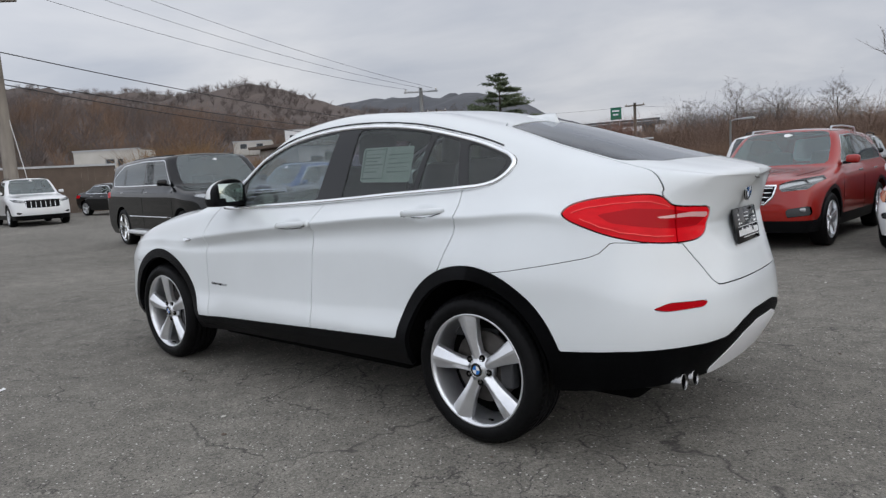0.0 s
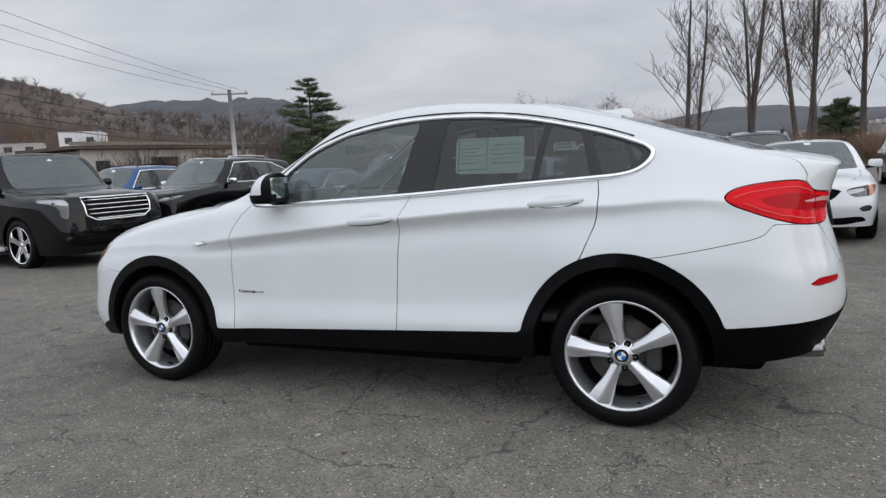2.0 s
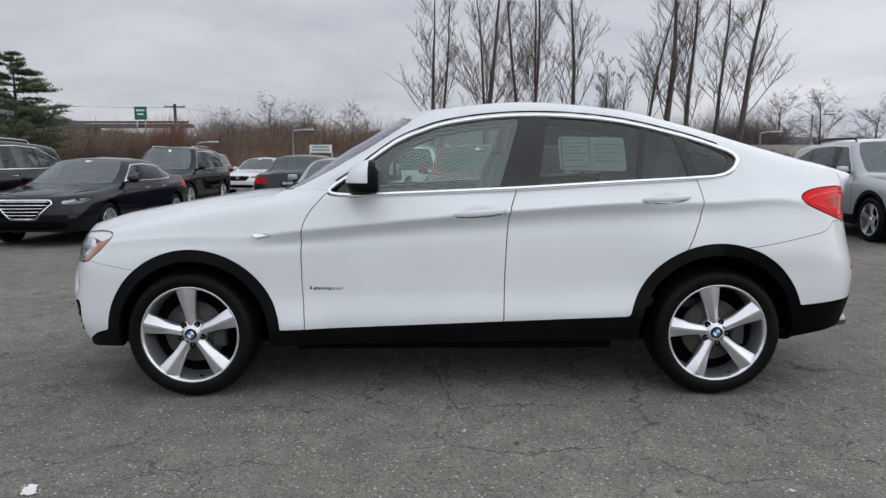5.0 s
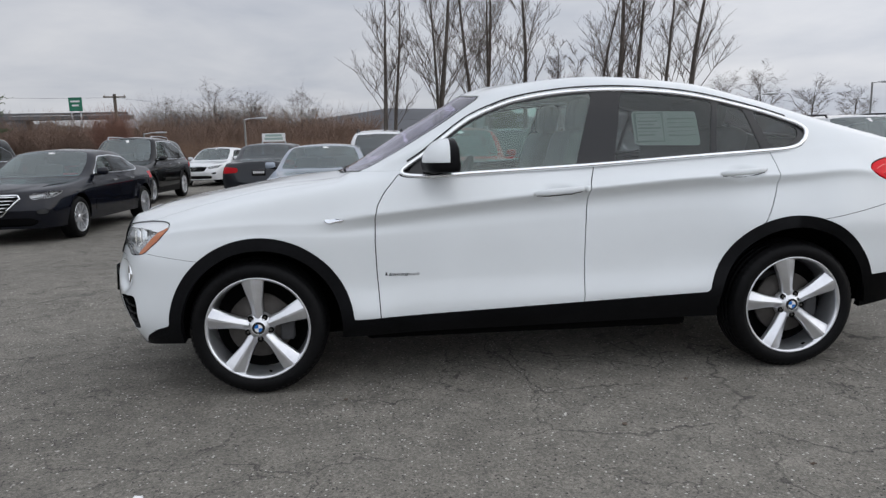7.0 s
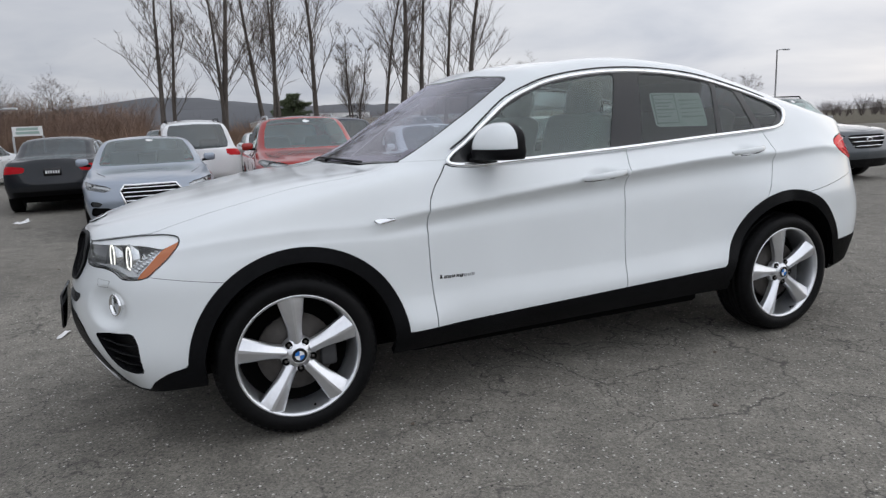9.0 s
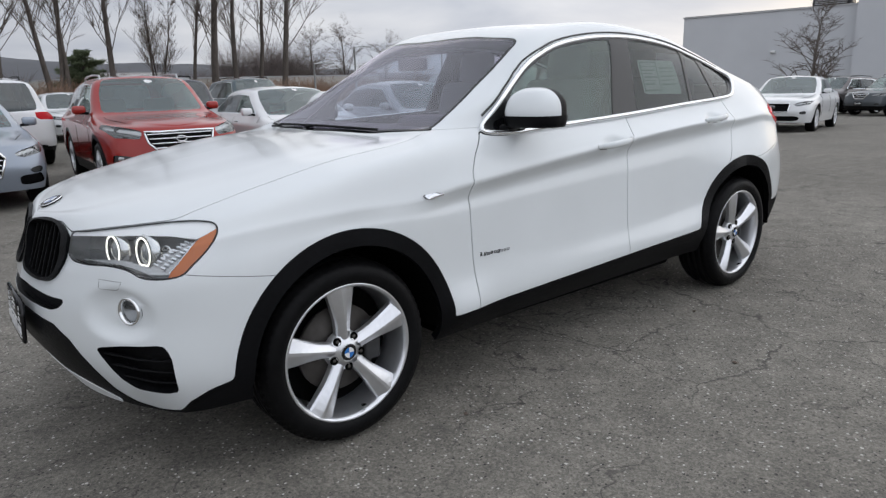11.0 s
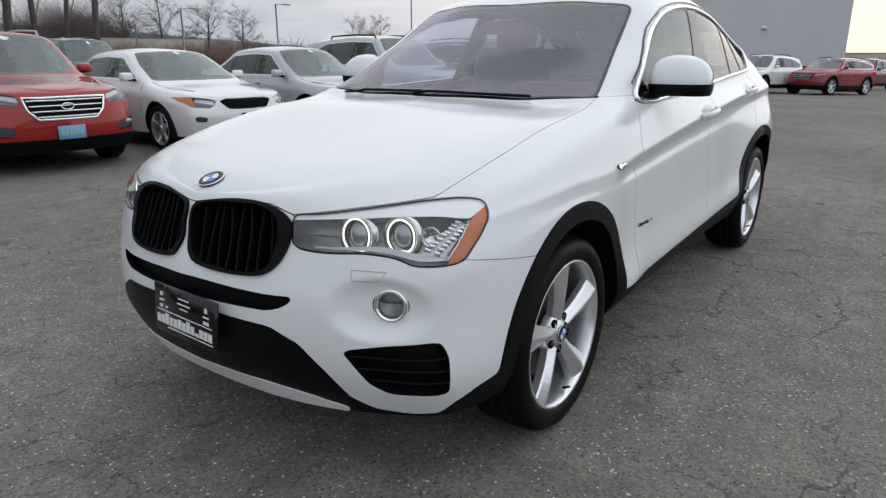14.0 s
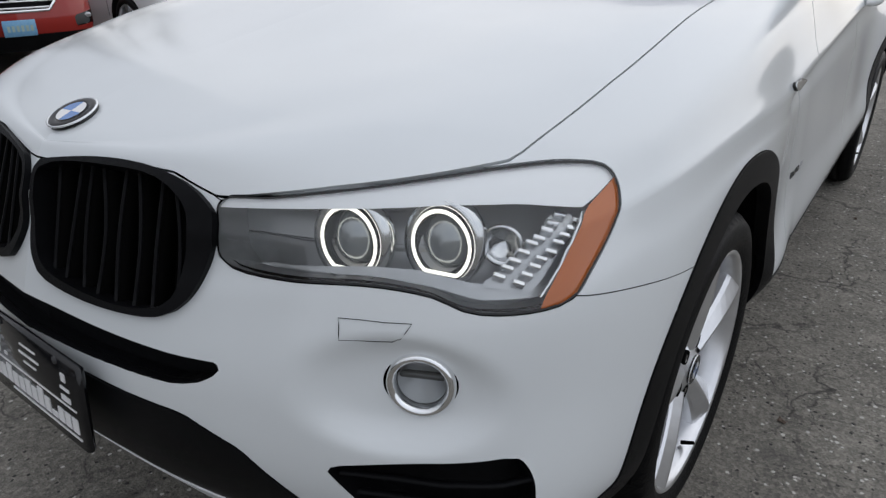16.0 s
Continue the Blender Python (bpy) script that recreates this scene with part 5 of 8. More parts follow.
for bar in ([(0.845, 1.052), (0.80, 1.070), (0.70, 1.084), (0.58, 1.084), (0.515, 1.060)], [(0.815, 1.030), (0.74, 0.992), (0.66, 0.965), (0.56, 0.948), (0.505, 0.944)]):
    path = [on_skin(a, z, 1, -0.0005)[0] for a, z in smooth_line(bar, 24)]
    sided("light_bar", tube_mesh(path, 0.0050, 6, squash=0.5), M_RED_BRIGHT, tails[0], "bright red light bar")
sided("rear_reflector", with_lip(*lifted(reflector, 0.002), 0.01), M_RED_DARK, None, "red bumper reflector")

# black valance under the bumper, exhaust tips
mesh_part("rear_valance", *moved(as_arrays(soft_box((0.40, 1.18, 0.13), 0.045)), pose(2.02, 0, 0.285, 0, -6, 0)), M_CLAD, suv, "black plastic rear valance")
for k, (x, y) in enumerate(((2.244, -0.572), (2.260, -0.492))):
    V, F = lathe([(0.026, -0.13), (0.032, -0.13), (0.035, 0.0), (0.032, 0.004), (0.029, 0.0), (0.027, -0.10), (0.0, -0.10)], 32)
    tip = mesh_part("exhaust_tip", *moved((V, F), pose(x, y, 0.350, 6, 0, -90)), M_EXHAUST, suv, "sooty chrome exhaust tip")
    mesh_part("tip_bore", *moved(lathe([(0.0, -0.03), (0.0275, -0.03), (0.0282, -0.004)], 24), pose(x, y, 0.350, 6, 0, -90)), M_INNER, tip)

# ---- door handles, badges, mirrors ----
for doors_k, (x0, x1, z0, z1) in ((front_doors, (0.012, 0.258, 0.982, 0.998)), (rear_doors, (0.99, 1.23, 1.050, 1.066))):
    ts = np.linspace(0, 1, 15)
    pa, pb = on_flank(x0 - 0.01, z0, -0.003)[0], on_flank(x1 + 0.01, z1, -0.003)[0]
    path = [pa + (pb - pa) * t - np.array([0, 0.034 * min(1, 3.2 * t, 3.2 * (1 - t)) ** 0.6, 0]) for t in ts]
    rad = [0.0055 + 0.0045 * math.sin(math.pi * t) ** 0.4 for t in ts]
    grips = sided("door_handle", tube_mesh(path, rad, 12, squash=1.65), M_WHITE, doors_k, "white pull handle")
    # thin dark tube on the skin paints the shade below the grip
    shade_line = [on_flank(x, z, -0.0015)[0] for x, z in smooth_line([(x0 + 0.005, z0 - 0.012), ((x0 + x1) / 2, (z0 + z1) / 2 - 0.026), (x1 - 0.005, z1 - 0.012)], 15)]
    sided("handle_gasket", tube_mesh(shade_line, 0.0024, 6), M_GLOSSBLACK, grips, "thin black handle gasket")
    if doors_k is front_doors:
        p, n = on_flank(x1 + 0.020, z1 - 0.002, -0.004)
        sided("lock_cap", moved(lathe([(0.0, -0.010), (0.013, -0.009), (0.017, 0.0), (0.017, 0.012)], 18), facing(p, n)), M_WHITE, grips)
vent_shape = pane_shape([(-1.075, 0.887), (-1.050, 0.878), (-1.034, 0.862), (-0.944, 0.880), (-0.985, 0.889), (-1.01, 0.883)])
vent = clip(*fender, vent_shape(fender[0]))
sided("fender_badge", with_lip(*lifted(vent, 0.006), 0.009), M_GLOSSBLACK, None, "small chrome side badge")
inset = clip(*fender, vent_shape(fender[0]) + 0.0008)
if inset[1]:
    sided("badge_inset", with_lip(*lifted(inset, 0.0085), 0.003), M_CHROME)
for i in range(9):
    p, n = on_flank(-0.752 + 0.0195 * i, 0.597, -0.0)
    at = facing(p, n)
    tall = 0.016 if i in (0, 1, 5) else 0.0125
    strokes = [pose(-0.0045, 0, -0.008, 0, 22, 0), pose(0.0045, 0, -0.008, 0, 22 if i else -22, 0)]
    m = join(*(moved(as_arrays(soft_box((0.0048, 0.005, tall), 0.0008, 1)), at @ q) for q in strokes), moved(as_arrays(soft_box((0.011, 0.005, 0.0030), 0.0008, 1)), at @ pose(0.0, 0, -0.008 + (0.0 if i % 2 else tall - 0.003))))
    sided("model_badge_mark", m, M_GLOSSBLACK if i < 6 else M_GALVGREY, front_doors)


def mirror_blob(n1=36, n2=24):
    """A door mirror: domed above, flat below, thinner towards its outer end, cut off square at the glass."""
    V = []
    e = lambda v, p: math.copysign(abs(v) ** p, v)
    for i in range(n1):
        t = 2 * math.pi * i / n1
        for j in range(n2 + 1):
            f = math.pi * j / n2 - math.pi / 2
            c, s = math.cos(f), math.sin(f)
            outer = (1 - s) / 2
            x, y, z = 0.098 * e(c, 0.62) * e(math.cos(t), 0.80), 0.122 * e(s, 0.80), e(c, 0.62) * e(math.sin(t), 0.85)
            z = z * (0.112 * (1 - 0.20 * outer**2 - 0.10 * (1 - outer) ** 2) if z > 0 else 1.0)
            if z < 0:
                z = -0.058 * (1 - 0.15 * outer) * min(1.0, -1.9 * z)
            x = x + 0.028 * max(z, 0) / 0.11
            V.append((min(x, 0.052) + 0.020 * outer, y, z + 0.010 * (1 - outer)))
    F = []
    for i in range(n1):
        k = (i + 1) % n1
        for j in range(n2):
            F.append((i * (n2 + 1) + j, i * (n2 + 1) + j + 1, k * (n2 + 1) + j + 1, k * (n2 + 1) + j))
    return np.array(V), F


blob = moved(mirror_blob(), pose(-0.465, -0.893, 1.158, 0, 0, 6))
side_line = blob[0][:, 2] - 1.152
upper = clip(*blob, -side_line)
cap_m = clip(*upper, upper[0][:, 0] + 0.430)
ring_m = clip(*upper, -0.430 - upper[0][:, 0])
low_m = clip(*blob, side_line)
caps = sided("wing_mirror", cap_m, M_WHITE, None, "white-capped door mirror")
sided("mirror_base", lifted(low_m, 0.005), M_CLAD, caps)
sided("mirror_rim", ring_m, M_CLAD, caps)
sided("mirror_glass", moved(as_arrays(soft_box((0.006, 0.178, 0.112), 0.002, 1)), pose(-0.398, -0.890, 1.128, 0, 0, 6)), M_MIRROR, caps, "mirror glass")
stalk = tube_mesh([(-0.470, -0.86, 1.122), (-0.50, -0.80, 1.106), (-0.515, -0.755, 1.096)], [0.036, 0.032, 0.040], 10, squash=0.5)
sided("mirror_stalk", stalk, M_CLAD, caps)

# roof fin, wipers
fin = [(1.16, 0.006, 0.004), (1.24, 0.016, 0.020), (1.31, 0.018, 0.040), (1.355, 0.014, 0.046), (1.372, 0.008, 0.010)]
fin_V, fin_F = [], []
for x, hw, hh in fin:
    zr = skin[np.argmin(np.abs(skin[:, 0] - x) + np.abs(skin[:, 1]))][2] - 0.004
    fin_V += [(x, -hw * 1.6, zr), (x, -hw, zr + hh * 0.5), (x, 0, zr + hh), (x, hw, zr + hh * 0.5), (x, hw * 1.6, zr)]
fin_F = [(5 * i + k, 5 * i + k + 1, 5 * i + 6 + k, 5 * i + 5 + k) for i in range(4) for k in range(4)] + [(20, 21, 22, 23, 24)]
mesh_part("aerial_fin", np.array(fin_V), fin_F, M_WHITE, suv, "white roof aerial fin")
for y0, y1, x0, x1 in ((-0.46, 0.10, -0.965, -1.005), (0.06, 0.55, -0.992, -0.965)):
    path = []
    for t in np.linspace(0, 1, 8):
        x, y = x0 + (x1 - x0) * t, y0 + (y1 - y0) * t
        d = np.linalg.norm(skin[:, :2] - (x, -abs(y)), axis=1) + np.where(skin[:, 2] > 1.0, 0, 9)
        path.append((x, y, skin[np.argmin(d)][2] + 0.006))
    mesh_part("wiper", *tube_mesh(path, [0.004] * 8, 6, squash=1.6), M_CLAD, suv, "black wiper blade")

# price sheet inside the rear side window
sheet = clip(*band, pane_shape([(0.568, 1.392), (0.927, 1.386), (0.935, 1.205), (0.575, 1.212)])(band[0]))
sheet_l = mesh_part("price_sheet", *lifted(sheet, -0.012), M_PAPER, suv, "pale green paper sheet in the window")
ruled = [(0.585, 1.376, 0.74, 1.382), (0.585, 1.228, 0.74, 1.234), (0.585, 1.228, 0.590, 1.382), (0.735, 1.228, 0.740, 1.382)]
ruled += [(0.600, 1.352 - 0.018 * k, 0.725 - 0.018 * (k % 3), 1.357 - 0.018 * k) for k in range(6)]
ruled += [(0.760, 1.346 - 0.022 * k, 0.920 - 0.02 * (k % 2), 1.351 - 0.022 * k) for k in range(5)]
for x0, z0, x1, z1 in ruled:
    corners = [on_flank(x, z, 0.0108)[0] for x, z in ((x0, z0), ((x0 + x1) / 2, z0), (x1, z0), (x1, z1), ((x0 + x1) / 2, z1), (x0, z1))]
    mesh_part("sheet_line", corners, [(0, 1, 4, 5), (1, 2, 3, 4)], M_PAPER_INK, sheet_l, smooth=False)

# ---- cabin ----
def seat(name, x, y, w=0.50):
    s = new(name)
    s.parent = suv
    s["label"] = "grey leather seat"
    mesh_part("cushion", *moved(as_arrays(soft_box((0.52, w, 0.18), 0.06)), pose(x - 0.22, y, 0.58, 0, -6, 0)), M_LEATHER, s)
    mesh_part("backrest", *moved(as_arrays(soft_box((0.15, w, 0.66), 0.06)), pose(x, y, 0.66, 0, 16, 0)), M_LEATHER, s)
    mesh_part("headrest", *moved(as_arrays(soft_box((0.10, w * 0.52, 0.19), 0.045)), pose(x + 0.19, y, 1.29, 0, 10, 0)), M_LEATHER, s)


seat("driver_seat", 0.16, -0.37)
seat("passenger_seat", 0.16, 0.37)
seat("rear_bench", 1.03, 0.0, 1.25)
mesh_part("dashboard", *moved(as_arrays(soft_box((0.48, 1.44, 0.30), 0.09)), pose(-0.72, 0, 0.80)), M_DASH, suv)
mesh_part("instrument_hood", *moved(as_arrays(soft_box((0.24, 0.40, 0.12), 0.05)), pose(-0.56, -0.37, 1.03)), M_DASH, suv)
wheel_m = pose(-0.33, -0.37, 0.99, 0, 0, 0) @ pose(0, 0, 0, 0, -66, 0)
ring = tube_mesh([(0.185 * math.cos(t), 0.185 * math.sin(t), 0) for t in np.linspace(0, 2 * math.pi, 37)[:-1]], 0.016, 8, True)
sw = mesh_part("steering_wheel", *moved(ring, wheel_m), M_DASH, suv, "dark steering wheel")
mesh_part("wheel_boss", *moved(as_arrays(soft_box((0.16, 0.30, 0.05), 0.02)), wheel_m @ pose(0, 0, -0.03)), M_DASH, sw)
mesh_part("rear_view_mirror", *moved(as_arrays(soft_box((0.03, 0.23, 0.065), 0.014)), pose(-0.42, 0, 1.36)), M_DASH, suv)
mesh_part("cabin_floor", *moved(as_arrays(soft_box((2.3, 1.5, 0.05), 0.01, 1)), pose(0.3, 0, 0.46)), M_DASH, suv)
for s in (-1, 1):
    mesh_part("door_card", *moved(as_arrays(soft_box((1.62, 0.06, 0.55), 0.02, 2)), pose(0.02, s * 0.755, 0.50)), M_LEATHER, suv)

# ---- the other parked cars ----
WHEEL_KINDS = {}


def plain_wheel(radius, width, rim_r, spokes, rim_mat):
    """Shared meshes of a simpler wheel, outer face towards -y."""
    key = (radius, width, rim_r, spokes, rim_mat.name)
    if key not in WHEEL_KINDS:
        h = width / 2
        tyre = lathe([(rim_r, -h + 0.015), (rim_r + 0.01, -h), (radius * 0.9, -h - 0.004), (radius * 0.975, -h + 0.018), (radius, -h + 0.04), (radius, h - 0.04), (radius * 0.97, h - 0.015), (rim_r, h)], 40)
        rim = lathe([(rim_r + 0.006, -h + 0.006), (rim_r + 0.002, -h), (rim_r - 0.012, -h + 0.006), (rim_r - 0.02, -0.02), (rim_r - 0.02, h)], 40)
        # added disc, later near-black: painted shade between the spokes
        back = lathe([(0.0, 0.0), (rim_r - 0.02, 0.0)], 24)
        sp = []
        for k in range(spokes):
            a = 2 * math.pi * k / spokes + 0.3
            w = 0.42 * rim_r * 5 / spokes / 2
            V = []
            for r, ww, y in ((0.02, w * 0.9, -h + 0.03), (rim_r * 0.5, w * 0.55, -h + 0.018), (rim_r - 0.004, w * 0.8, -h + 0.010)):
                for u, d in ((-1, 0.03), (-0.8, 0.0), (0.8, 0.0), (1, 0.03)):
                    V.append((r * math.cos(a) - u * ww * math.sin(a), y + d, r * math.sin(a) + u * ww * math.cos(a)))
            sp.append((np.array(V), [(4 * i + j, 4 * i + j + 1, 4 * i + 5 + j, 4 * i + 4 + j) for i in range(2) for j in range(3)]))
        hub = lathe([(0.0, -h + 0.014), (0.03, -h + 0.014), (0.045, -h + 0.03)], 16)
        meshes = []
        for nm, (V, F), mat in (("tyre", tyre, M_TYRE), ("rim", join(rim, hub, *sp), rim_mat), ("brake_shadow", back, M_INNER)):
            me = bpy.data.meshes.new(nm)
            me.from_pydata([tuple(map(float, v)) for v in V], [], F)
            me.materials.append(mat)
            if nm != "rim":
                me.polygons.foreach_set("use_smooth", [True] * len(me.polygons))
            meshes.append((nm, me))
        WHEEL_KINDS[key] = meshes
    return WHEEL_KINDS[key]


def rails_of(s):
    """Rails of a plainer car body from its main sizes; nose towards -x."""
    L, W, H = s["L"] / 2, s["W"] / 2, s["H"]
    hz, bz, cow, r0, r1, tx, dz = s["hood"], s["belt"], s["cowl"], s["roof0"], s["roof1"], s["tail"], s["deck"]
    fa = -s["wb"] / 2 + s.get("shift", 0.0)
    ra = s["wb"] / 2 + s.get("shift", 0.0)
    ap = cow + 0.28

    def row(pts):
        return [[float(c) for c in p] for p in pts]

    low, mid = 0.24 + s.get("lift", 0), (0.24 + hz) / 2
    nose = s.get("nose", 0.10)
    under = row([(-L + 0.10, 0, low), (-L + 0.13, 0.5 * W, low), (-L + 0.28, 0.84 * W, low), (fa, 0.93 * W, low), (cow, 0.93 * W, low), (cow + 0.05, 0.93 * W, low), (ap, 0.93 * W, low), (r0, 0.93 * W, low), ((r0 + r1) / 2, 0.93 * W, low), (r1, 0.93 * W, low), (ra, 0.94 * W, low + 0.02), (L - 0.30, 0.86 * W, low + 0.08), (L - 0.14, 0.5 * W, low + 0.10), (L - 0.12, 0, low + 0.10)])
    bumper = row([(-L, 0, 0.50), (-L + 0.04, 0.52 * W, 0.50), (-L + 0.22, 0.88 * W, 0.50), (fa, 0.985 * W, 0.52), (cow, 0.975 * W, 0.50), (cow + 0.05, 0.975 * W, 0.50), (ap, 0.975 * W, 0.50), (r0, 0.975 * W, 0.50), ((r0 + r1) / 2, 0.975 * W, 0.50), (r1, 0.975 * W, 0.50), (ra, 0.99 * W, 0.52), (L - 0.22, 0.90 * W, 0.55), (L - 0.03, 0.52 * W, 0.56), (L, 0, 0.56)])
    waist = row([(-L + 0.03, 0, hz - 0.26), (-L + 0.07, 0.52 * W, hz - 0.26), (-L + 0.26, 0.87 * W, hz - 0.24), (fa, 0.99 * W, hz - 0.17), (cow, 0.98 * W, hz - 0.14), (cow + 0.05, 0.98 * W, hz - 0.14), (ap, 0.98 * W, hz - 0.13), (r0, 0.98 * W, bz - 0.17), ((r0 + r1) / 2, 0.98 * W, bz - 0.16), (r1, 0.985 * W, bz - 0.14), (ra, 0.98 * W, bz - 0.12), (L - 0.20, 0.89 * W, min(bz, dz) - 0.16), (L - 0.05, 0.52 * W, min(bz, dz) - 0.18), (L - 0.03, 0, min(bz, dz) - 0.18)])
    belt = row([(-L + nose - 0.03, 0, hz - 0.12), (-L + nose + 0.02, 0.48 * W, hz - 0.11), (-L + 0.38, 0.80 * W, hz - 0.08), (fa, 0.88 * W, hz - 0.03), (cow, 0.885 * W, hz + 0.03), (cow + 0.05, 0.885 * W, hz + 0.04), (ap, 0.89 * W, bz), (r0, 0.90 * W, bz), ((r0 + r1) / 2, 0.90 * W, bz + 0.01), (r1, 0.89 * W, bz + 0.02), (ra, 0.87 * W, bz + 0.03), (L - 0.24, 0.80 * W, dz - 0.02), (L - 0.08, 0.45 * W, dz - 0.03), (L - 0.05, 0, dz - 0.03)])
    gz, bx = H - 0.10, s.get("box", 0.0)
    t2 = (r1 + tx) / 2 if s["kind"] == "sedan" else tx - 0.24
    cant = row([(-L + nose, 0, hz - 0.10), (-L + nose + 0.08, 0.30 * W, hz - 0.075), (-L + 0.55, 0.55 * W, hz - 0.03), (fa + 0.08, 0.62 * W, hz + 0.005), (cow - 0.02, 0.64 * W, hz + 0.045), (cow + 0.03, 0.66 * W, hz + 0.07), ((cow + r0) / 2 + 0.08, (0.78 + bx) * W, (hz + gz) / 2 + 0.03), (r0 + 0.08, (0.70 + bx) * W, gz), ((r0 + r1) / 2, (0.69 + bx) * W, gz + 0.025), (r1, (0.67 + bx) * W, gz - 0.01), (t2, (0.655 + bx) * W, gz - 0.07 if s["kind"] != "sedan" else gz - 0.5 * (gz - dz)), (tx, (0.64 + bx) * W, dz + 0.03), (L - 0.10, 0.34 * W, dz + 0.01), (L - 0.06, 0, dz + 0.0)])
    ctr = row([(-L + nose + 0.02, 0, hz - 0.085), (-L + nose + 0.10, 0, hz - 0.06), (-L + 0.55, 0, hz - 0.005), (fa + 0.08, 0, hz + 0.025), (cow - 0.07, 0, hz + 0.06), (cow - 0.02, 0, hz + 0.085), ((cow + r0) / 2, 0, (hz + H) / 2 + 0.06), (r0, 0, H - 0.025), ((r0 + r1) / 2, 0, H), (r1, 0, H - 0.03), (t2, 0, H - 0.085 if s["kind"] != "sedan" else (H + dz) / 2 - 0.02), (tx + 0.03, 0, dz + 0.045), (L - 0.10, 0, dz + 0.025), (L - 0.05, 0, dz + 0.005)])
    if s["kind"] != "sedan":
        for rail, dx in ((under, 0.30), (bumper, 0.22), (waist, 0.20), (belt, 0.20)):
            rail[10][0] = tx - dx
    arc = [[0.35 * a[0] + 0.65 * b[0], 0.5 * a[1], a[2] + 0.80 * (b[2] - a[2])] for a, b in zip(cant, ctr)]
    edge = [[0.85 * a[0] + 0.15 * b[0], 0.86 * a[1], a[2] + 0.42 * (b[2] - a[2])] for a, b in zip(cant, ctr)]
    return [under, bumper, waist, belt, cant, edge, arc, ctr], fa, ra


def parked_car(name, label, at, s, color, metal=0.0, group="cars in the lot"):
    """A parked car: body with openings, panes, lamps, grille, wheels, mirrors, plates."""
    spot = at.to_translation()
    if spot.z == 0.0:
        at = pose(0, 0, ground_z(spot.x, spot.y)) @ at
    top = empty(name, label, "car", group, at=at)
    L, W, H = s["L"] / 2, s["W"] / 2, s["H"]
    R, fa, ra = rails_of(s)
    nu, nv = 76, 42
    V = loft(R, nu, nv, True).reshape(-1, 3) * np.array([1, -1, 1])
    F = [tuple(reversed(f)) for f in grid_faces(nu, nv)]
    mat = color if isinstance(color, bpy.types.Material) else paint(name + "_paint", color, metal)
    wr = s.get("wheel", 0.345)
    arch = lambda q, k=1.0: np.maximum((wr + 0.055) * k - np.hypot(q[:, 0] - fa, q[:, 2] - wr), (wr + 0.055) * k - np.hypot(q[:, 0] - ra, q[:, 2] - wr))
    V, F = clip(V, F, arch(V))
    mesh = (V, F)
    bz, dz, cow, r0, r1, tx, hz = s["belt"], s["deck"], s["cowl"], s["roof0"], s["roof1"], s["tail"], s["hood"]
    gz = H - 0.125
    if s.get("clad"):
        blk, mesh = clip(*mesh, -np.maximum(arch(mesh[0], 1.14), 0.40 - mesh[0][:, 2])), clip(*mesh, np.maximum(arch(mesh[0], 1.14), 0.40 - mesh[0][:, 2]))
        mesh_part("lower_cladding", *both(*blk), M_CLAD, top)
    back_top = (tx - 0.28 if s["kind"] != "sedan" else r1 + 0.62 * (tx - r1))
    side = rounded([(cow + 0.30, bz + 0.035), (r0 + 0.06, gz - 0.01), ((r0 + r1) / 2, gz + 0.01), (r1, gz - 0.03), (back_top, bz + (0.22 if s["kind"] != "sedan" else 0.14)), (back_top - 0.06, bz + 0.05), (r1 - 0.1, bz + 0.035)], 0.04)
    cutside = lambda q: np.where(q[:, 1] < -0.35 * W, sdf(q[:, [0, 2]], side), 1.0)
    band_m, mesh = clip(*mesh, cutside(mesh[0])), clip(*mesh, -cutside(mesh[0]))
    trim_m = clip(*band_m, -0.016 - cutside(band_m[0]))
    band_m = clip(*band_m, cutside(band_m[0]) + 0.016)
    sided2(top, "window_trim", trim_m, M_CHROME if s.get("chrome", True) else M_GLOSSBLACK)
    posts = [(r0 + r1) / 2 - 0.12] + ([r1 - 0.05] if s["kind"] != "sedan" else [r1 + 0.02])
    lo = cow
    for k, p in enumerate(posts + [9]):
        slope = lambda q, p=p: q[:, 0] + 0.16 * (q[:, 2] - bz) - p
        pane = clip(*band_m, slope(band_m[0]) + 0.025)
        rest = clip(*band_m, 0.025 - slope(band_m[0]))
        strip = clip(*clip(*band_m, slope(band_m[0]) - 0.025), -0.025 - slope(band_m[0]))
        if pane[1]:
            for g in sided2(top, "side_window", pane, M_TINTED if k or s.get("dark") else M_GLASS):
                g.visible_shadow = False
        if strip[1]:
            sided2(top, "door_pillar", strip, M_GLOSSBLACK)
        band_m = rest
        if not band_m[1]:
            break
    scr = rounded([(cow - 0.05, -W), (cow - 0.05, 0.0), (cow + 0.0, 0.5 * W), (cow + 0.07, 0.76 * W), ((cow + r0) / 2 + 0.12, 0.70 * W), (r0 + 0.02, 0.60 * W), (r0 - 0.06, 0.3 * W), (r0 - 0.10, 0.0), (r0 - 0.10, -W)], 0.05)
    cutscr = lambda q: np.where((q[:, 0] < r0 + 0.3) & (q[:, 2] > hz - 0.02), sdf(np.stack([q[:, 0], -q[:, 1]], 1), scr), 1.0)
    scr_m, mesh = clip(*mesh, cutscr(mesh[0])), clip(*mesh, -cutscr(mesh[0]))
    g = mesh_part("windscreen", *both(*scr_m), M_SCREEN_PLAIN, top)
    g.visible_shadow = False
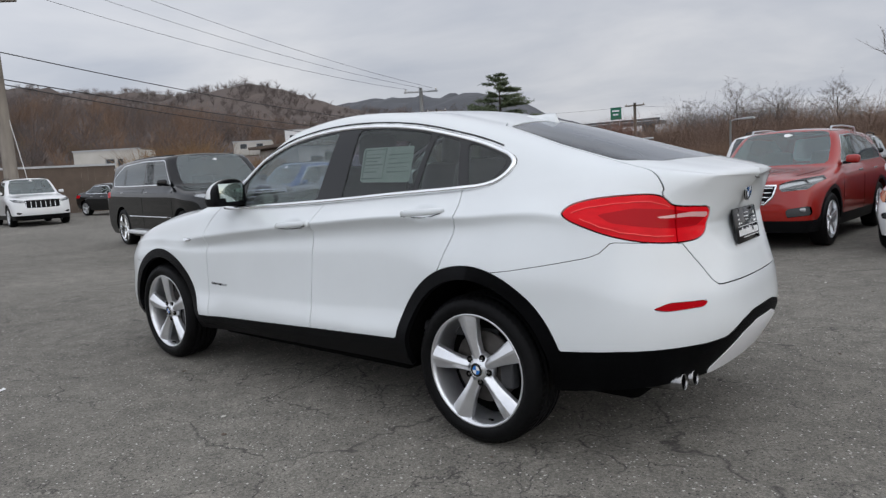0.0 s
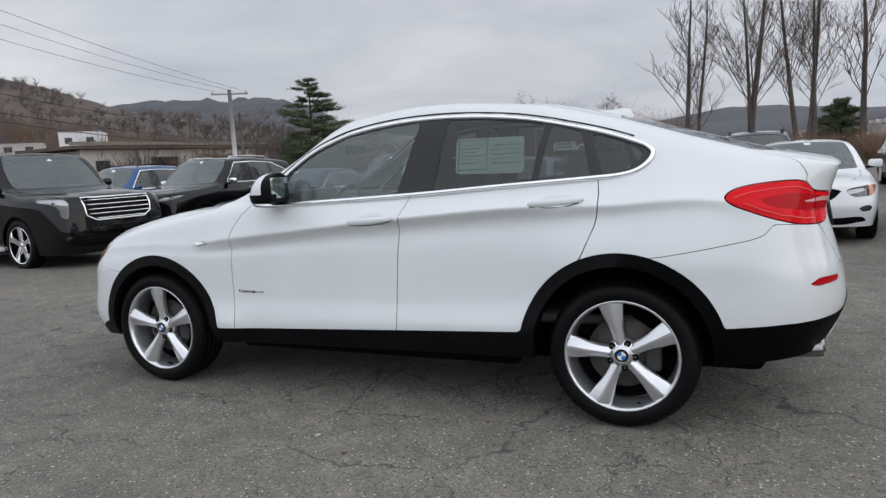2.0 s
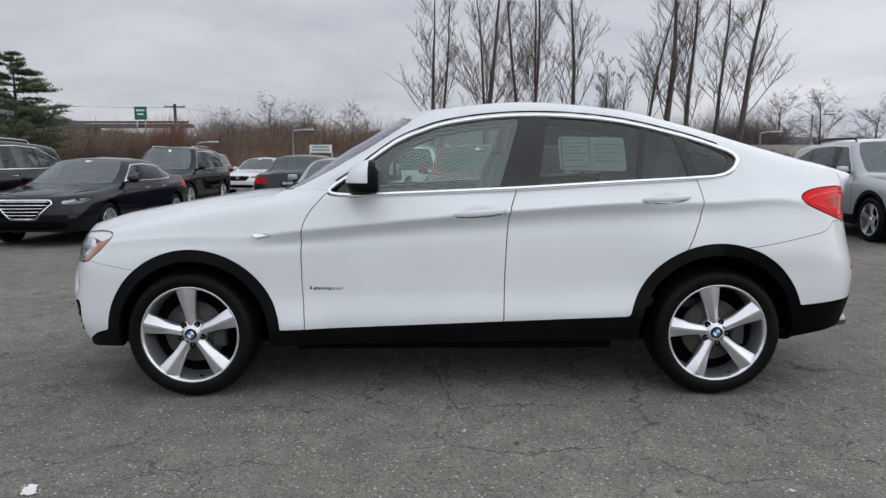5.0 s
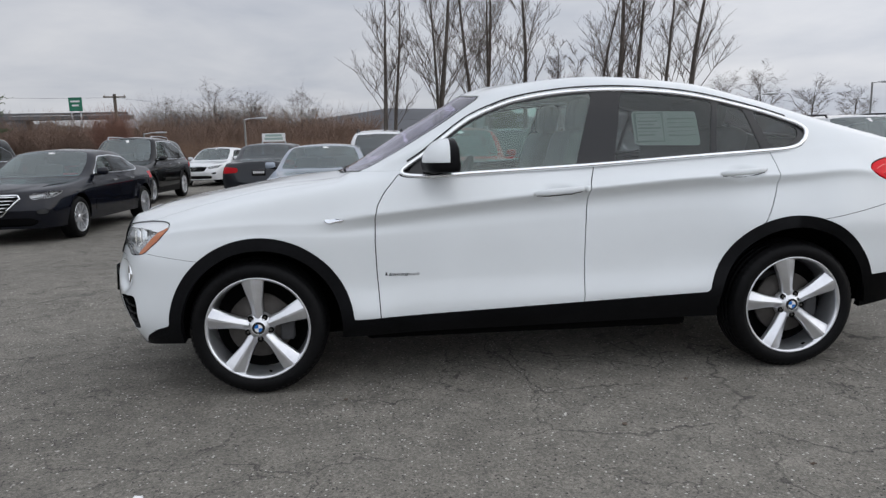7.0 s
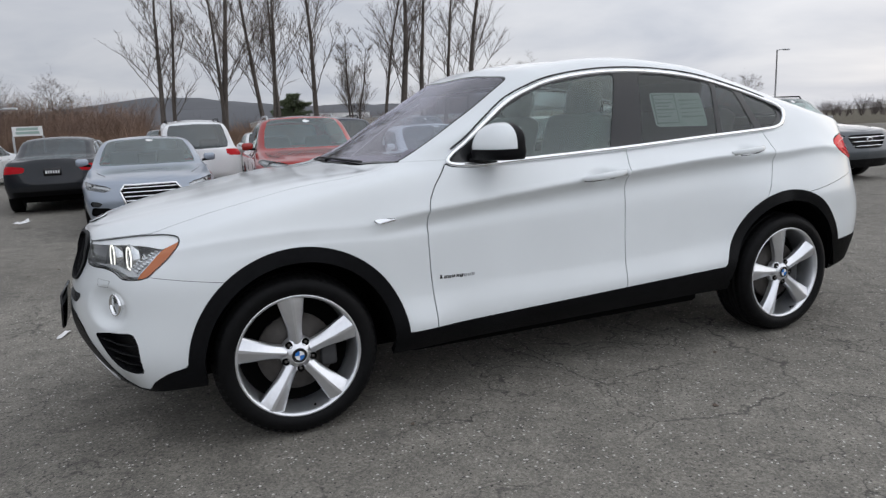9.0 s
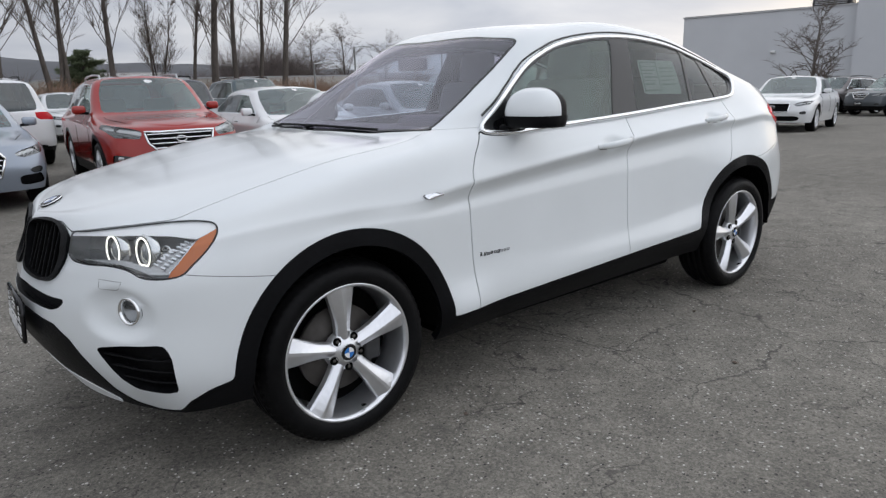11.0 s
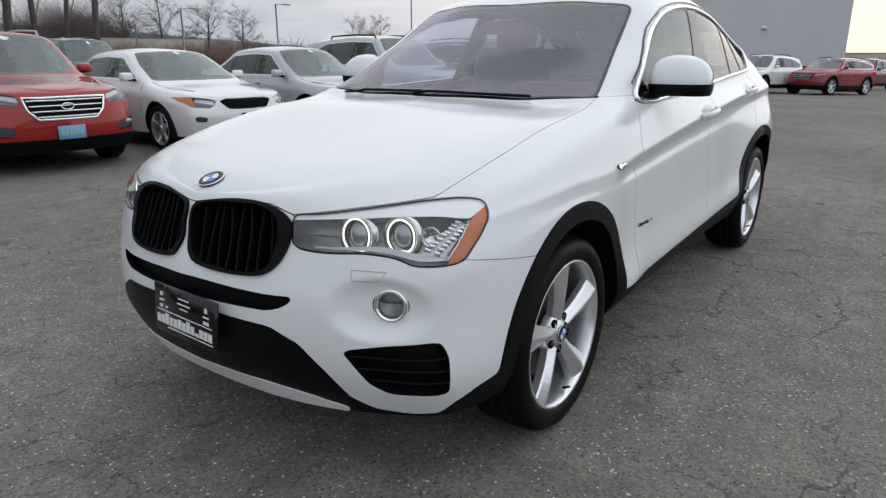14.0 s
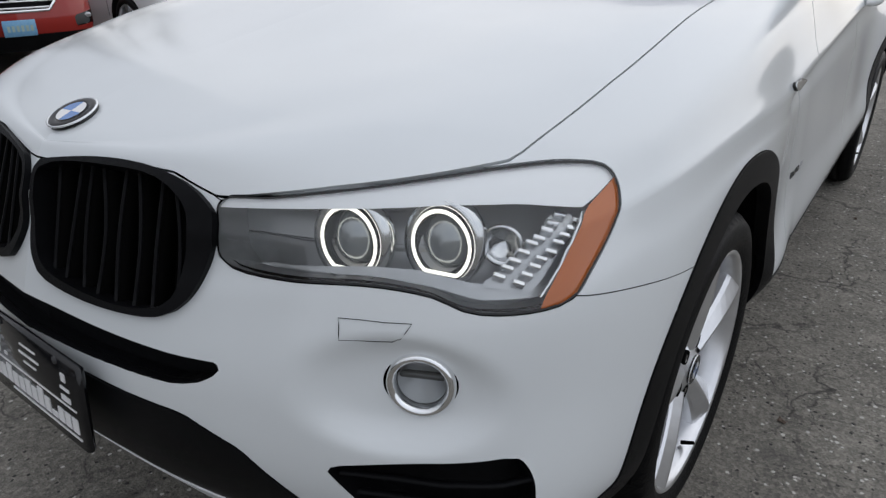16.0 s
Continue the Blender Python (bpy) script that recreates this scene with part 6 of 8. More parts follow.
    if s["kind"] == "sedan":
        bk = rounded([(r1 + 0.06, -W), (r1 + 0.06, 0.0), (r1 + 0.10, 0.56 * W), (tx - 0.03, 0.60 * W), (tx, 0.4 * W), (tx + 0.01, 0.0), (tx + 0.01, -W)], 0.05)
        cutbk = lambda q: np.where((q[:, 0] > r1 - 0.1) & (q[:, 2] > dz), sdf(np.stack([q[:, 0], -q[:, 1]], 1), bk), 1.0)
    else:
        zt = H - 0.13
        bk = rounded([(-W, zt), (0.0, zt), (0.60 * W, zt - 0.02), (0.70 * W, bz + 0.10), (0.66 * W, bz + 0.03), (0.0, bz + 0.01), (-W, bz + 0.01)], 0.05)
        cutbk = lambda q: np.where(q[:, 0] > r1, sdf(np.stack([-q[:, 1], q[:, 2]], 1), bk), 1.0)
    bk_m, mesh = clip(*mesh, cutbk(mesh[0])), clip(*mesh, -cutbk(mesh[0]))
    g = mesh_part("rear_window", *both(*bk_m), M_TINTED, top)
    g.visible_shadow = False

    def at_front(P, xlim=-L + 0.75):
        return lambda q: np.where(q[:, 0] < xlim, sdf(np.stack([-q[:, 1], q[:, 2]], 1), np.array(P) * [W, 1]), 1.0)

    def at_rear(P, xlim=L - 0.6):
        return lambda q: np.where(q[:, 0] > xlim, sdf(np.stack([-q[:, 1], q[:, 2]], 1), np.array(P) * [W, 1]), 1.0)

    # front: head lamps, grille, lower intake
    hl = s.get("lamp", [(0.52, hz - 0.20), (0.60, hz - 0.25), (0.88, hz - 0.20), (0.93, hz - 0.10), (0.80, hz - 0.12), (0.60, hz - 0.16)])
    lamp_m, mesh = clip(*mesh, at_front(hl)(mesh[0])), clip(*mesh, -at_front(hl)(mesh[0]))
    for k, m in enumerate((lamp_m, mirrored(*lamp_m))):
        base = mesh_part("headlight", *lifted(m, -0.03), M_LAMP_SILVER if s.get("bright", True) else M_LAMP_DARK, top, "clear headlight")
        mesh_part("lamp_lens", *m, M_LENS, base)
        if m[1]:
            lower = clip(*m, m[0][:, 2] - m[0][:, 2].mean() + 0.25 * (np.abs(m[0][:, 1]) - np.abs(m[0][:, 1]).mean()) * -1.0)
            mesh_part("lamp_bezel", *lifted(lower, -0.022), M_LAMP_DARK, base)
        if lamp_m[1]:
            c = lamp_m[0].mean(0) * np.array([1, 1 if k == 0 else -1, 1])
            mesh_part("projector", *moved(lathe([(0.0, -0.02), (0.03, -0.012), (0.04, 0.02)], 16), pose(c[0] - 0.0, c[1], c[2], 0, 0, -90)), M_GLOSSBLACK, base)
    if s.get("amber") and lamp_m[1]:
        corner = clip(*lamp_m, s["amber"] * W + lamp_m[0][:, 1])
        sided2(top, "turn_lens", lifted(corner, 0.002), M_AMBER)
    gr = s.get("grille", [(-0.5, hz - 0.16), (0.46, hz - 0.17), (0.50, hz - 0.22), (0.36, hz - 0.42), (-0.5, hz - 0.43)])
    grl_m, mesh = clip(*mesh, at_front(gr)(mesh[0])), clip(*mesh, -at_front(gr)(mesh[0]))
    gw = lifted(grl_m, -0.03)
    grille = mesh_part("grille", *both(*gw), M_CLAD, top, "dark front grille")
    P = np.array(gr)
    z0, z1 = P[:, 1].min(), P[:, 1].max()

    def nose_x(y, z):
        q = mesh_front
        d = np.hypot(q[:, 1] + abs(y), q[:, 2] - z)
        return q[np.argmin(d), 0]

    mesh_front = V[V[:, 0] < -L + 0.8]
    nb = s.get("bars", 3)
    bar_mat = M_CHROME if s.get("chrome_bars", True) else M_CLAD
    if s.get("upright"):
        half = max(p[0] for p in gr) * W
        for k in range(nb):
            y = -half * 0.92 + 2 * half * 0.92 * k / (nb - 1)
            zs = np.linspace(z0 + 0.02, z1 - 0.02, 5)
            mesh_part("grille_bar", *tube_mesh([(nose_x(y, z) - 0.004, y, z) for z in zs], 0.011, 6), bar_mat, grille)
    else:
        for k in range(nb):
            z = z0 + (z1 - z0) * (k + 0.7) / (nb + 0.4)
            xs = np.array([(abs(p), q) for p, q in gr])
            half = 0.94 * W * max([0.0] + [a[0] + (b[0] - a[0]) * (z - a[1]) / (b[1] - a[1]) for a, b in zip(P, np.roll(P, -1, 0)) if (a[1] - z) * (b[1] - z) < 0])
            ys = np.linspace(-half, half, 15)
            mesh_part("grille_bar", *tube_mesh([(nose_x(y, z) - 0.006, y, z) for y in ys], 0.013, 6, squash=0.8), bar_mat, grille)
    if s.get("grille_rim"):
        loop = [(p * W, z) for p, z in gr if p > 0]
        full = loop + [(-y, z) for y, z in reversed(loop)]
        pts = []
        for (y, z), (y2, z2) in zip(full, full[1:] + full[:1]):
            for t in np.linspace(0, 1, 6)[:-1]:
                pts.append((nose_x(y + (y2 - y) * t, z + (z2 - z) * t) - 0.004, y + (y2 - y) * t, z + (z2 - z) * t))
        mesh_part("grille_surround", *tube_mesh(pts, 0.016, 6, True), M_CHROME, grille, "chrome grille surround")
    low = s.get("intake", [(-0.5, 0.40), (0.62, 0.40), (0.70, 0.34), (0.60, 0.28), (-0.5, 0.28)])
    low_m, mesh = clip(*mesh, at_front(low)(mesh[0])), clip(*mesh, -at_front(low)(mesh[0]))
    if low[0][0] < 0:
        mesh_part("lower_intake", *both(*lifted(low_m, -0.03)), M_CLAD, top)
    else:
        sided2(top, "lower_intake", lifted(low_m, -0.03), M_CLAD)
    fogp = s.get("fog") or [(0.66, 0.50), (0.84, 0.53), (0.84, 0.45), (0.68, 0.44)]
    fog_m, mesh = clip(*mesh, at_front(fogp)(mesh[0])), clip(*mesh, -at_front(fogp)(mesh[0]))
    for piece in sided2(top, "fog_recess", lifted(fog_m, -0.02), M_LAMP_DARK):
        if s.get("fog"):
            c = np.array([v.co for v in piece.data.vertices]).mean(0)
            mesh_part("fog_lamp", *moved(as_arrays(soft_box((0.03, 0.15, 0.05), 0.02, 2)), pose(*c)), M_LAMP_SILVER, piece, "clear fog lamp")
    # rear: lamps
    tl = s.get("rear_lamp", [(0.55, dz - 0.16), (0.58, dz - 0.26), (0.98, dz - 0.22), (1.02, dz - 0.08), (0.80, dz - 0.10)])
    tl_m, mesh = clip(*mesh, at_rear(tl)(mesh[0])), clip(*mesh, -at_rear(tl)(mesh[0]))
    sided2(top, "tail_lamp", tl_m, M_RED_DARK)
    rb = [(-0.6, 0.44), (0.80, 0.44), (0.74, 0.30), (-0.6, 0.30)]
    rb_m, mesh = clip(*mesh, at_rear(rb)(mesh[0])), clip(*mesh, -at_rear(rb)(mesh[0]))
    mesh_part("rear_valance", *both(*rb_m), M_CLAD, top)
    # doors: shut lines as thin dark seams
    for p in (cow + 0.12, posts[0] - 0.02, posts[1] + 0.0):
        zs = np.linspace(0.40, bz, 9)
        pts = []
        for z in zs:
            q = V[(np.abs(V[:, 0] - p) < 0.12)]
            if len(q):
                pts.append((p, q[np.argmin(np.abs(q[:, 2] - z) + 0.2 * np.abs(q[:, 0] - p)), 1] - 0.0005, z))
        if len(pts) > 3 and not (abs(p - ra) < wr):
            sided2(top, "door_seam", tube_mesh(pts, 0.0028, 4), M_INNER)
    mesh_part("body", *both(*mesh), mat, top)
    # hood shut lines, flank strips, running boards
    hood_seam = [(x, -np.interp(x, [-L + 0.45, fa, cow], [0.62, 0.76, 0.78]) * W) for x in np.linspace(-L + 0.45, cow + 0.02, 14)]
    pts = []
    for x, y in hood_seam:
        q = V[V[:, 2] > hz - 0.35]
        pts.append((x, y, q[np.argmin(np.hypot(q[:, 0] - x, q[:, 1] - y)), 2] + 0.0005))
    if hood_seam:
        sided2(top, "hood_seam", tube_mesh(pts, 0.0030, 4), M_INNER)
    if s.get("side_strip"):
        z = s["side_strip"]
        pts = []
        for x in np.linspace(fa + wr + 0.12, ra - wr - 0.12, 14):
            q = V[np.abs(V[:, 0] - x) < 0.15]
            pts.append((x, q[np.argmin(np.abs(q[:, 2] - z)), 1] - 0.004, z))
        sided2(top, "side_strip", tube_mesh(pts, 0.016, 6, squash=0.8), M_CHROME)
        sided2(top, "running_board", moved(as_arrays(soft_box((ra - fa - 2 * wr - 0.15, 0.16, 0.07), 0.02, 2)), pose((fa + ra) / 2, -W + 0.02, 0.30)), M_SATIN)
    # handles
    for p in (posts[0] - 0.20, posts[1] - 0.16):
        q = V[(np.abs(V[:, 0] - p) < 0.1)]
        yy = q[np.argmin(np.abs(q[:, 2] - (bz - 0.09))), 1]
        sided2(top, "door_handle", tube_mesh([(p - 0.09, yy - 0.004, bz - 0.09), (p, yy - 0.035, bz - 0.088), (p + 0.09, yy - 0.004, bz - 0.086)], [0.008, 0.012, 0.008], 6), M_CHROME if s.get("chrome", True) else mat)
    # mirrors
    mm = moved(as_arrays(soft_box((0.11, 0.18, 0.12), 0.040)), pose(cow + 0.38, -W - 0.02, bz + 0.02))
    for m in sided2(top, "wing_mirror", mm, M_CHROME if s.get("chrome_mirror") else mat):
        pass
    sided2(top, "mirror_arm", tube_mesh([(cow + 0.34, -W + 0.10, bz + 0.03), (cow + 0.36, -W - 0.02, bz + 0.04)], 0.022, 6), M_CLAD)
    # wheels
    for x in (fa, ra):
        for sd in (-1, 1):
            hold = new("wheel")
            hold.parent = top
            hold.matrix_basis = pose(x, sd * (W - 0.145), wr, 0, 0, 0 if sd < 0 else 180)
            for nm, me in plain_wheel(wr, 0.225, s.get("rim", wr * 0.70), s.get("spokes", 5), s.get("rim_mat", M_RIM)):
                o = new(nm, me)
                o.parent = hold
    mesh_part("underbody", *moved(as_arrays(soft_box((2 * L - 0.5, 2 * W - 0.62, 0.30), 0.05, 1)), pose(0, 0, 0.22)), M_INNER, top)
    mesh_part("cabin_tub", *moved(as_arrays(soft_box((2.1, 2 * W - 0.26, bz - 0.45), 0.05, 1)), pose((cow + tx) / 2 + 0.1, 0, 0.40)), M_DASH, top)
    for y in (-0.37, 0.37):
        mesh_part("front_seat", *moved(as_arrays(soft_box((0.16, 0.46, 0.50), 0.06, 2)), pose((r0 + r1) / 2 - 0.12, y, bz - 0.28, 0, 14, 0)), M_DASH, top)
    mesh_part("dashboard", *moved(as_arrays(soft_box((0.5, 2 * W - 0.40, 0.12), 0.04, 1)), pose(cow + 0.28, 0, hz - 0.04)), M_DASH, top)
    # plate, badge, roof rails
    if s.get("plate"):
        end, pm, pz = s["plate"]
        x = (nose_x(0.0, pz) - 0.014) if end < 0 else L - 0.015
        pl = part("number_plate", soft_box((0.30, 0.012, 0.15), 0.004, 1), pm, top, "number plate with illegible marks")
        pl.matrix_basis = pose(x, 0, pz - 0.075, 0, 0, -90 if end < 0 else 90)
        ink = M_PAPER_INK if pm is not M_GLOSSBLACK else M_PLATE_WHITE
        for k in range(6):
            mesh_part("plate_mark", *box_mesh((-0.115 + 0.042 * k, -0.0075, 0.045), (-0.09 + 0.042 * k, -0.0055, 0.10)), ink, pl, smooth=False)
    if s.get("badge", True):
        zb = s.get("badge_z", (z0 + z1) / 2 + 0.03)
        V2, F2 = tube_mesh([(nose_x(0, zb) - 0.02, 0.065 * math.cos(t), zb + 0.035 * math.sin(t)) for t in np.linspace(0, 2 * math.pi, 25)[:-1]], 0.009, 6, True)
        mesh_part("badge", V2, F2, M_CHROME, top, "oval chrome badge")
    if s["kind"] == "suv":
        pts = [(x, -0.60 * W, np.interp(x, [r0, (r0 + r1) / 2, r1], [H - 0.045, H - 0.02, H - 0.05]) + 0.03) for x in np.linspace(r0 + 0.15, r1 - 0.05, 9)]
        if s["H"] > 1.8:
            pts = [(x, y, z - 0.035) for x, y, z in pts]
        pts = [(pts[0][0] - 0.05, pts[0][1], pts[0][2] - 0.06)] + pts + [(pts[-1][0] + 0.05, pts[-1][1], pts[-1][2] - 0.06)]
        sided2(top, "roof_rail", tube_mesh(pts, 0.016, 6), s.get("rail_mat", M_CLAD))
    sticker = clip(*scr_m, np.hypot(scr_m[0][:, 0] - (r0 - 0.16), (scr_m[0][:, 1] + 0.05 * W) * 0.45) - 0.035)
    if sticker[1]:
        mesh_part("windscreen_sticker", *lifted(sticker, 0.002), M_PLATE_WHITE, top)
    return top


def sided2(top, name, mesh, mat):
    if not mesh[1]:
        return []
    return [mesh_part(name, *mesh, mat, top), mesh_part(name, *mirrored(*mesh), mat, top)]


SUV = dict(kind="suv", L=4.48, W=1.85, H=1.66, wb=2.67, hood=1.02, belt=1.06, cowl=-0.95, roof0=-0.30, roof1=1.15, tail=2.10, deck=1.08, wheel=0.36, spokes=5, clad=True)
SEDAN = dict(kind="sedan", L=4.62, W=1.80, H=1.44, wb=2.70, hood=0.88, belt=0.93, cowl=-0.98, roof0=-0.22, roof1=0.95, tail=1.72, deck=1.02, wheel=0.325, spokes=5, nose=0.12)
M_PLATE_BLUE = noisy(base_mat("plate_blue", (0.16, 0.36, 0.55), 0.5), 40, (0.13, 0.32, 0.52), (0.2, 0.4, 0.58))
RED_MET = (0.30, 0.015, 0.010)
BLACK_MET = (0.0035, 0.0038, 0.0045)
GREY_MET = (0.075, 0.085, 0.095)
SILVER = (0.42, 0.44, 0.46)
M_BLACKPAINT = paint("black_paint", BLACK_MET, 0.0, 0.12)
M_GREYPAINT = paint("grey_paint", GREY_MET, 0.3, 0.3)
M_SILVERPAINT = paint("silver_paint", SILVER, 0.35, 0.3)
M_WHITEPAINT2 = paint("plain_white_paint", (0.74, 0.75, 0.76), 0.0, 0.3)


def row_pose(x, y_front, L, rz=90.0):
    """A car whose nose is at (x, y_front)."""
    a = radians(rz)
    return pose(x + math.cos(a) * L / 2, y_front + math.sin(a) * L / 2, 0, 0, 0, rz)


# first row, noses towards the white SUV
parked_car("crossover", "metallic red crossover with a chrome-barred grille", row_pose(0.43, 6.22, 4.48, 86), dict(SUV, H=1.63, fog=[(0.60, 0.55), (0.88, 0.59), (0.90, 0.47), (0.62, 0.44)], bars=4, grille_rim=True, grille=[(-0.5, 0.87), (0.48, 0.86), (0.44, 0.72), (0.34, 0.62), (-0.5, 0.61)], intake=[(-0.5, 0.36), (0.66, 0.36), (0.72, 0.30), (-0.5, 0.26)], plate=(-1, M_PLATE_BLUE, 0.47), badge_z=0.76,
           lamp=[(0.50, 0.872), (0.53, 0.775), (0.84, 0.800), (0.985, 0.958), (0.86, 0.955), (0.62, 0.912)], rail_mat=M_SILVERPAINT), RED_MET, 0.10)
parked_car("sedan", "white sedan with a black grille and dealer plate", row_pose(2.78, 5.98, 4.55, 86), dict(SEDAN, cowl=-1.04, amber=0.80, L=4.55, H=1.41, bars=4, chrome_bars=False, grille=[(-0.5, 0.74), (0.40, 0.74), (0.46, 0.71), (0.34, 0.60), (-0.5, 0.59)], plate=(-1, M_GLOSSBLACK, 0.47), badge=False, intake=[(-0.5, 0.36), (0.40, 0.36), (0.70, 0.38), (0.80, 0.32), (0.5, 0.27), (-0.5, 0.26)],
           lamp=[(0.50, 0.72), (0.58, 0.62), (0.84, 0.64), (0.95, 0.76), (0.80, 0.77), (0.62, 0.75)]), M_WHITEPAINT2)
parked_car("sedan", "small silver-grey sedan parked in the row", row_pose(5.15, 5.60, 4.37, 86), dict(SEDAN, L=4.37, W=1.72, H=1.45, wb=2.57, bars=2, plate=(-1, M_GLOSSBLACK, 0.44), grille=[(-0.5, 0.72), (0.34, 0.71), (0.40, 0.68), (0.28, 0.62), (-0.5, 0.62)], intake=[(-0.5, 0.50), (0.52, 0.49), (0.62, 0.34), (-0.5, 0.30)]), M_SILVERPAINT)
parked_car("crossover", "silver-grey crossover with a dark grille", row_pose(7.60, 5.25, 4.77, 86), dict(SUV, L=4.77, W=1.89, H=1.68, wb=2.77, bars=5, chrome_bars=False, plate=(-1, M_GLOSSBLACK, 0.45)), M_SILVERPAINT)
parked_car("crossover", "dark grey crossover at the end of the row", row_pose(10.3, 4.75, 4.60, 86), dict(SUV, L=4.60, H=1.64, bars=3), M_GREYPAINT)
parked_car("sedan", "silver-blue sedan with a wide dark grille", row_pose(-1.92, 6.55, 4.75, 90), dict(SEDAN, L=4.75, W=1.85, H=1.39, wb=2.82, bars=5, grille_rim=True, badge=False, grille=[(-0.5, 0.72), (0.36, 0.72), (0.42, 0.64), (0.34, 0.42), (-0.5, 0.41)], intake=[(0.55, 0.42), (0.82, 0.44), (0.86, 0.32), (0.55, 0.30)]), (0.30, 0.34, 0.40), 0.35)
parked_car("sedan", "dark navy sedan with a chrome mesh grille", row_pose(-6.47, 5.86, 4.69, 90), dict(SEDAN, L=4.69, W=1.85, H=1.40, wb=2.83, bars=6, grille_rim=True, badge=False, grille=[(-0.5, 0.74), (0.42, 0.73), (0.46, 0.68), (0.20, 0.44), (-0.5, 0.42)], spokes=10, lamp=[(0.56, 0.74), (0.62, 0.66), (0.86, 0.68), (0.94, 0.76), (0.80, 0.77)]), (0.004, 0.005, 0.010), 0.0)
parked_car("off_road_suv", "black SUV with chrome window trim and mirrors", row_pose(-9.15, 6.05, 4.82, 90), dict(SUV, dark=True, box=0.05, L=4.82, W=1.94, H=1.76, wb=2.92, hood=1.12, belt=1.14, deck=1.16, bars=7, upright=True, chrome_mirror=True, grille=[(-0.5, 0.98), (0.50, 0.97), (0.50, 0.84), (-0.5, 0.83)], badge=False, rail_mat=M_CHROME), M_BLACKPAINT)
parked_car("crossover", "metallic blue crossover parked in the row", row_pose(-12.4, 6.6, 4.6, 90), dict(SUV, L=4.6, H=1.70, bars=3), (0.012, 0.07, 0.21), 0.3)
parked_car("large_suv", "long black SUV with a tall chrome grille", pose(-9.85, 4.22, 0, 0, 0, 173), dict(SUV, box=0.09, L=5.70, W=2.04, H=1.89, wb=3.30, hood=1.20, belt=1.24, deck=1.26, cowl=-1.35, roof0=-0.75, roof1=1.75, tail=2.74, wheel=0.40, rim=0.29, bars=5, grille_rim=True, clad=False, badge=False, grille=[(-0.5, 1.10), (0.56, 1.09), (0.54, 0.82), (0.40, 0.74), (-0.5, 0.72)],
           dark=True, lamp=[(0.72, 1.11), (0.76, 0.80), (0.84, 0.77), (0.87, 1.00), (0.97, 1.08), (0.92, 1.13)], intake=[(-0.5, 0.52), (0.72, 0.52), (0.86, 0.44), (0.6, 0.36), (-0.5, 0.36)], rim_mat=M_CHROME, rail_mat=M_CLAD, side_strip=0.66), M_BLACKPAINT)
parked_car("large_crossover", "white three-row crossover with an upright grille", pose(-25.4, 6.1, 0, 0, 0, 172), dict(SUV, L=4.98, W=1.97, H=1.75, wb=2.90, hood=1.08, belt=1.12, deck=1.12, bars=8, upright=True, badge=False, grille=[(-0.5, 0.94), (0.58, 0.93), (0.54, 0.66), (-0.5, 0.64)]), M_WHITEPAINT2)
parked_car("sedan", "black sedan parked beside a white crossover", pose(-27.5, 10.5, 0, 0, 0, 190), dict(SEDAN), M_BLACKPAINT)
parked_car("crossover", "white crossover parked far off", pose(-25.0, 12.0, 0, 0, 0, 200), dict(SUV), M_WHITEPAINT2)
# second row, tails towards the white SUV
parked_car("sedan", "dark grey sedan seen from its tail", pose(-3.62, 13.6, 0, 0, 0, -90), dict(SEDAN, L=4.85, W=1.86, H=1.47, wb=2.80, plate=(1, M_GLOSSBLACK, 0.80), rear_lamp=[(0.48, 0.90), (0.50, 0.80), (0.98, 0.78), (1.02, 0.92), (0.80, 0.93)]), (0.022, 0.024, 0.028), 0.2)
parked_car("crossover", "white crossover seen from its tail", pose(-0.9, 14.2, 0, 0, 0, -90), dict(SUV, L=4.65, H=1.74, rear_lamp=[(0.62, 1.06), (0.62, 0.92), (0.99, 0.90), (1.02, 1.04)]), M_WHITEPAINT2)
parked_car("crossover", "dark blue crossover seen from its tail", pose(2.45, 14.0, 0, 0, 0, -92), dict(SUV, L=4.6, H=1.70, rear_lamp=[(0.0, 1.0), (0.62, 1.02), (0.99, 1.04), (1.0, 0.90), (0.6, 0.92), (0.0, 0.95)]), (0.014, 0.016, 0.03), 0.2)
parked_car("crossover", "dark teal crossover facing the lane", pose(6.9, 18.6, 0, 0, 0, 88), dict(SUV, L=4.8, H=1.74, bars=4, grille_rim=True), (0.05, 0.075, 0.085), 0.3)
parked_car("crossover", "black crossover facing the lane", pose(-7.6, 14.8, 0, 0, 0, 90), dict(SUV, L=4.8, H=1.72, bars=3, rail_mat=M_CHROME), M_BLACKPAINT)
parked_car("crossover", "black crossover further down the row", pose(-10.4, 24.5, 0, 0, 0, 92), dict(SUV, L=4.7, H=1.70, bars=3), M_BLACKPAINT)
parked_car("sedan", "white sedan facing the lane", pose(-7.4, 23.4, 0, 0, 0, 80), dict(SEDAN, bars=4, chrome_bars=False, grille=[(-0.5, 0.74), (0.52, 0.72), (0.40, 0.56), (-0.5, 0.54)]), M_WHITEPAINT2)
parked_car("sedan", "grey sedan down the far row", pose(-4.2, 25.4, 0, 0, 0, 88), dict(SEDAN), M_GREYPAINT)
parked_car("crossover", "grey crossover down the far row", pose(-1.2, 22.0, 0, 0, 0, 90), dict(SUV), M_GREYPAINT)
parked_car("crossover", "black crossover behind the red one", pose(-0.6, 19.6, 0, 0, 0, 90), dict(SUV), M_BLACKPAINT)
parked_car("sedan", "white sedan in the far row", pose(2.0, 21.5, 0, 0, 0, 90), dict(SEDAN), M_WHITEPAINT2)
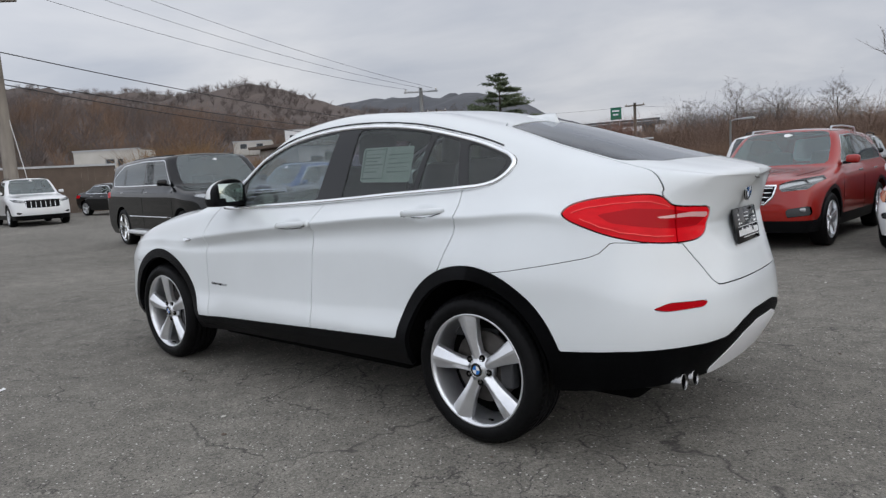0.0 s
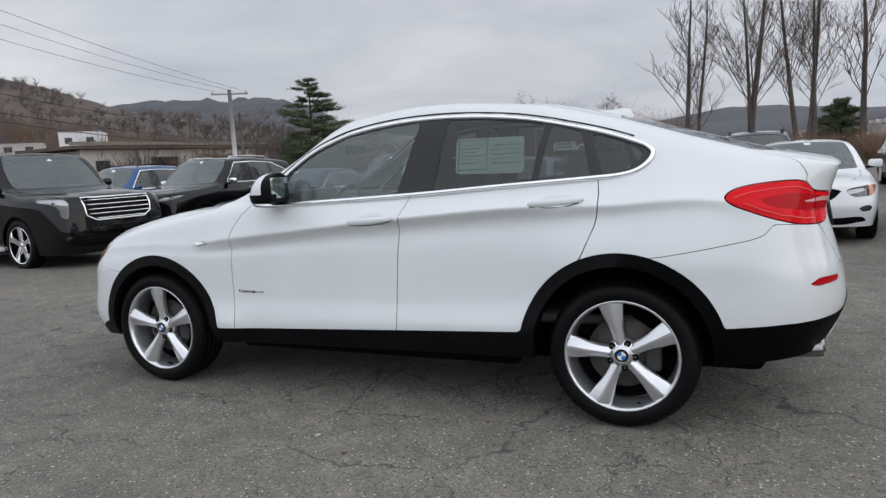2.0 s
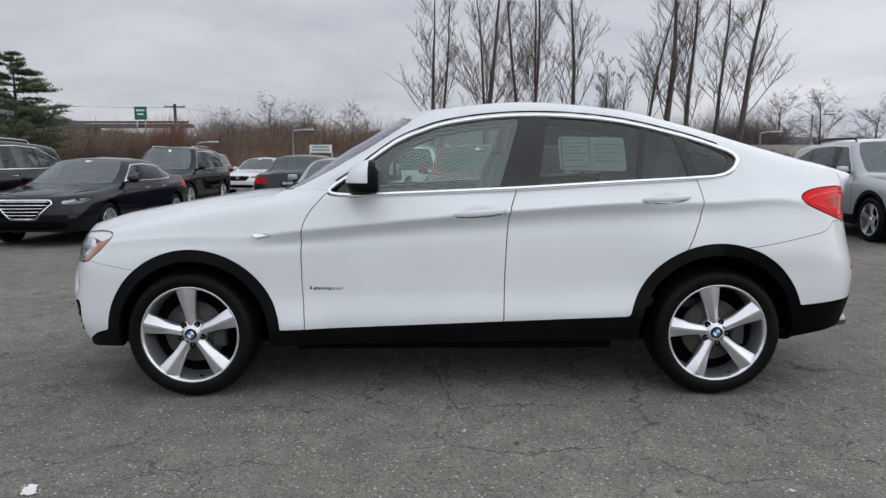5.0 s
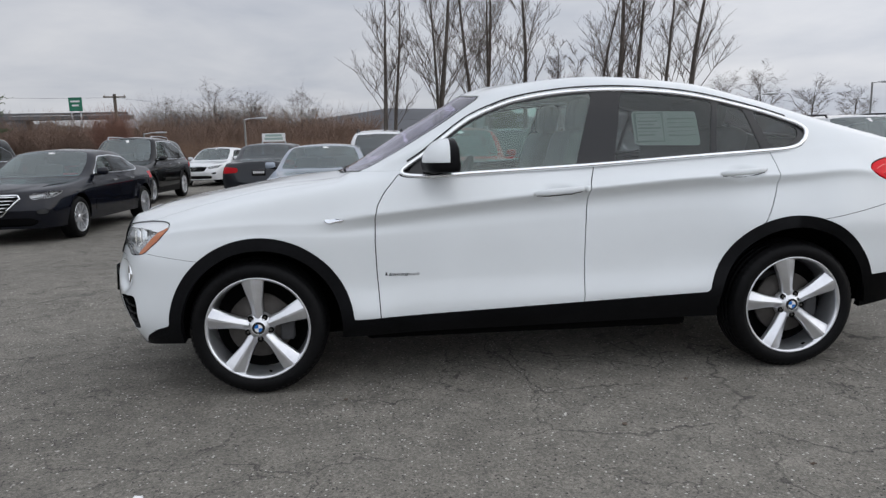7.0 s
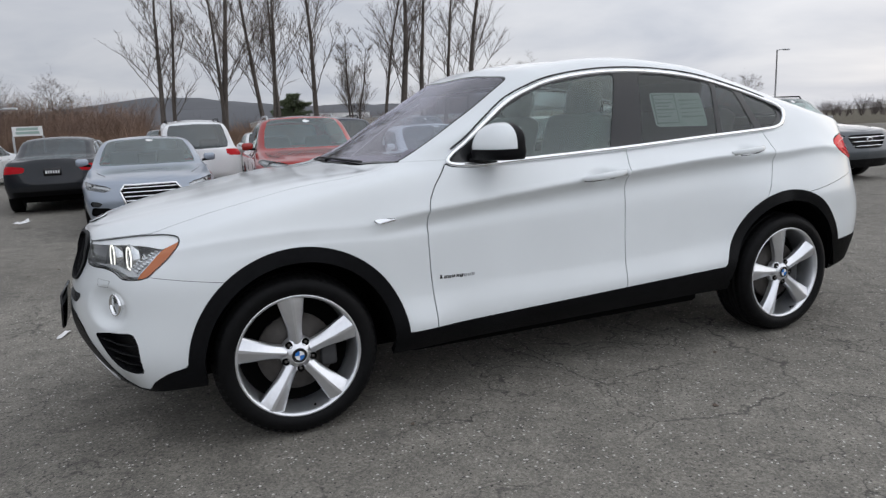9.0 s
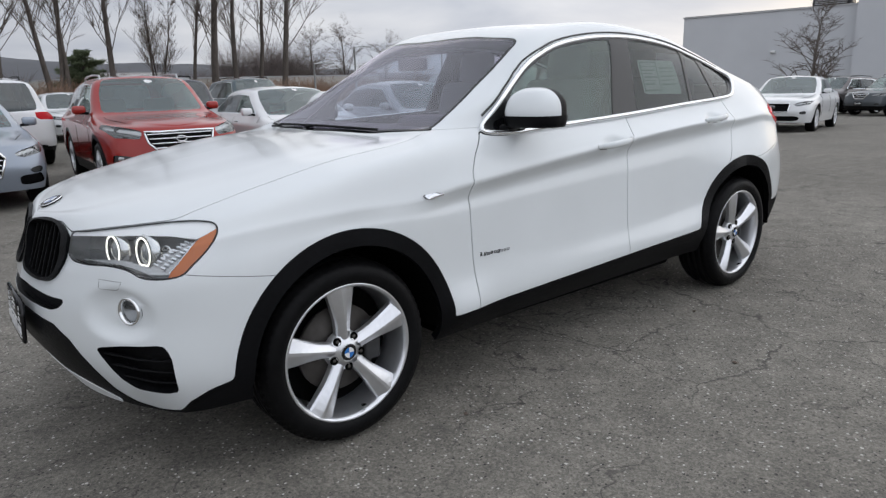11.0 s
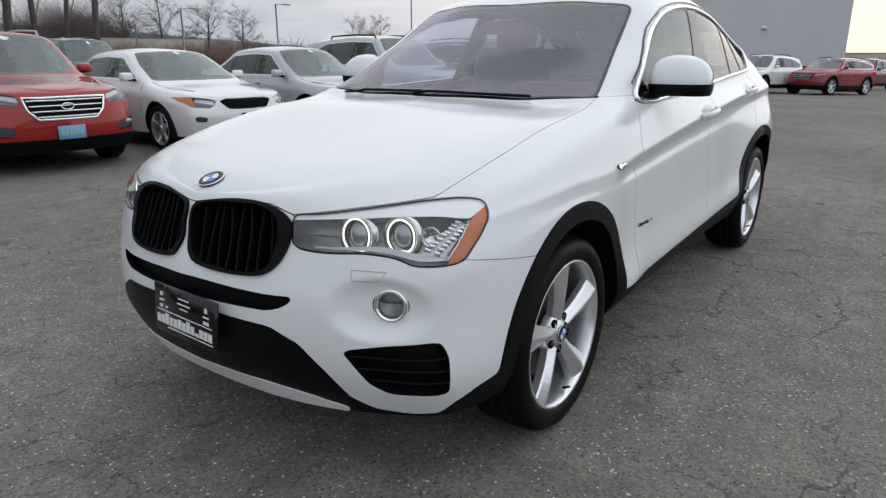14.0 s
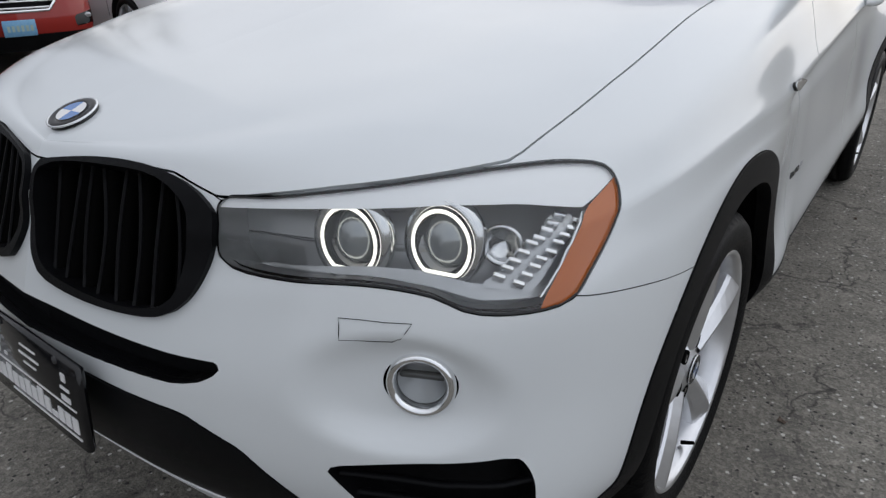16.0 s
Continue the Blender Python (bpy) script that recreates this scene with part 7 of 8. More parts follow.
# row across the lane, noses this way
def on_lot(x, y, turn):
    """Parked on the falling ground, nose up the slope."""
    return pose(x, y, ground_z(x, y), 0, 0, turn) @ pose(0, 0, 0, 0, 1.4 if abs(turn) < 90 else -1.4, 0)


parked_car("sedan", "white sedan with a dark grille across the lane", on_lot(16.9, 5.6, 12), dict(SEDAN, grille=[(-0.5, 0.72), (0.44, 0.71), (0.40, 0.50), (-0.5, 0.46)], grille_rim=True, bars=5, chrome_bars=False), M_WHITEPAINT2)
parked_car("crossover", "brown-grey crossover across the lane", on_lot(31.0, 9.7, -18), dict(SUV, L=4.8), (0.13, 0.12, 0.12), 0.3)
parked_car("crossover", "dark grey crossover with a vee-shaped grille", on_lot(30.2, 7.2, -18), dict(SUV, grille=[(-0.5, 0.90), (0.40, 0.90), (0.20, 0.68), (-0.5, 0.66)], grille_rim=True, plate=(-1, M_GLOSSBLACK, 0.50)), M_GREYPAINT)
parked_car("crossover", "white crossover with a black grille", on_lot(30.0, 4.7, -18), dict(SUV, bars=4, chrome_bars=False, plate=(-1, M_GLOSSBLACK, 0.50)), M_WHITEPAINT2)
parked_car("crossover", "dark red crossover across the lane", on_lot(31.0, 2.1, -24), dict(SUV, L=4.2, W=1.80, H=1.56, wb=2.60), (0.24, 0.012, 0.03), 0.3)
parked_car("crossover", "dark maroon crossover with a black roof at the lot's end", on_lot(42.5, 1.7, -20), dict(SUV, H=1.72, dark=True), (0.10, 0.010, 0.014), 0.2)
parked_car("crossover", "grey crossover in the row behind", on_lot(38.0, 8.0, 185), dict(SUV), M_GREYPAINT)
parked_car("crossover", "silver crossover in the row behind", on_lot(38.0, 11.2, 185), dict(SUV), M_SILVERPAINT)
parked_car("crossover", "black crossover in the row behind", on_lot(38.4, 2.4, 185), dict(SUV), M_BLACKPAINT)

# ---- trees, woods, hills, poles, buildings ----
M_BARK = noisy(base_mat("grey_bark", (0.10, 0.085, 0.07), 0.9), 9, (0.060, 0.050, 0.042), (0.135, 0.115, 0.10), bump=0.6, bump_scale=30, stretch=(1, 1, 0.25))
# twig brown, lightened to paint in haze on the far crowns
M_TWIG = noisy(base_mat("bare_twigs", (0.10, 0.08, 0.07), 0.9), 2, (0.095, 0.078, 0.068), (0.160, 0.130, 0.112))
M_BRUSH = noisy(base_mat("brown_brush", (0.14, 0.09, 0.06), 0.95), 0.25, (0.165, 0.112, 0.084), (0.300, 0.190, 0.128))
M_THICKET = noisy(base_mat("brown_thicket", (0.18, 0.13, 0.10), 0.95), 0.10, (0.150, 0.104, 0.084), (0.270, 0.180, 0.132))
M_RUSTBRUSH = noisy(base_mat("rust_brush", (0.22, 0.12, 0.09), 0.95), 0.4, (0.185, 0.098, 0.075), (0.300, 0.170, 0.125))
M_REDBRUSH = noisy(base_mat("reddish_brush", (0.13, 0.075, 0.05), 0.95), 0.12, (0.130, 0.094, 0.074), (0.235, 0.148, 0.098))
M_TANBRUSH = noisy(base_mat("tan_brush", (0.20, 0.14, 0.08), 0.95), 0.3, (0.130, 0.092, 0.055), (0.240, 0.170, 0.095))
M_ORANGEBRUSH = noisy(base_mat("dry_leaf_brush", (0.22, 0.13, 0.06), 0.95), 0.4, (0.150, 0.095, 0.052), (0.270, 0.160, 0.075))
# grey-brown woods, lightened so that distance haze is in the colour
M_WOODS = noisy(base_mat("far_bare_woods", (0.10, 0.085, 0.08), 0.95), 0.05, (0.112, 0.094, 0.090), (0.170, 0.139, 0.128))
M_HILL = noisy(base_mat("leaf_litter_hill", (0.11, 0.09, 0.075), 0.95), 0.06, (0.074, 0.060, 0.055), (0.118, 0.091, 0.078), detail=8)
# blue-grey because the air's haze is put into the hill colour
M_HAZEHILL = noisy(base_mat("hazed_distant_hill", (0.13, 0.14, 0.16), 1.0), 0.02, (0.072, 0.075, 0.084), (0.104, 0.107, 0.116), detail=8)
M_NEEDLE = noisy(base_mat("pine_needles", (0.05, 0.075, 0.04), 0.8), 1.5, (0.058, 0.080, 0.040), (0.135, 0.165, 0.085))
M_POLEWOOD = noisy(base_mat("weathered_pole", (0.22, 0.19, 0.16), 0.9), 6, (0.16, 0.14, 0.12), (0.27, 0.24, 0.20), stretch=(1, 1, 0.2))
M_GALV = noisy(base_mat("galvanised_pole", (0.45, 0.46, 0.47), 0.5, 0.4), 8, (0.40, 0.41, 0.42), (0.50, 0.51, 0.52))
M_WIRE = base_mat("black_wire", (0.02, 0.02, 0.02), 0.7)
M_CONCRETE = noisy(base_mat("pale_concrete", (0.42, 0.40, 0.37), 0.9), 1.2, (0.46, 0.44, 0.40), (0.58, 0.56, 0.52))
M_SIDING = noisy(base_mat("grey_metal_wall", (0.36, 0.37, 0.38), 0.6), 0.4, (0.56, 0.575, 0.60), (0.63, 0.645, 0.67), rough=(0.5, 0.7))
M_BRIDGE = noisy(base_mat("dark_bridge_steel", (0.12, 0.12, 0.125), 0.8), 1.5, (0.095, 0.095, 0.10), (0.15, 0.15, 0.155))
M_DARKWIN = base_mat("dark_window", (0.03, 0.035, 0.04), 0.15)
M_GREEN = base_mat("sign_green", (0.01, 0.16, 0.09), 0.5)
M_ROOFING = noisy(base_mat("brown_roofing", (0.12, 0.09, 0.07), 0.9), 2, (0.09, 0.07, 0.055), (0.15, 0.11, 0.085))
rng = np.random.default_rng(7)


def prisms(A, B, ra, rb):
    """Three-sided tapered sticks from A to B, as one mesh."""
    n = len(A)
    T = B - A
    T = T / np.maximum(np.linalg.norm(T, axis=1, keepdims=True), 1e-9)
    ref = np.where(np.abs(T[:, 2:3]) < 0.9, np.array([[0, 0, 1.0]]), np.array([[1.0, 0, 0]]))
    U = np.cross(T, ref)
    U /= np.linalg.norm(U, axis=1, keepdims=True)
    W = np.cross(T, U)
    V = np.empty((n, 6, 3))
    for k in range(3):
        w = 2 * math.pi * k / 3
        d = math.cos(w) * U + math.sin(w) * W
        V[:, k], V[:, 3 + k] = A + d * ra[:, None], B + d * rb[:, None]
    base = (np.arange(n) * 6)[:, None]
    F = np.concatenate([base + np.array([[k, (k + 1) % 3, 3 + (k + 1) % 3, 3 + k]]) for k in range(3)])
    return V.reshape(-1, 3), F


def fast_mesh(name, V, F, material, parent=None, smooth=False):
    """A mesh from arrays of equal quads."""
    me = bpy.data.meshes.new(name)
    me.vertices.add(len(V))
    me.vertices.foreach_set("co", np.asarray(V, float).ravel())
    me.loops.add(F.size)
    me.loops.foreach_set("vertex_index", F.ravel())
    me.polygons.add(len(F))
    me.polygons.foreach_set("loop_start", np.arange(len(F)) * F.shape[1])
    me.update(calc_edges=True)
    me.validate()
    me.materials.append(material)
    if smooth:
        me.polygons.foreach_set("use_smooth", [True] * len(me.polygons))
    ob = new(name, me)
    if parent is not None:
        ob.parent = parent
    return ob


def grow(start, way, length, radius, levels, r, spread=0.55, kids=5, up=0.25, wig=0.10):
    """Limbs of a bare tree as sticks (A, B, ra, rb), level by level."""
    out = []
    todo = [(np.array(start, float), np.array(way, float), length, radius, 0)]
    while todo:
        p, d, L, rad, lev = todo.pop()
        d = d / np.linalg.norm(d)
        steps = 5 if lev < 2 else (3 if lev < levels else 2)
        pts = [p]
        for k in range(steps):
            d = d + r.normal(0, wig, 3) + np.array([0, 0, up * 0.25])
            d /= np.linalg.norm(d)
            pts.append(pts[-1] + d * L / steps)
        rs = np.linspace(rad, rad * (0.45 if lev < levels else 0.3), steps + 1)
        for k in range(steps):
            out.append((pts[k], pts[k + 1], rs[k], rs[k + 1]))
        if lev < levels:
            n = kids if lev else kids + 3
            for k in range(n):
                t = r.uniform(0.28 if lev == 0 else 0.15, 1.0)
                i = min(int(t * steps), steps - 1)
                q = pts[i] + (pts[i + 1] - pts[i]) * (t * steps - i)
                a = r.uniform(0, 2 * math.pi)
                side = np.array([math.cos(a), math.sin(a), 0.0])
                nd = d * (1 - spread) + side * spread + np.array([0, 0, up])
                todo.append((q, nd, L * r.uniform(0.32, 0.55) * (1.1 - 0.35 * t), rad * (0.55 - 0.28 * t) + 0.004, lev + 1))
    A, B, ra, rb = (np.array(c, float) for c in zip(*out))
    return A, B, ra, rb


def bare_tree(x, y, height, stems, seed, label, name="bare_tree", group="bare trees along the lot", wide=False, spread=1.0):
    r = np.random.default_rng(seed)
    top = empty(name, label, "tree", group, at=pose(x, y, ground_z(x, y)))
    crown = []
    twig = 0.005
    for dx, dy, lean, h, rad in stems:
        way = np.array([lean, r.normal(0, 0.03), 1.0])
        pts = [np.array([dx, dy, -0.1])]
        d = way / np.linalg.norm(way)
        n = 10
        for k in range(n):
            d = d + r.normal(0, 0.035, 3) + np.array([0, 0, 0.03])
            d /= np.linalg.norm(d)
            pts.append(pts[-1] + d * h * height / n)
        rs = rad * np.linspace(1, 0.16, n + 1)
        rs[0] *= 1.3
        mesh_part("trunk", *tube_mesh(pts, rs, 9), M_BARK, top)
        for k in range(2 if wide else 3, n + 1):
            for q in range(3):
                a = r.uniform(0, 2 * math.pi)
                t = k / n
                out = (1.2 - 0.55 * t) * spread if wide else r.uniform(0.30, 0.78)
                nd = np.array([math.cos(a) * out, math.sin(a) * out, 0.85])
                p = pts[k - 1] + (pts[k] - pts[k - 1]) * r.uniform(0, 1)
                L = height * (r.uniform(0.30, 0.44) * (1.05 - 0.45 * t) if wide else r.uniform(0.20, 0.36) * (1.2 - 0.75 * t))
                crown.append(grow(p, nd, L, rs[k] * (0.30 if wide else 0.20) + 0.006, 2, r, 0.62 if wide else 0.50, 5, 0.06 if wide else 0.20, 0.15 if wide else 0.10))
    A, B, ra, rb = (np.concatenate(c) for c in zip(*crown))
    fast_mesh("crown", *prisms(A, B, np.maximum(ra, twig), np.maximum(rb, twig * 0.6)), M_TWIG, top)
    return top


TALL = "tall bare tree with upswept limbs at the lot's edge"
bare_tree(-0.75, 45.5, 13.2, [(0, 0, -0.05, 1.0, 0.20), (0.5, 0.1, 0.09, 0.95, 0.16)], 1, "tall twin-stemmed bare tree at the lot's edge")
bare_tree(3.15, 45.8, 15.5, [(0, 0, 0.02, 1.0, 0.27), (0.15, 0, -0.03, 0.9, 0.16)], 2, TALL)
bare_tree(6.4, 46.0, 16.0, [(-0.3, 0, -0.01, 1.0, 0.19), (0.1, 0.2, 0.02, 1.0, 0.18), (0.5, 0, 0.05, 0.9, 0.15)], 3, "tall three-stemmed bare tree at the lot's edge")
bare_tree(9.6, 46.0, 15.5, [(0, 0, 0.06, 1.0, 0.22)], 4, TALL)
bare_tree(12.1, 45.0, 8.0, [(0, 0, -0.06, 1.0, 0.10), (0.3, 0, 0.08, 0.9, 0.09), (0.1, 0.2, 0.0, 0.9, 0.08)], 5, "small many-stemmed bare tree at the lot's edge")
bare_tree(15.0, 46.5, 14.5, [(0, 0, 0.0, 1.0, 0.15)], 6, TALL)
bare_tree(16.4, 46.0, 16.5, [(0, 0, 0.03, 1.0, 0.30)], 7, TALL)
bare_tree(18.0, 46.2, 16.0, [(0, 0, 0.09, 1.0, 0.22)], 8, TALL)
bare_tree(20.3, 47.0, 15.5, [(0, 0, 0.03, 1.0, 0.19)], 9, TALL)
bare_tree(22.0, 46.5, 16.5, [(0, 0, 0.11, 1.0, 0.26)], 10, TALL)
bare_tree(33.7, 12.0, 6.3, [(0, 0, 0.0, 0.75, 0.13)], 11, "small spreading bare tree before the grey building", group="", wide=True, spread=0.95)


def pine(x, y, height, seed, scale=1.0):
    r = np.random.default_rng(seed)
    top = empty("pine_tree", "green pine with layered drooping boughs", "tree", "pines beyond the lot", at=pose(x, y, 0))
    mesh_part("trunk", *tube_mesh([(0, 0, -0.1), (0.05, 0, height * 0.5), (0, 0, height)], [0.22, 0.14, 0.02], 8), M_BARK, top)
    A, B, boughs = [], [], []
    for lev in np.linspace(0.10, 0.99, 19):
        z = height * lev
        reach = height * 0.44 * (1 - lev) ** 0.5 * scale * r.uniform(0.72, 1.2) + 0.15
        for k in range(6):
            a = r.uniform(0, 2 * math.pi)
            L = reach * r.uniform(0.35, 1.2)
            tip = np.array([math.cos(a) * L, math.sin(a) * L, z + L * r.uniform(0.0, 0.30)])
            root = np.array([0, 0, z])
            boughs.append((root, tip, 0.03, 0.008))
            n = int(24 + 74 * L)
            t = r.uniform(0.25, 1.02, n)[:, None]
            c = root + (tip - root) * t + r.normal(0, 0.07 + 0.05 * L, (n, 3)) * np.array([1, 1, 0.30])
            d = r.normal(0, 1, (n, 3)) + (tip - root) / L * 0.8 + np.array([0, 0, 0.35])
            d /= np.linalg.norm(d, axis=1, keepdims=True)
            A.append(c)
            B.append(c + d * r.uniform(0.12, 0.26, (n, 1)))
    a, b, c, d = (np.array(q, float) for q in zip(*boughs))
    fast_mesh("boughs", *prisms(a, b, c, d), M_BARK, top)
    A, B = np.concatenate(A), np.concatenate(B)
    fast_mesh("crown", *prisms(A, B, np.full(len(A), 0.036), np.full(len(A), 0.008)), M_NEEDLE, top)


pine(-30.8, 45.0, 8.9, 3)
pine(-33.6, 46.5, 4.6, 5)
pine(9.2, 52.0, 4.2, 8, 1.2)


def brush_field(name, label, centres, heights, strands, material, spread, seed, radius=0.02):
    """Many bare shrubs or far trees as one object."""
    r = np.random.default_rng(seed)
    n = len(centres)
    C = np.repeat(centres, strands, 0)
    H = np.repeat(heights, strands)
    m = len(C)
    ang = r.uniform(0, 2 * math.pi, m)
    t0 = r.uniform(0, 0.55, m)
    rise = r.uniform(0.35, 1.0, m)
    out = spread * (0.15 + rise * r.uniform(0.1, 1.0, m))
    A = C + np.stack([np.cos(ang) * out * t0 * H * 0.5, np.sin(ang) * out * t0 * H * 0.5, t0 * H * 0.9], 1)
    L = (0.25 + 0.5 * r.uniform(0, 1, m)) * H * (1 - 0.5 * t0)
    d = np.stack([np.cos(ang + r.normal(0, 0.5, m)) * spread, np.sin(ang + r.normal(0, 0.5, m)) * spread, rise + 0.15], 1)
    d /= np.linalg.norm(d, axis=1, keepdims=True)
    B = A + d * L[:, None]
    trunkA, trunkB = centres - np.array([0, 0, 0.2]), centres + np.stack([r.normal(0, 0.05, n) * heights, r.normal(0, 0.05, n) * heights, heights * 0.8], 1)
    AA, BB = np.concatenate([trunkA, A]), np.concatenate([trunkB, B])
    ra = np.concatenate([radius * 1.2 * (0.5 + heights / heights.mean() * 0.5), np.full(m, radius)])
    ob = fast_mesh(name, *prisms(AA, BB, ra, ra * 0.35), material)
    return tagged(ob, label, "woods", kind="stuff")


# low brush along the far edge of the lot
bx = rng.uniform(-16, 34, 620)
by = 40 + rng.uniform(0, 14, 620)
brush_field("brush", "brown leafless brush behind the parking lot", np.stack([bx, by, 0 * bx], 1), rng.uniform(1.3, 2.8, 620), 50, M_BRUSH, 0.60, 21, 0.013)
bx = rng.uniform(-46, -2, 330)
by = rng.uniform(58, 76, 330)
brush_field("brush", "reddish-brown brush beyond the low sheds", np.stack([bx, by, 0 * bx], 1), rng.uniform(3.0, 6.4, 330), 80, M_THICKET, 0.58, 24, 0.016)
bx, by = rng.normal(-19.4, 0.36, 14), rng.normal(44.0, 0.36, 14)
brush_field("rust_tree", "rust-brown tree with clinging dry leaves", np.stack([bx, by, 0 * bx], 1), rng.uniform(2.6, 5.0, 14), 260, M_RUSTBRUSH, 0.34, 29, 0.010)
bx, by = np.concatenate([rng.normal(-42.5, 1.6, 40), rng.normal(-33.0, 1.2, 14)]), np.concatenate([rng.normal(29.5, 1.0, 40), rng.normal(37.5, 0.8, 14)])
brush_field("shrub", "round tan leafless shrubs before the low building", np.stack([bx, by, 0 * bx], 1), rng.uniform(1.4, 3.2, 54), 90, M_TANBRUSH, 0.7, 25, 0.016)

for x, y, n_, tall, seed in ((-37.1, 19.2, 22, 4.6, 61), (-40.5, 28.7, 14, 3.8, 62), (-49.4, 25.6, 18, 5.0, 63)):
    q = np.random.default_rng(seed)
    C = np.stack([q.normal(x, 1.3, n_), q.normal(y, 1.3, n_), np.zeros(n_)], 1)
    brush_field("shrub", "orange-brown shrubs with clinging dry leaves", C, q.uniform(0.6, 1.0, n_) * tall, 150, M_ORANGEBRUSH, 0.7, seed, 0.018)


def slope_z(ang, d):
    """Height of the wooded slope by its bearing and distance."""
    full = np.interp(ang, [120, 130, 135, 140.5, 146, 154, 163, 175], [1.5, 4, 6, 9, 12, 15.5, 17, 17])
    return full * np.clip((d - 62) / 95, 0, 1) ** 0.85


AN, DN = 70, 16
SV = []
for a in np.linspace(122, 178, AN):
    for d in np.linspace(60, 190, DN):
        SV.append((math.cos(radians(a)) * d, math.sin(radians(a)) * d, slope_z(a, d) + 0.5 * noise.noise(Vector((a * 0.5, d * 0.05, 1))) - 0.4))
SF = np.array([(i * DN + j, (i + 1) * DN + j, (i + 1) * DN + j + 1, i * DN + j + 1) for i in range(AN - 1) for j in range(DN - 1)])
tagged(fast_mesh("hill_slope", np.array(SV), SF, M_HILL, smooth=True), "brown leaf-covered slope rising behind the lot", "hill", kind="structure")
for seed, num, mat, name, label in ((26, 620, M_REDBRUSH, "thicket", "reddish-brown leafless thicket on the slope"), (27, 620, M_WOODS, "slope_woods", "grey leafless young trees on the slope"), (28, 150, M_TANBRUSH, "thicket", "tan leafless scrub at the foot of the slope")):
    q = np.random.default_rng(seed)
    ang, d = q.uniform(125, 176, num), 62 + 120 * q.uniform(0, 1, num) ** (1.0 if seed < 28 else 2.2)
    ok = ~((ang > 141.5) & (ang < 149) & (d < 100))
    ang, d = ang[ok], d[ok]
    C = np.stack([np.cos(np.radians(ang)) * d, np.sin(np.radians(ang)) * d, slope_z(ang, d) - 0.4], 1)
    brush_field(name, label, C, q.uniform(3.0, 6.5, len(C)) * (1.0 if seed < 28 else 0.6), 46, mat, 0.60, seed, 0.028)
# far trees beyond
fx = np.concatenate([rng.uniform(-60, 8, 110), rng.uniform(8, 44, 120), rng.uniform(44, 140, 120)])
fy = np.concatenate([rng.uniform(62, 100, 110), rng.uniform(62, 84, 120), rng.uniform(66, 120, 120)])
fh = np.concatenate([rng.uniform(2.4, 4.6, 110), rng.uniform(2.6, 4.8, 120), rng.uniform(2.4, 4.6, 120)])
brush_field("far_trees", "grey leafless trees beyond the lot", np.stack([fx, fy, 0 * fx], 1), fh, 70, M_WOODS, 0.65, 23, 0.018)
# a grove of taller trees and the hazy tops behind the thicket
fx = np.concatenate([rng.uniform(29, 37, 26), rng.uniform(-27, -9, 34)])
fy = np.concatenate([rng.uniform(66, 76, 26), rng.uniform(74, 84, 34)])
fh = np.concatenate([rng.uniform(6.0, 8.2, 26), rng.uniform(6.5, 9.0, 34)])
brush_field("grove", "grove of taller leafless trees beyond the lot", np.stack([fx, fy, 0 * fx], 1), fh, 210, M_WOODS, 0.62, 37, 0.012)
for k, (x, y, h) in enumerate(((-23.5, 70, 8.6), (-18.4, 70, 10.6), (-15.2, 72, 9.6), (-9.9, 70, 9.6), (-35.5, 47, 9.5), (31, 58, 9.5), (36, 60, 10.5), (41, 60, 9.0), (47, 62, 8.0), (-33, 40, 8.0), (62, 58, 7.5), (70, 62, 8.0))):
    bare_tree(x, y, h, [(0, 0, rng.normal(0, 0.05), 0.62, 0.15)], 40 + k, "rounded leafless tree beyond the parking lot", "distant_tree", "leafless trees beyond the lot", True)


def hill(name, label, x0, x1, y0, y1, height, material, n=(90, 24), seed=3):
    xs, ys = np.linspace(x0, x1, n[0]), np.linspace(y0, y1, n[1])
    V = []
    for x in xs:
        for k, y in enumerate(ys):
            t = k / (n[1] - 1)
            V.append((x, y, -0.5 + height((x - x0) / (x1 - x0)) * math.sin(math.pi * min(1, t * 0.62)) * (1 + 0.12 * noise.noise(Vector((x * 0.02, y * 0.02, seed))) + 0.05 * noise.noise(Vector((x * 0.09, y * 0.09, seed))))))
    F = np.array([(i * n[1] + j, (i + 1) * n[1] + j, (i + 1) * n[1] + j + 1, i * n[1] + j + 1) for i in range(n[0] - 1) for j in range(n[1] - 1)])
    return tagged(fast_mesh(name, np.array(V), F, material, smooth=True), label, "hill", kind="structure"), np.array(V)


near_h = lambda t: np.interp(-1050 + 990 * t, [-1050, -857, -723, -612, -552, -498, -442, -394, -358, -325, -294, -200, -120, -60], [135, 112, 90, 82, 74, 70, 67, 60, 49, 41, 36, 20, 8, 1])
ob, HV = hill("hill_near", "wooded brown hill beyond the lot", -1050, -60, 150, 330, near_h, M_HILL, (130, 24))
HV = HV[HV[:, 1] < 305]
pick = rng.choice(len(HV), 3000)
P = HV[pick] + np.stack([rng.uniform(-6, 6, 3000), rng.uniform(-6, 6, 3000), np.full(3000, -0.8)], 1)
brush_field("hill_woods", "leafless grey-brown woods covering the hill", P, rng.uniform(4.5, 9.0, 3000), 16, M_WOODS, 0.85, 31, 0.14)
# both ridges below carry their haze in the material colour
far_h = lambda t: np.interp(t, [0, 0.1, 0.16, 0.20, 0.24, 0.30, 0.4, 0.5, 0.62, 0.75, 0.9, 1.0], [176, 168, 158, 148, 105, 60, 30, 22, 40, 48, 34, 20])
hill("hill_far", "blue-grey distant ridge on the horizon", -1300, 900, 800, 1300, far_h, M_HAZEHILL, (120, 14), 9)
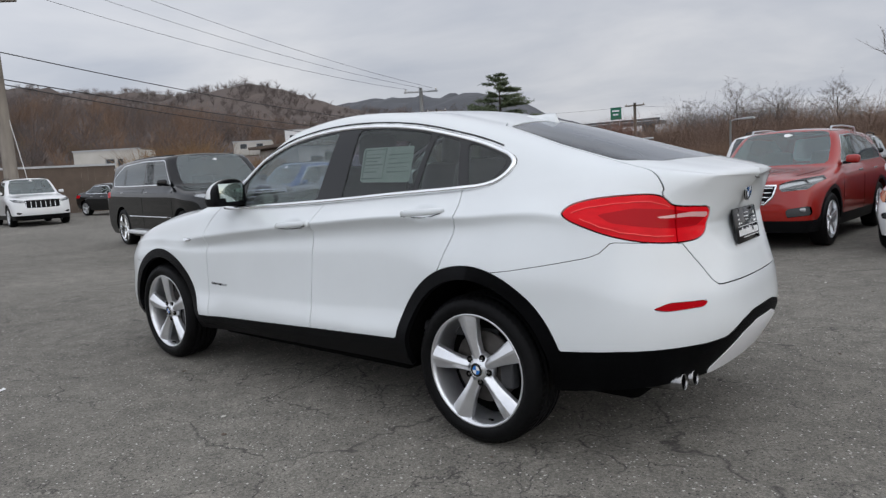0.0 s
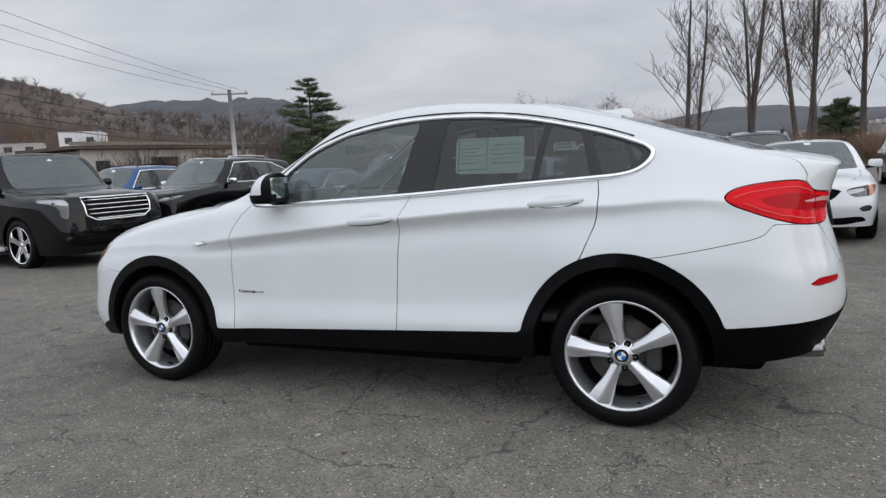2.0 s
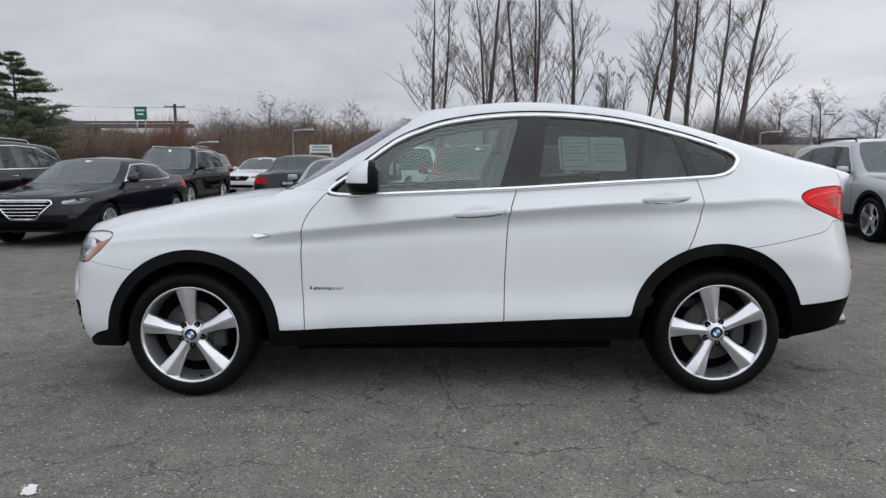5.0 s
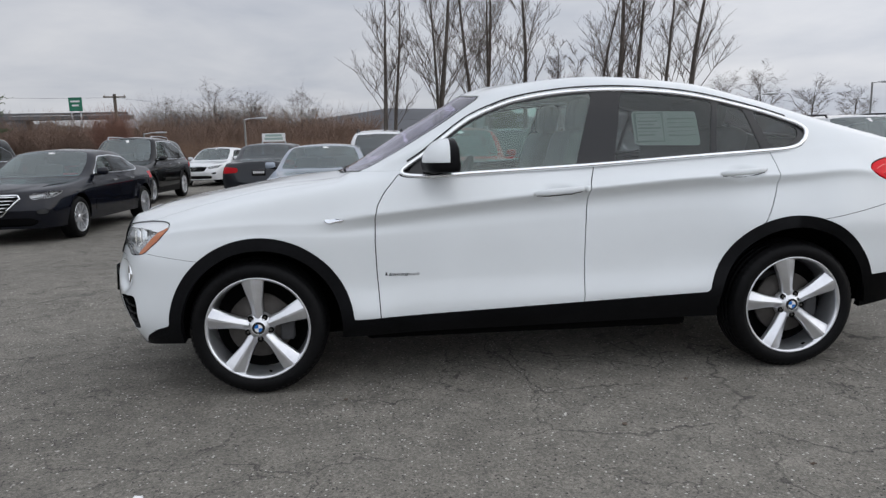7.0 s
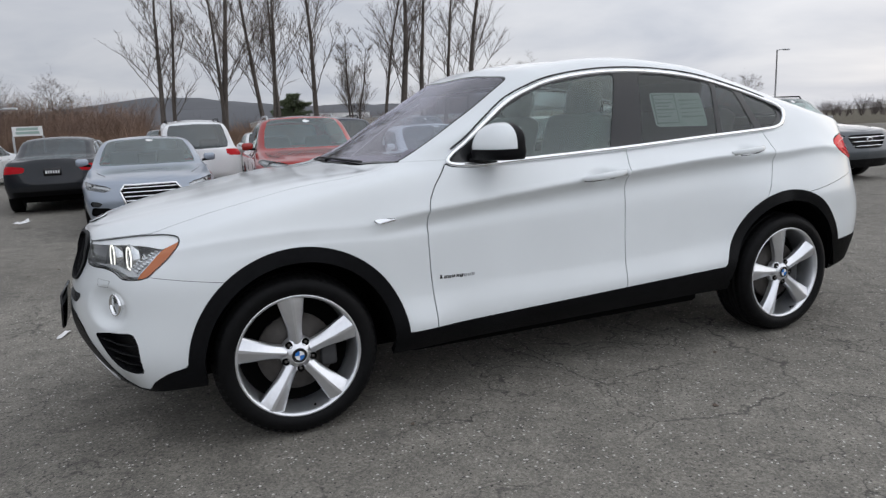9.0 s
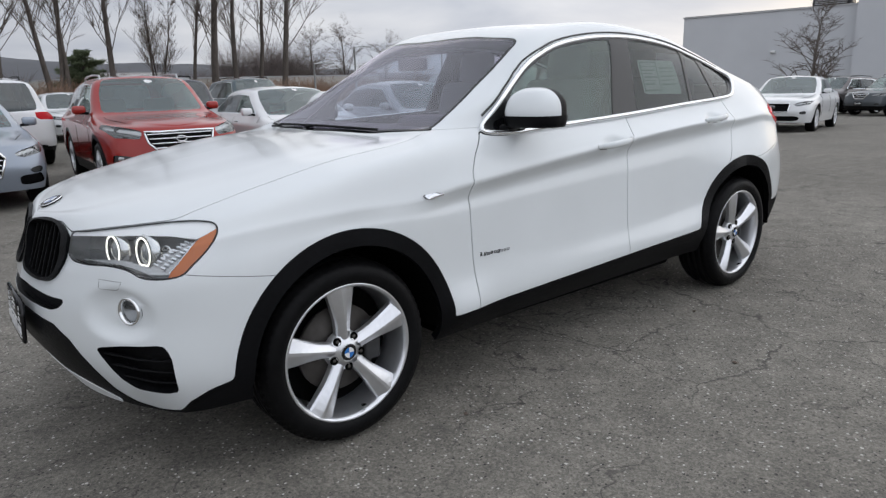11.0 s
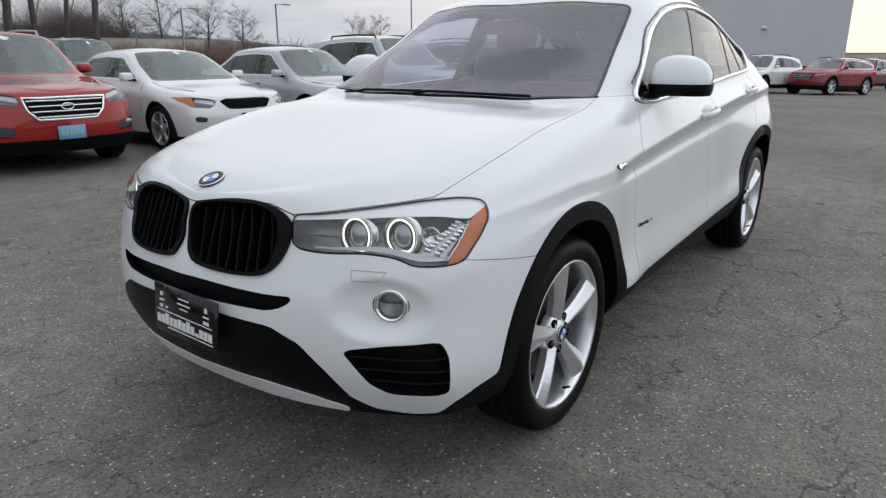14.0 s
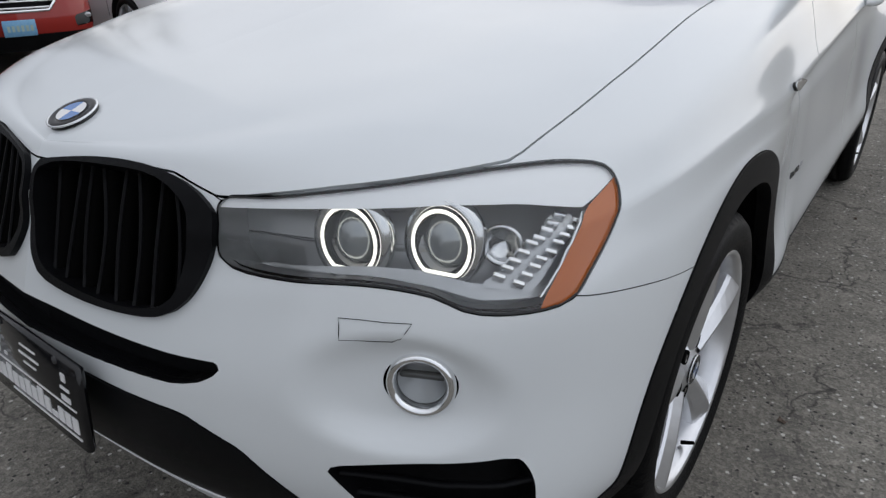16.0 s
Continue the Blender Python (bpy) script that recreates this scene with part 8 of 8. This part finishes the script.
mid_h = lambda t: np.interp(t, [0, 0.2, 0.35, 0.43, 0.5, 0.57, 0.64, 0.72, 0.85, 1.0], [4, 7, 12, 18, 21.5, 20.5, 17, 15, 12, 6])
hill("hill_middle", "low wooded ridge behind the trees", -260, 260, 270, 420, mid_h, M_HAZEHILL, (90, 14), 5)


# ---- poles and wires ----
def light_pole(x, y, h, arm=1):
    top = empty("light_pole", "pale steel parking-lot light pole", "light pole", "lot light poles", at=pose(x, y, 0))
    mesh_part("pole", *tube_mesh([(0, 0, -1.2), (0, 0, h)], [0.075, 0.05], 10), M_GALV, top)
    mesh_part("arm", *tube_mesh([(0, 0, h - 0.05), (arm * 0.35, 0, h + 0.02), (arm * 0.7, 0, h + 0.02)], 0.03, 8), M_GALV, top)
    mesh_part("lamp_head", *moved(as_arrays(soft_box((0.6, 0.30, 0.10), 0.03, 2)), pose(arm * 0.95, 0, h - 0.02)), M_GALV, top)


for x, y, h in ((18.44, 35, 2.75), (21.4, 35, 3.75), (28.6, 35, 4.35), (43.2, 35, 5.95), (-8.9, 36, 3.0), (-14.6, 36, 2.3)):
    light_pole(x, y, h)


def utility_pole(x, y, h, arm_turn, wood=True, arm=2.2, thick=0.19):
    top = empty("utility_pole", "weathered utility pole with a cross-arm" if wood else "grey utility pole with a wide cross-arm", "utility pole", "utility poles", at=pose(x, y, 0))
    mat = M_POLEWOOD if wood else M_GALV
    mesh_part("pole", *tube_mesh([(0, 0, 0), (0, 0, h)], [thick, thick * 0.65], 10), mat, top)
    a = radians(arm_turn)
    mesh_part("cross_arm", *tube_mesh([(-math.cos(a) * arm / 2, -math.sin(a) * arm / 2, h - 0.25), (math.cos(a) * arm / 2, math.sin(a) * arm / 2, h - 0.25)], 0.075, 6), mat, top)
    for t in (-0.45, 0, 0.45):
        mesh_part("insulator", *moved(lathe([(0.0, 0.0), (0.05, 0.0), (0.06, 0.08), (0.03, 0.14), (0, 0.15)], 10, "z"), pose(math.cos(a) * arm * t, math.sin(a) * arm * t, h - 0.18)), M_CONCRETE, top)
    return top


utility_pole(-29.1, 33.0, 6.95, 35, False, 2.4)
left_pole = utility_pole(-28.4, 6.55, 9.2, 50, thick=0.30)
left_pole.matrix_world = pose(-28.4, 6.55, 0, 0, -1.5, 0)
utility_pole(-44, 52, 7.5, 20)
utility_pole(-24.2, 57.5, 6.3, 10, True, 1.8)
utility_pole(-60, 62, 8.5, 20)
utility_pole(-75, 60, 9.0, 20)


def wire(name, a, b, sag, radius=0.009):
    pts = [np.array(a) + (np.array(b) - np.array(a)) * t - np.array([0, 0, sag * 4 * t * (1 - t)]) for t in np.linspace(0, 1, 24)]
    return tagged(mesh_part(name, *tube_mesh(pts, radius, 4), M_WIRE), "black overhead wire between utility poles", "wire", "overhead wires")


ends = [(-29.9, 32.4, 6.9), (-29.1, 33.0, 6.95), (-28.4, 33.5, 6.9)]
for e, a in zip(ends, [(-27.9, 5.6, 10.1), (-27.2, 5.3, 10.8), (-26.6, 5.0, 11.5)]):
    far = np.array(a) + (np.array(a) - np.array(e)) * 0.35 + np.array([0, 0, 0.4])
    wire("overhead_wire", tuple(far), e, 0.9)
for z, s in ((7.0, 0.6), (5.9, 0.5), (5.7, 0.8)):
    wire("overhead_wire", (-26.5, -9.0, z + 0.8), (-28.5, 6.35, z), 0.3, 0.022)
    wire("overhead_wire", (-28.5, 6.35, z), (-44, 52, z - 1.2), s, 0.022)
wire("overhead_wire", (-44, 52, 6.6), (-24.2, 57.5, 6.0), 0.3)
wire("overhead_wire", (-24.2, 57.5, 6.0), (10, 120, 6.0), 0.8)
guy = tube_mesh([(-28.6, 6.35, 7.0), (-28.0, 7.2, 0.4)], 0.014, 6)
tagged(mesh_part("guy_wire", *guy, M_PLATE_WHITE), "pale guy wire bracing the wooden utility pole", "guy wire")


# ---- buildings ----
def block_building(name, label, at, size, wall, roof_mat, windows=(), parapet=0.12):
    """A flat-roofed building: walls with openings, roof, window panes. size: length, depth, height; front towards -y."""
    L, D, H = size
    top = empty(name, label, "building", at=at)
    x0 = -L / 2
    cuts = sorted(windows)
    V, F = [], []

    def panel_(a, b, z0, z1):
        V.append(box_mesh((a, 0, z0), (b, 0.25, z1)))

    pos = x0
    for wx, wz, ww, wh in cuts:
        panel_(pos, wx, 0, H)
        panel_(wx, wx + ww, 0, wz)
        panel_(wx, wx + ww, wz + wh, H)
        pos = wx + ww
    panel_(pos, L / 2, 0, H)
    V.append(box_mesh((x0, 0.25, 0), (x0 + 0.25, D, H)))
    V.append(box_mesh((L / 2 - 0.25, 0.25, 0), (L / 2, D, H)))
    V.append(box_mesh((x0, D, 0), (L / 2, D + 0.25, H)))
    for piece in V:
        mesh_part("wall", *piece, wall, top, smooth=False)
    mesh_part("roof", *box_mesh((x0 + 0.02, 0.02, H + 0.003), (L / 2 - 0.02, D + 0.2, H + parapet)), roof_mat, top, smooth=False)
    mesh_part("coping", *box_mesh((x0 - 0.06, -0.06, H + 0.0), (L / 2 + 0.06, 0.30, H + 0.10)), M_GALV, top, smooth=False)
    for wx, wz, ww, wh in cuts:
        w = mesh_part("window", *box_mesh((wx + 0.03, 0.10, wz + 0.03), (wx + ww - 0.03, 0.13, wz + wh - 0.03)), M_DARKWIN, top, smooth=False)
        mesh_part("frame", *join(box_mesh((wx, 0.06, wz), (wx + ww, 0.16, wz + 0.05)), box_mesh((wx, 0.06, wz + wh - 0.05), (wx + ww, 0.16, wz + wh)), box_mesh((wx, 0.06, wz + 0.05), (wx + 0.05, 0.16, wz + wh - 0.05)), box_mesh((wx + ww - 0.05, 0.06, wz + 0.05), (wx + ww, 0.16, wz + wh - 0.05))), M_GALV, w, smooth=False)
    return top


warehouse = block_building("warehouse", "tall grey metal-clad warehouse with a flat roof", pose(44.3, 8.5, -0.83, 0, 0, -81), (10.9, 14, 8.9), M_SIDING, M_ROOFING)
for k in range(-12, 13):
    mesh_part("cladding_rib", *box_mesh((k * 0.44 - 0.012, -0.006, 0.2), (k * 0.44 + 0.012, 0.0, 8.8)), M_SIDING, warehouse, smooth=False)
mesh_part("wall_lamp", *moved(as_arrays(soft_box((0.30, 0.22, 0.16), 0.03, 2)), pose(0.8, -0.12, 3.5)), M_PLATE_WHITE, warehouse, "white wall lamp")
low_wing = block_building("warehouse_wing", "low grey metal-clad warehouse wing", pose(43.2, 19.3, -0.82, 0, 0, -81), (10.8, 12, 6.1), M_SIDING, M_ROOFING)
mesh_part("wall_lamp", *moved(as_arrays(soft_box((0.30, 0.22, 0.16), 0.03, 2)), pose(0.7, -0.12, 3.5)), M_PLATE_WHITE, low_wing, "white wall lamp")
unit = empty("rooftop_unit", "dark louvred rooftop ventilation unit", "air unit", at=pose(46.7, 16.5, 5.41, 0, 0, 9) @ Matrix.Scale(1.33, 4))
part("casing", soft_box((1.4, 1.6, 0.62), 0.04, 1), M_LAMP_DARK, unit)
for k in range(6):
    mesh_part("louvre", *box_mesh((-0.72, -0.7, 0.08 + 0.085 * k), (-0.695, 0.7, 0.12 + 0.085 * k)), M_GALV, unit, smooth=False)
block_building("low_building", "low cream building with dark windows", pose(-48.5, 19.1, 0, 0, 0, 42), (4.8, 3, 3.9), M_CONCRETE, M_ROOFING, [(-0.1, 2.5, 0.7, 0.8), (0.75, 2.5, 0.5, 0.8)])
shed = block_building("loading_shed", "long low pale shed with an overhanging brown roof", pose(-51.6, 52.3, 0, 0, 0, 83), (24, 8, 4.2), M_CONCRETE, M_ROOFING, [(-10.6, 0.9, 1.6, 2.4), (-4.6, 0.05, 3.4, 3.5), (2.4, 0.05, 5.5, 3.5)])
mesh_part("roof_overhang", *box_mesh((-13.2, -0.7, 4.36), (13.6, 8.6, 4.66)), M_ROOFING, shed, "brown overhanging roof", smooth=False)
mesh_part("roof_edge", *box_mesh((-13.3, -0.85, 4.70), (13.7, -0.55, 5.0)), M_POLEWOOD, shed, smooth=False)
block_building("white_house", "small white building on the slope", pose(-71.8, 55.8, 5.1, 0, 0, 40), (4.8, 4, 2.4), M_PLATE_WHITE, M_ROOFING, [(-1.8, 1.0, 0.9, 0.8), (0.6, 1.0, 0.9, 0.8)])
block_building("white_house", "long white low building at the foot of the slope", pose(-63.0, 41.7, 3.9, 0, 0, 50), (4.2, 3, 1.5), M_CONCRETE, M_ROOFING, [(-1.4, 0.7, 0.8, 0.6), (0.4, 0.7, 0.8, 0.6)])
block_building("white_house", "small white building among bare trees", pose(30, 120, 0, 0, 0, 0), (14, 6, 4.5), M_PLATE_WHITE, M_ROOFING, [(-4, 1.6, 1.6, 1.4), (2, 1.6, 1.6, 1.4)])
block_building("long_shed", "long pale low building behind the trees", pose(22, 56, 0, 0, 0, -4), (30, 10, 2.3), M_CONCRETE, M_GALV)
bridge = empty("road_bridge", "long concrete road bridge behind the brush", "bridge", at=pose(-36, 88, 0, 0, 0, 4))
mesh_part("deck", *box_mesh((-40, -1.2, 5.6), (2, 1.2, 6.1)), M_BRIDGE, bridge, smooth=False)
mesh_part("guard_rail", *box_mesh((-40, -1.25, 6.14), (2, -1.15, 6.45)), M_BRIDGE, bridge, smooth=False)
for k in range(-3, 1):
    mesh_part("pier", *box_mesh((k * 11 - 0.6, -1.0, 0), (k * 11 + 0.6, 1.0, 5.6)), M_BRIDGE, bridge, smooth=False)
sign = empty("road_sign", "green highway sign above the bridge", "sign", at=pose(-39.9, 86, 0))
mesh_part("panel", *box_mesh((-0.8, -0.06, 6.6), (0.8, 0.06, 8.3)), M_GREEN, sign, smooth=False)
for s in (-0.9, 0.9):
    mesh_part("post", *box_mesh((s * 0.6 - 0.08, -0.05, 0), (s * 0.6 + 0.08, 0.05, 6.6)), M_GALV, sign, smooth=False)
for z, w in ((7.7, 1.1), (7.2, 0.8)):
    mesh_part("sign_mark", *box_mesh((-w / 2, -0.08, z), (w / 2, -0.062, z + 0.22)), M_PLATE_WHITE, sign, smooth=False)
board = empty("lot_sign", "white board sign on posts at the lot's edge", "sign", at=pose(-7.7, 38.5, 0))
mesh_part("panel", *box_mesh((-0.7, -0.05, 1.7), (0.7, 0.05, 2.2)), M_PLATE_WHITE, board, smooth=False)
for z, w in ((2.0, 1.0), (1.8, 1.1)):
    mesh_part("sign_mark", *box_mesh((-w / 2, -0.07, z), (w / 2, -0.052, z + 0.14)), M_PAPER_INK, board, smooth=False)
for s in (-0.7, 0.7):
    mesh_part("post", *box_mesh((s - 0.05, -0.04, 0), (s + 0.05, 0.04, 1.7)), M_GALV, board, smooth=False)
fence = empty("fence", "dark board fence by the utility pole", "fence", at=pose(-33, 8.2, 0, 0, 0, 70))
for k in range(28):
    mesh_part("board", *box_mesh((-4.2 + 0.3 * k, -0.02 - 0.004 * (k % 2), 0.05), (-3.903 + 0.3 * k, 0.02, 2.3)), M_ROOFING, fence, smooth=False)
mesh_part("rail", *box_mesh((-4.3, -0.07, 2.3), (4.3, 0.05, 2.4)), M_GALV, fence, smooth=False)

# ---- litter on the asphalt ----
def scrap(name, label, x, y, size, seed, mat=None):
    r = np.random.default_rng(seed)
    n = 5
    V = np.array([((i / (n - 1) - 0.5) * size[0] + r.normal(0, size[0] * 0.05), (j / (n - 1) - 0.5) * size[1] + r.normal(0, size[1] * 0.05), 0.004 + abs(r.normal(0, size[2]))) for i in range(n) for j in range(n)])
    F = [(i * n + j, (i + 1) * n + j, (i + 1) * n + j + 1, i * n + j + 1) for i in range(n - 1) for j in range(n - 1)]
    ob = mesh_part(name, *with_lip(V, F, 0.002), mat or M_PLATE_WHITE, smooth=False)
    ob.matrix_world = pose(x, y, 0, 0, 0, seed * 37)
    return tagged(ob, label, "litter", "scraps on the asphalt")


scrap("paper_scrap", "crumpled white paper scrap lying on the asphalt", -3.89, 8.99, (0.22, 0.16, 0.05), 1)
scrap("paper_scrap", "thin white paper strip lying on the asphalt", -2.54, 1.39, (0.16, 0.03, 0.008), 2)
scrap("paper_scrap", "crumpled white paper scrap lying on the asphalt", -1.66, -1.90, (0.07, 0.05, 0.006), 3)
for k in range(46):
    a = np.random.default_rng(100 + k)
    scrap("dry_leaf" if k % 3 else "pebble", "small dry brown leaf lying on the asphalt" if k % 3 else "small pale stone lying on the asphalt", a.uniform(-4.2, 3.6), a.uniform(-3.4, -0.95) if k % 4 else a.uniform(1.2, 4.5), (a.uniform(0.012, 0.03), a.uniform(0.008, 0.02), 0.003), 100 + k, M_ROOFING if k % 3 else M_CONCRETE)
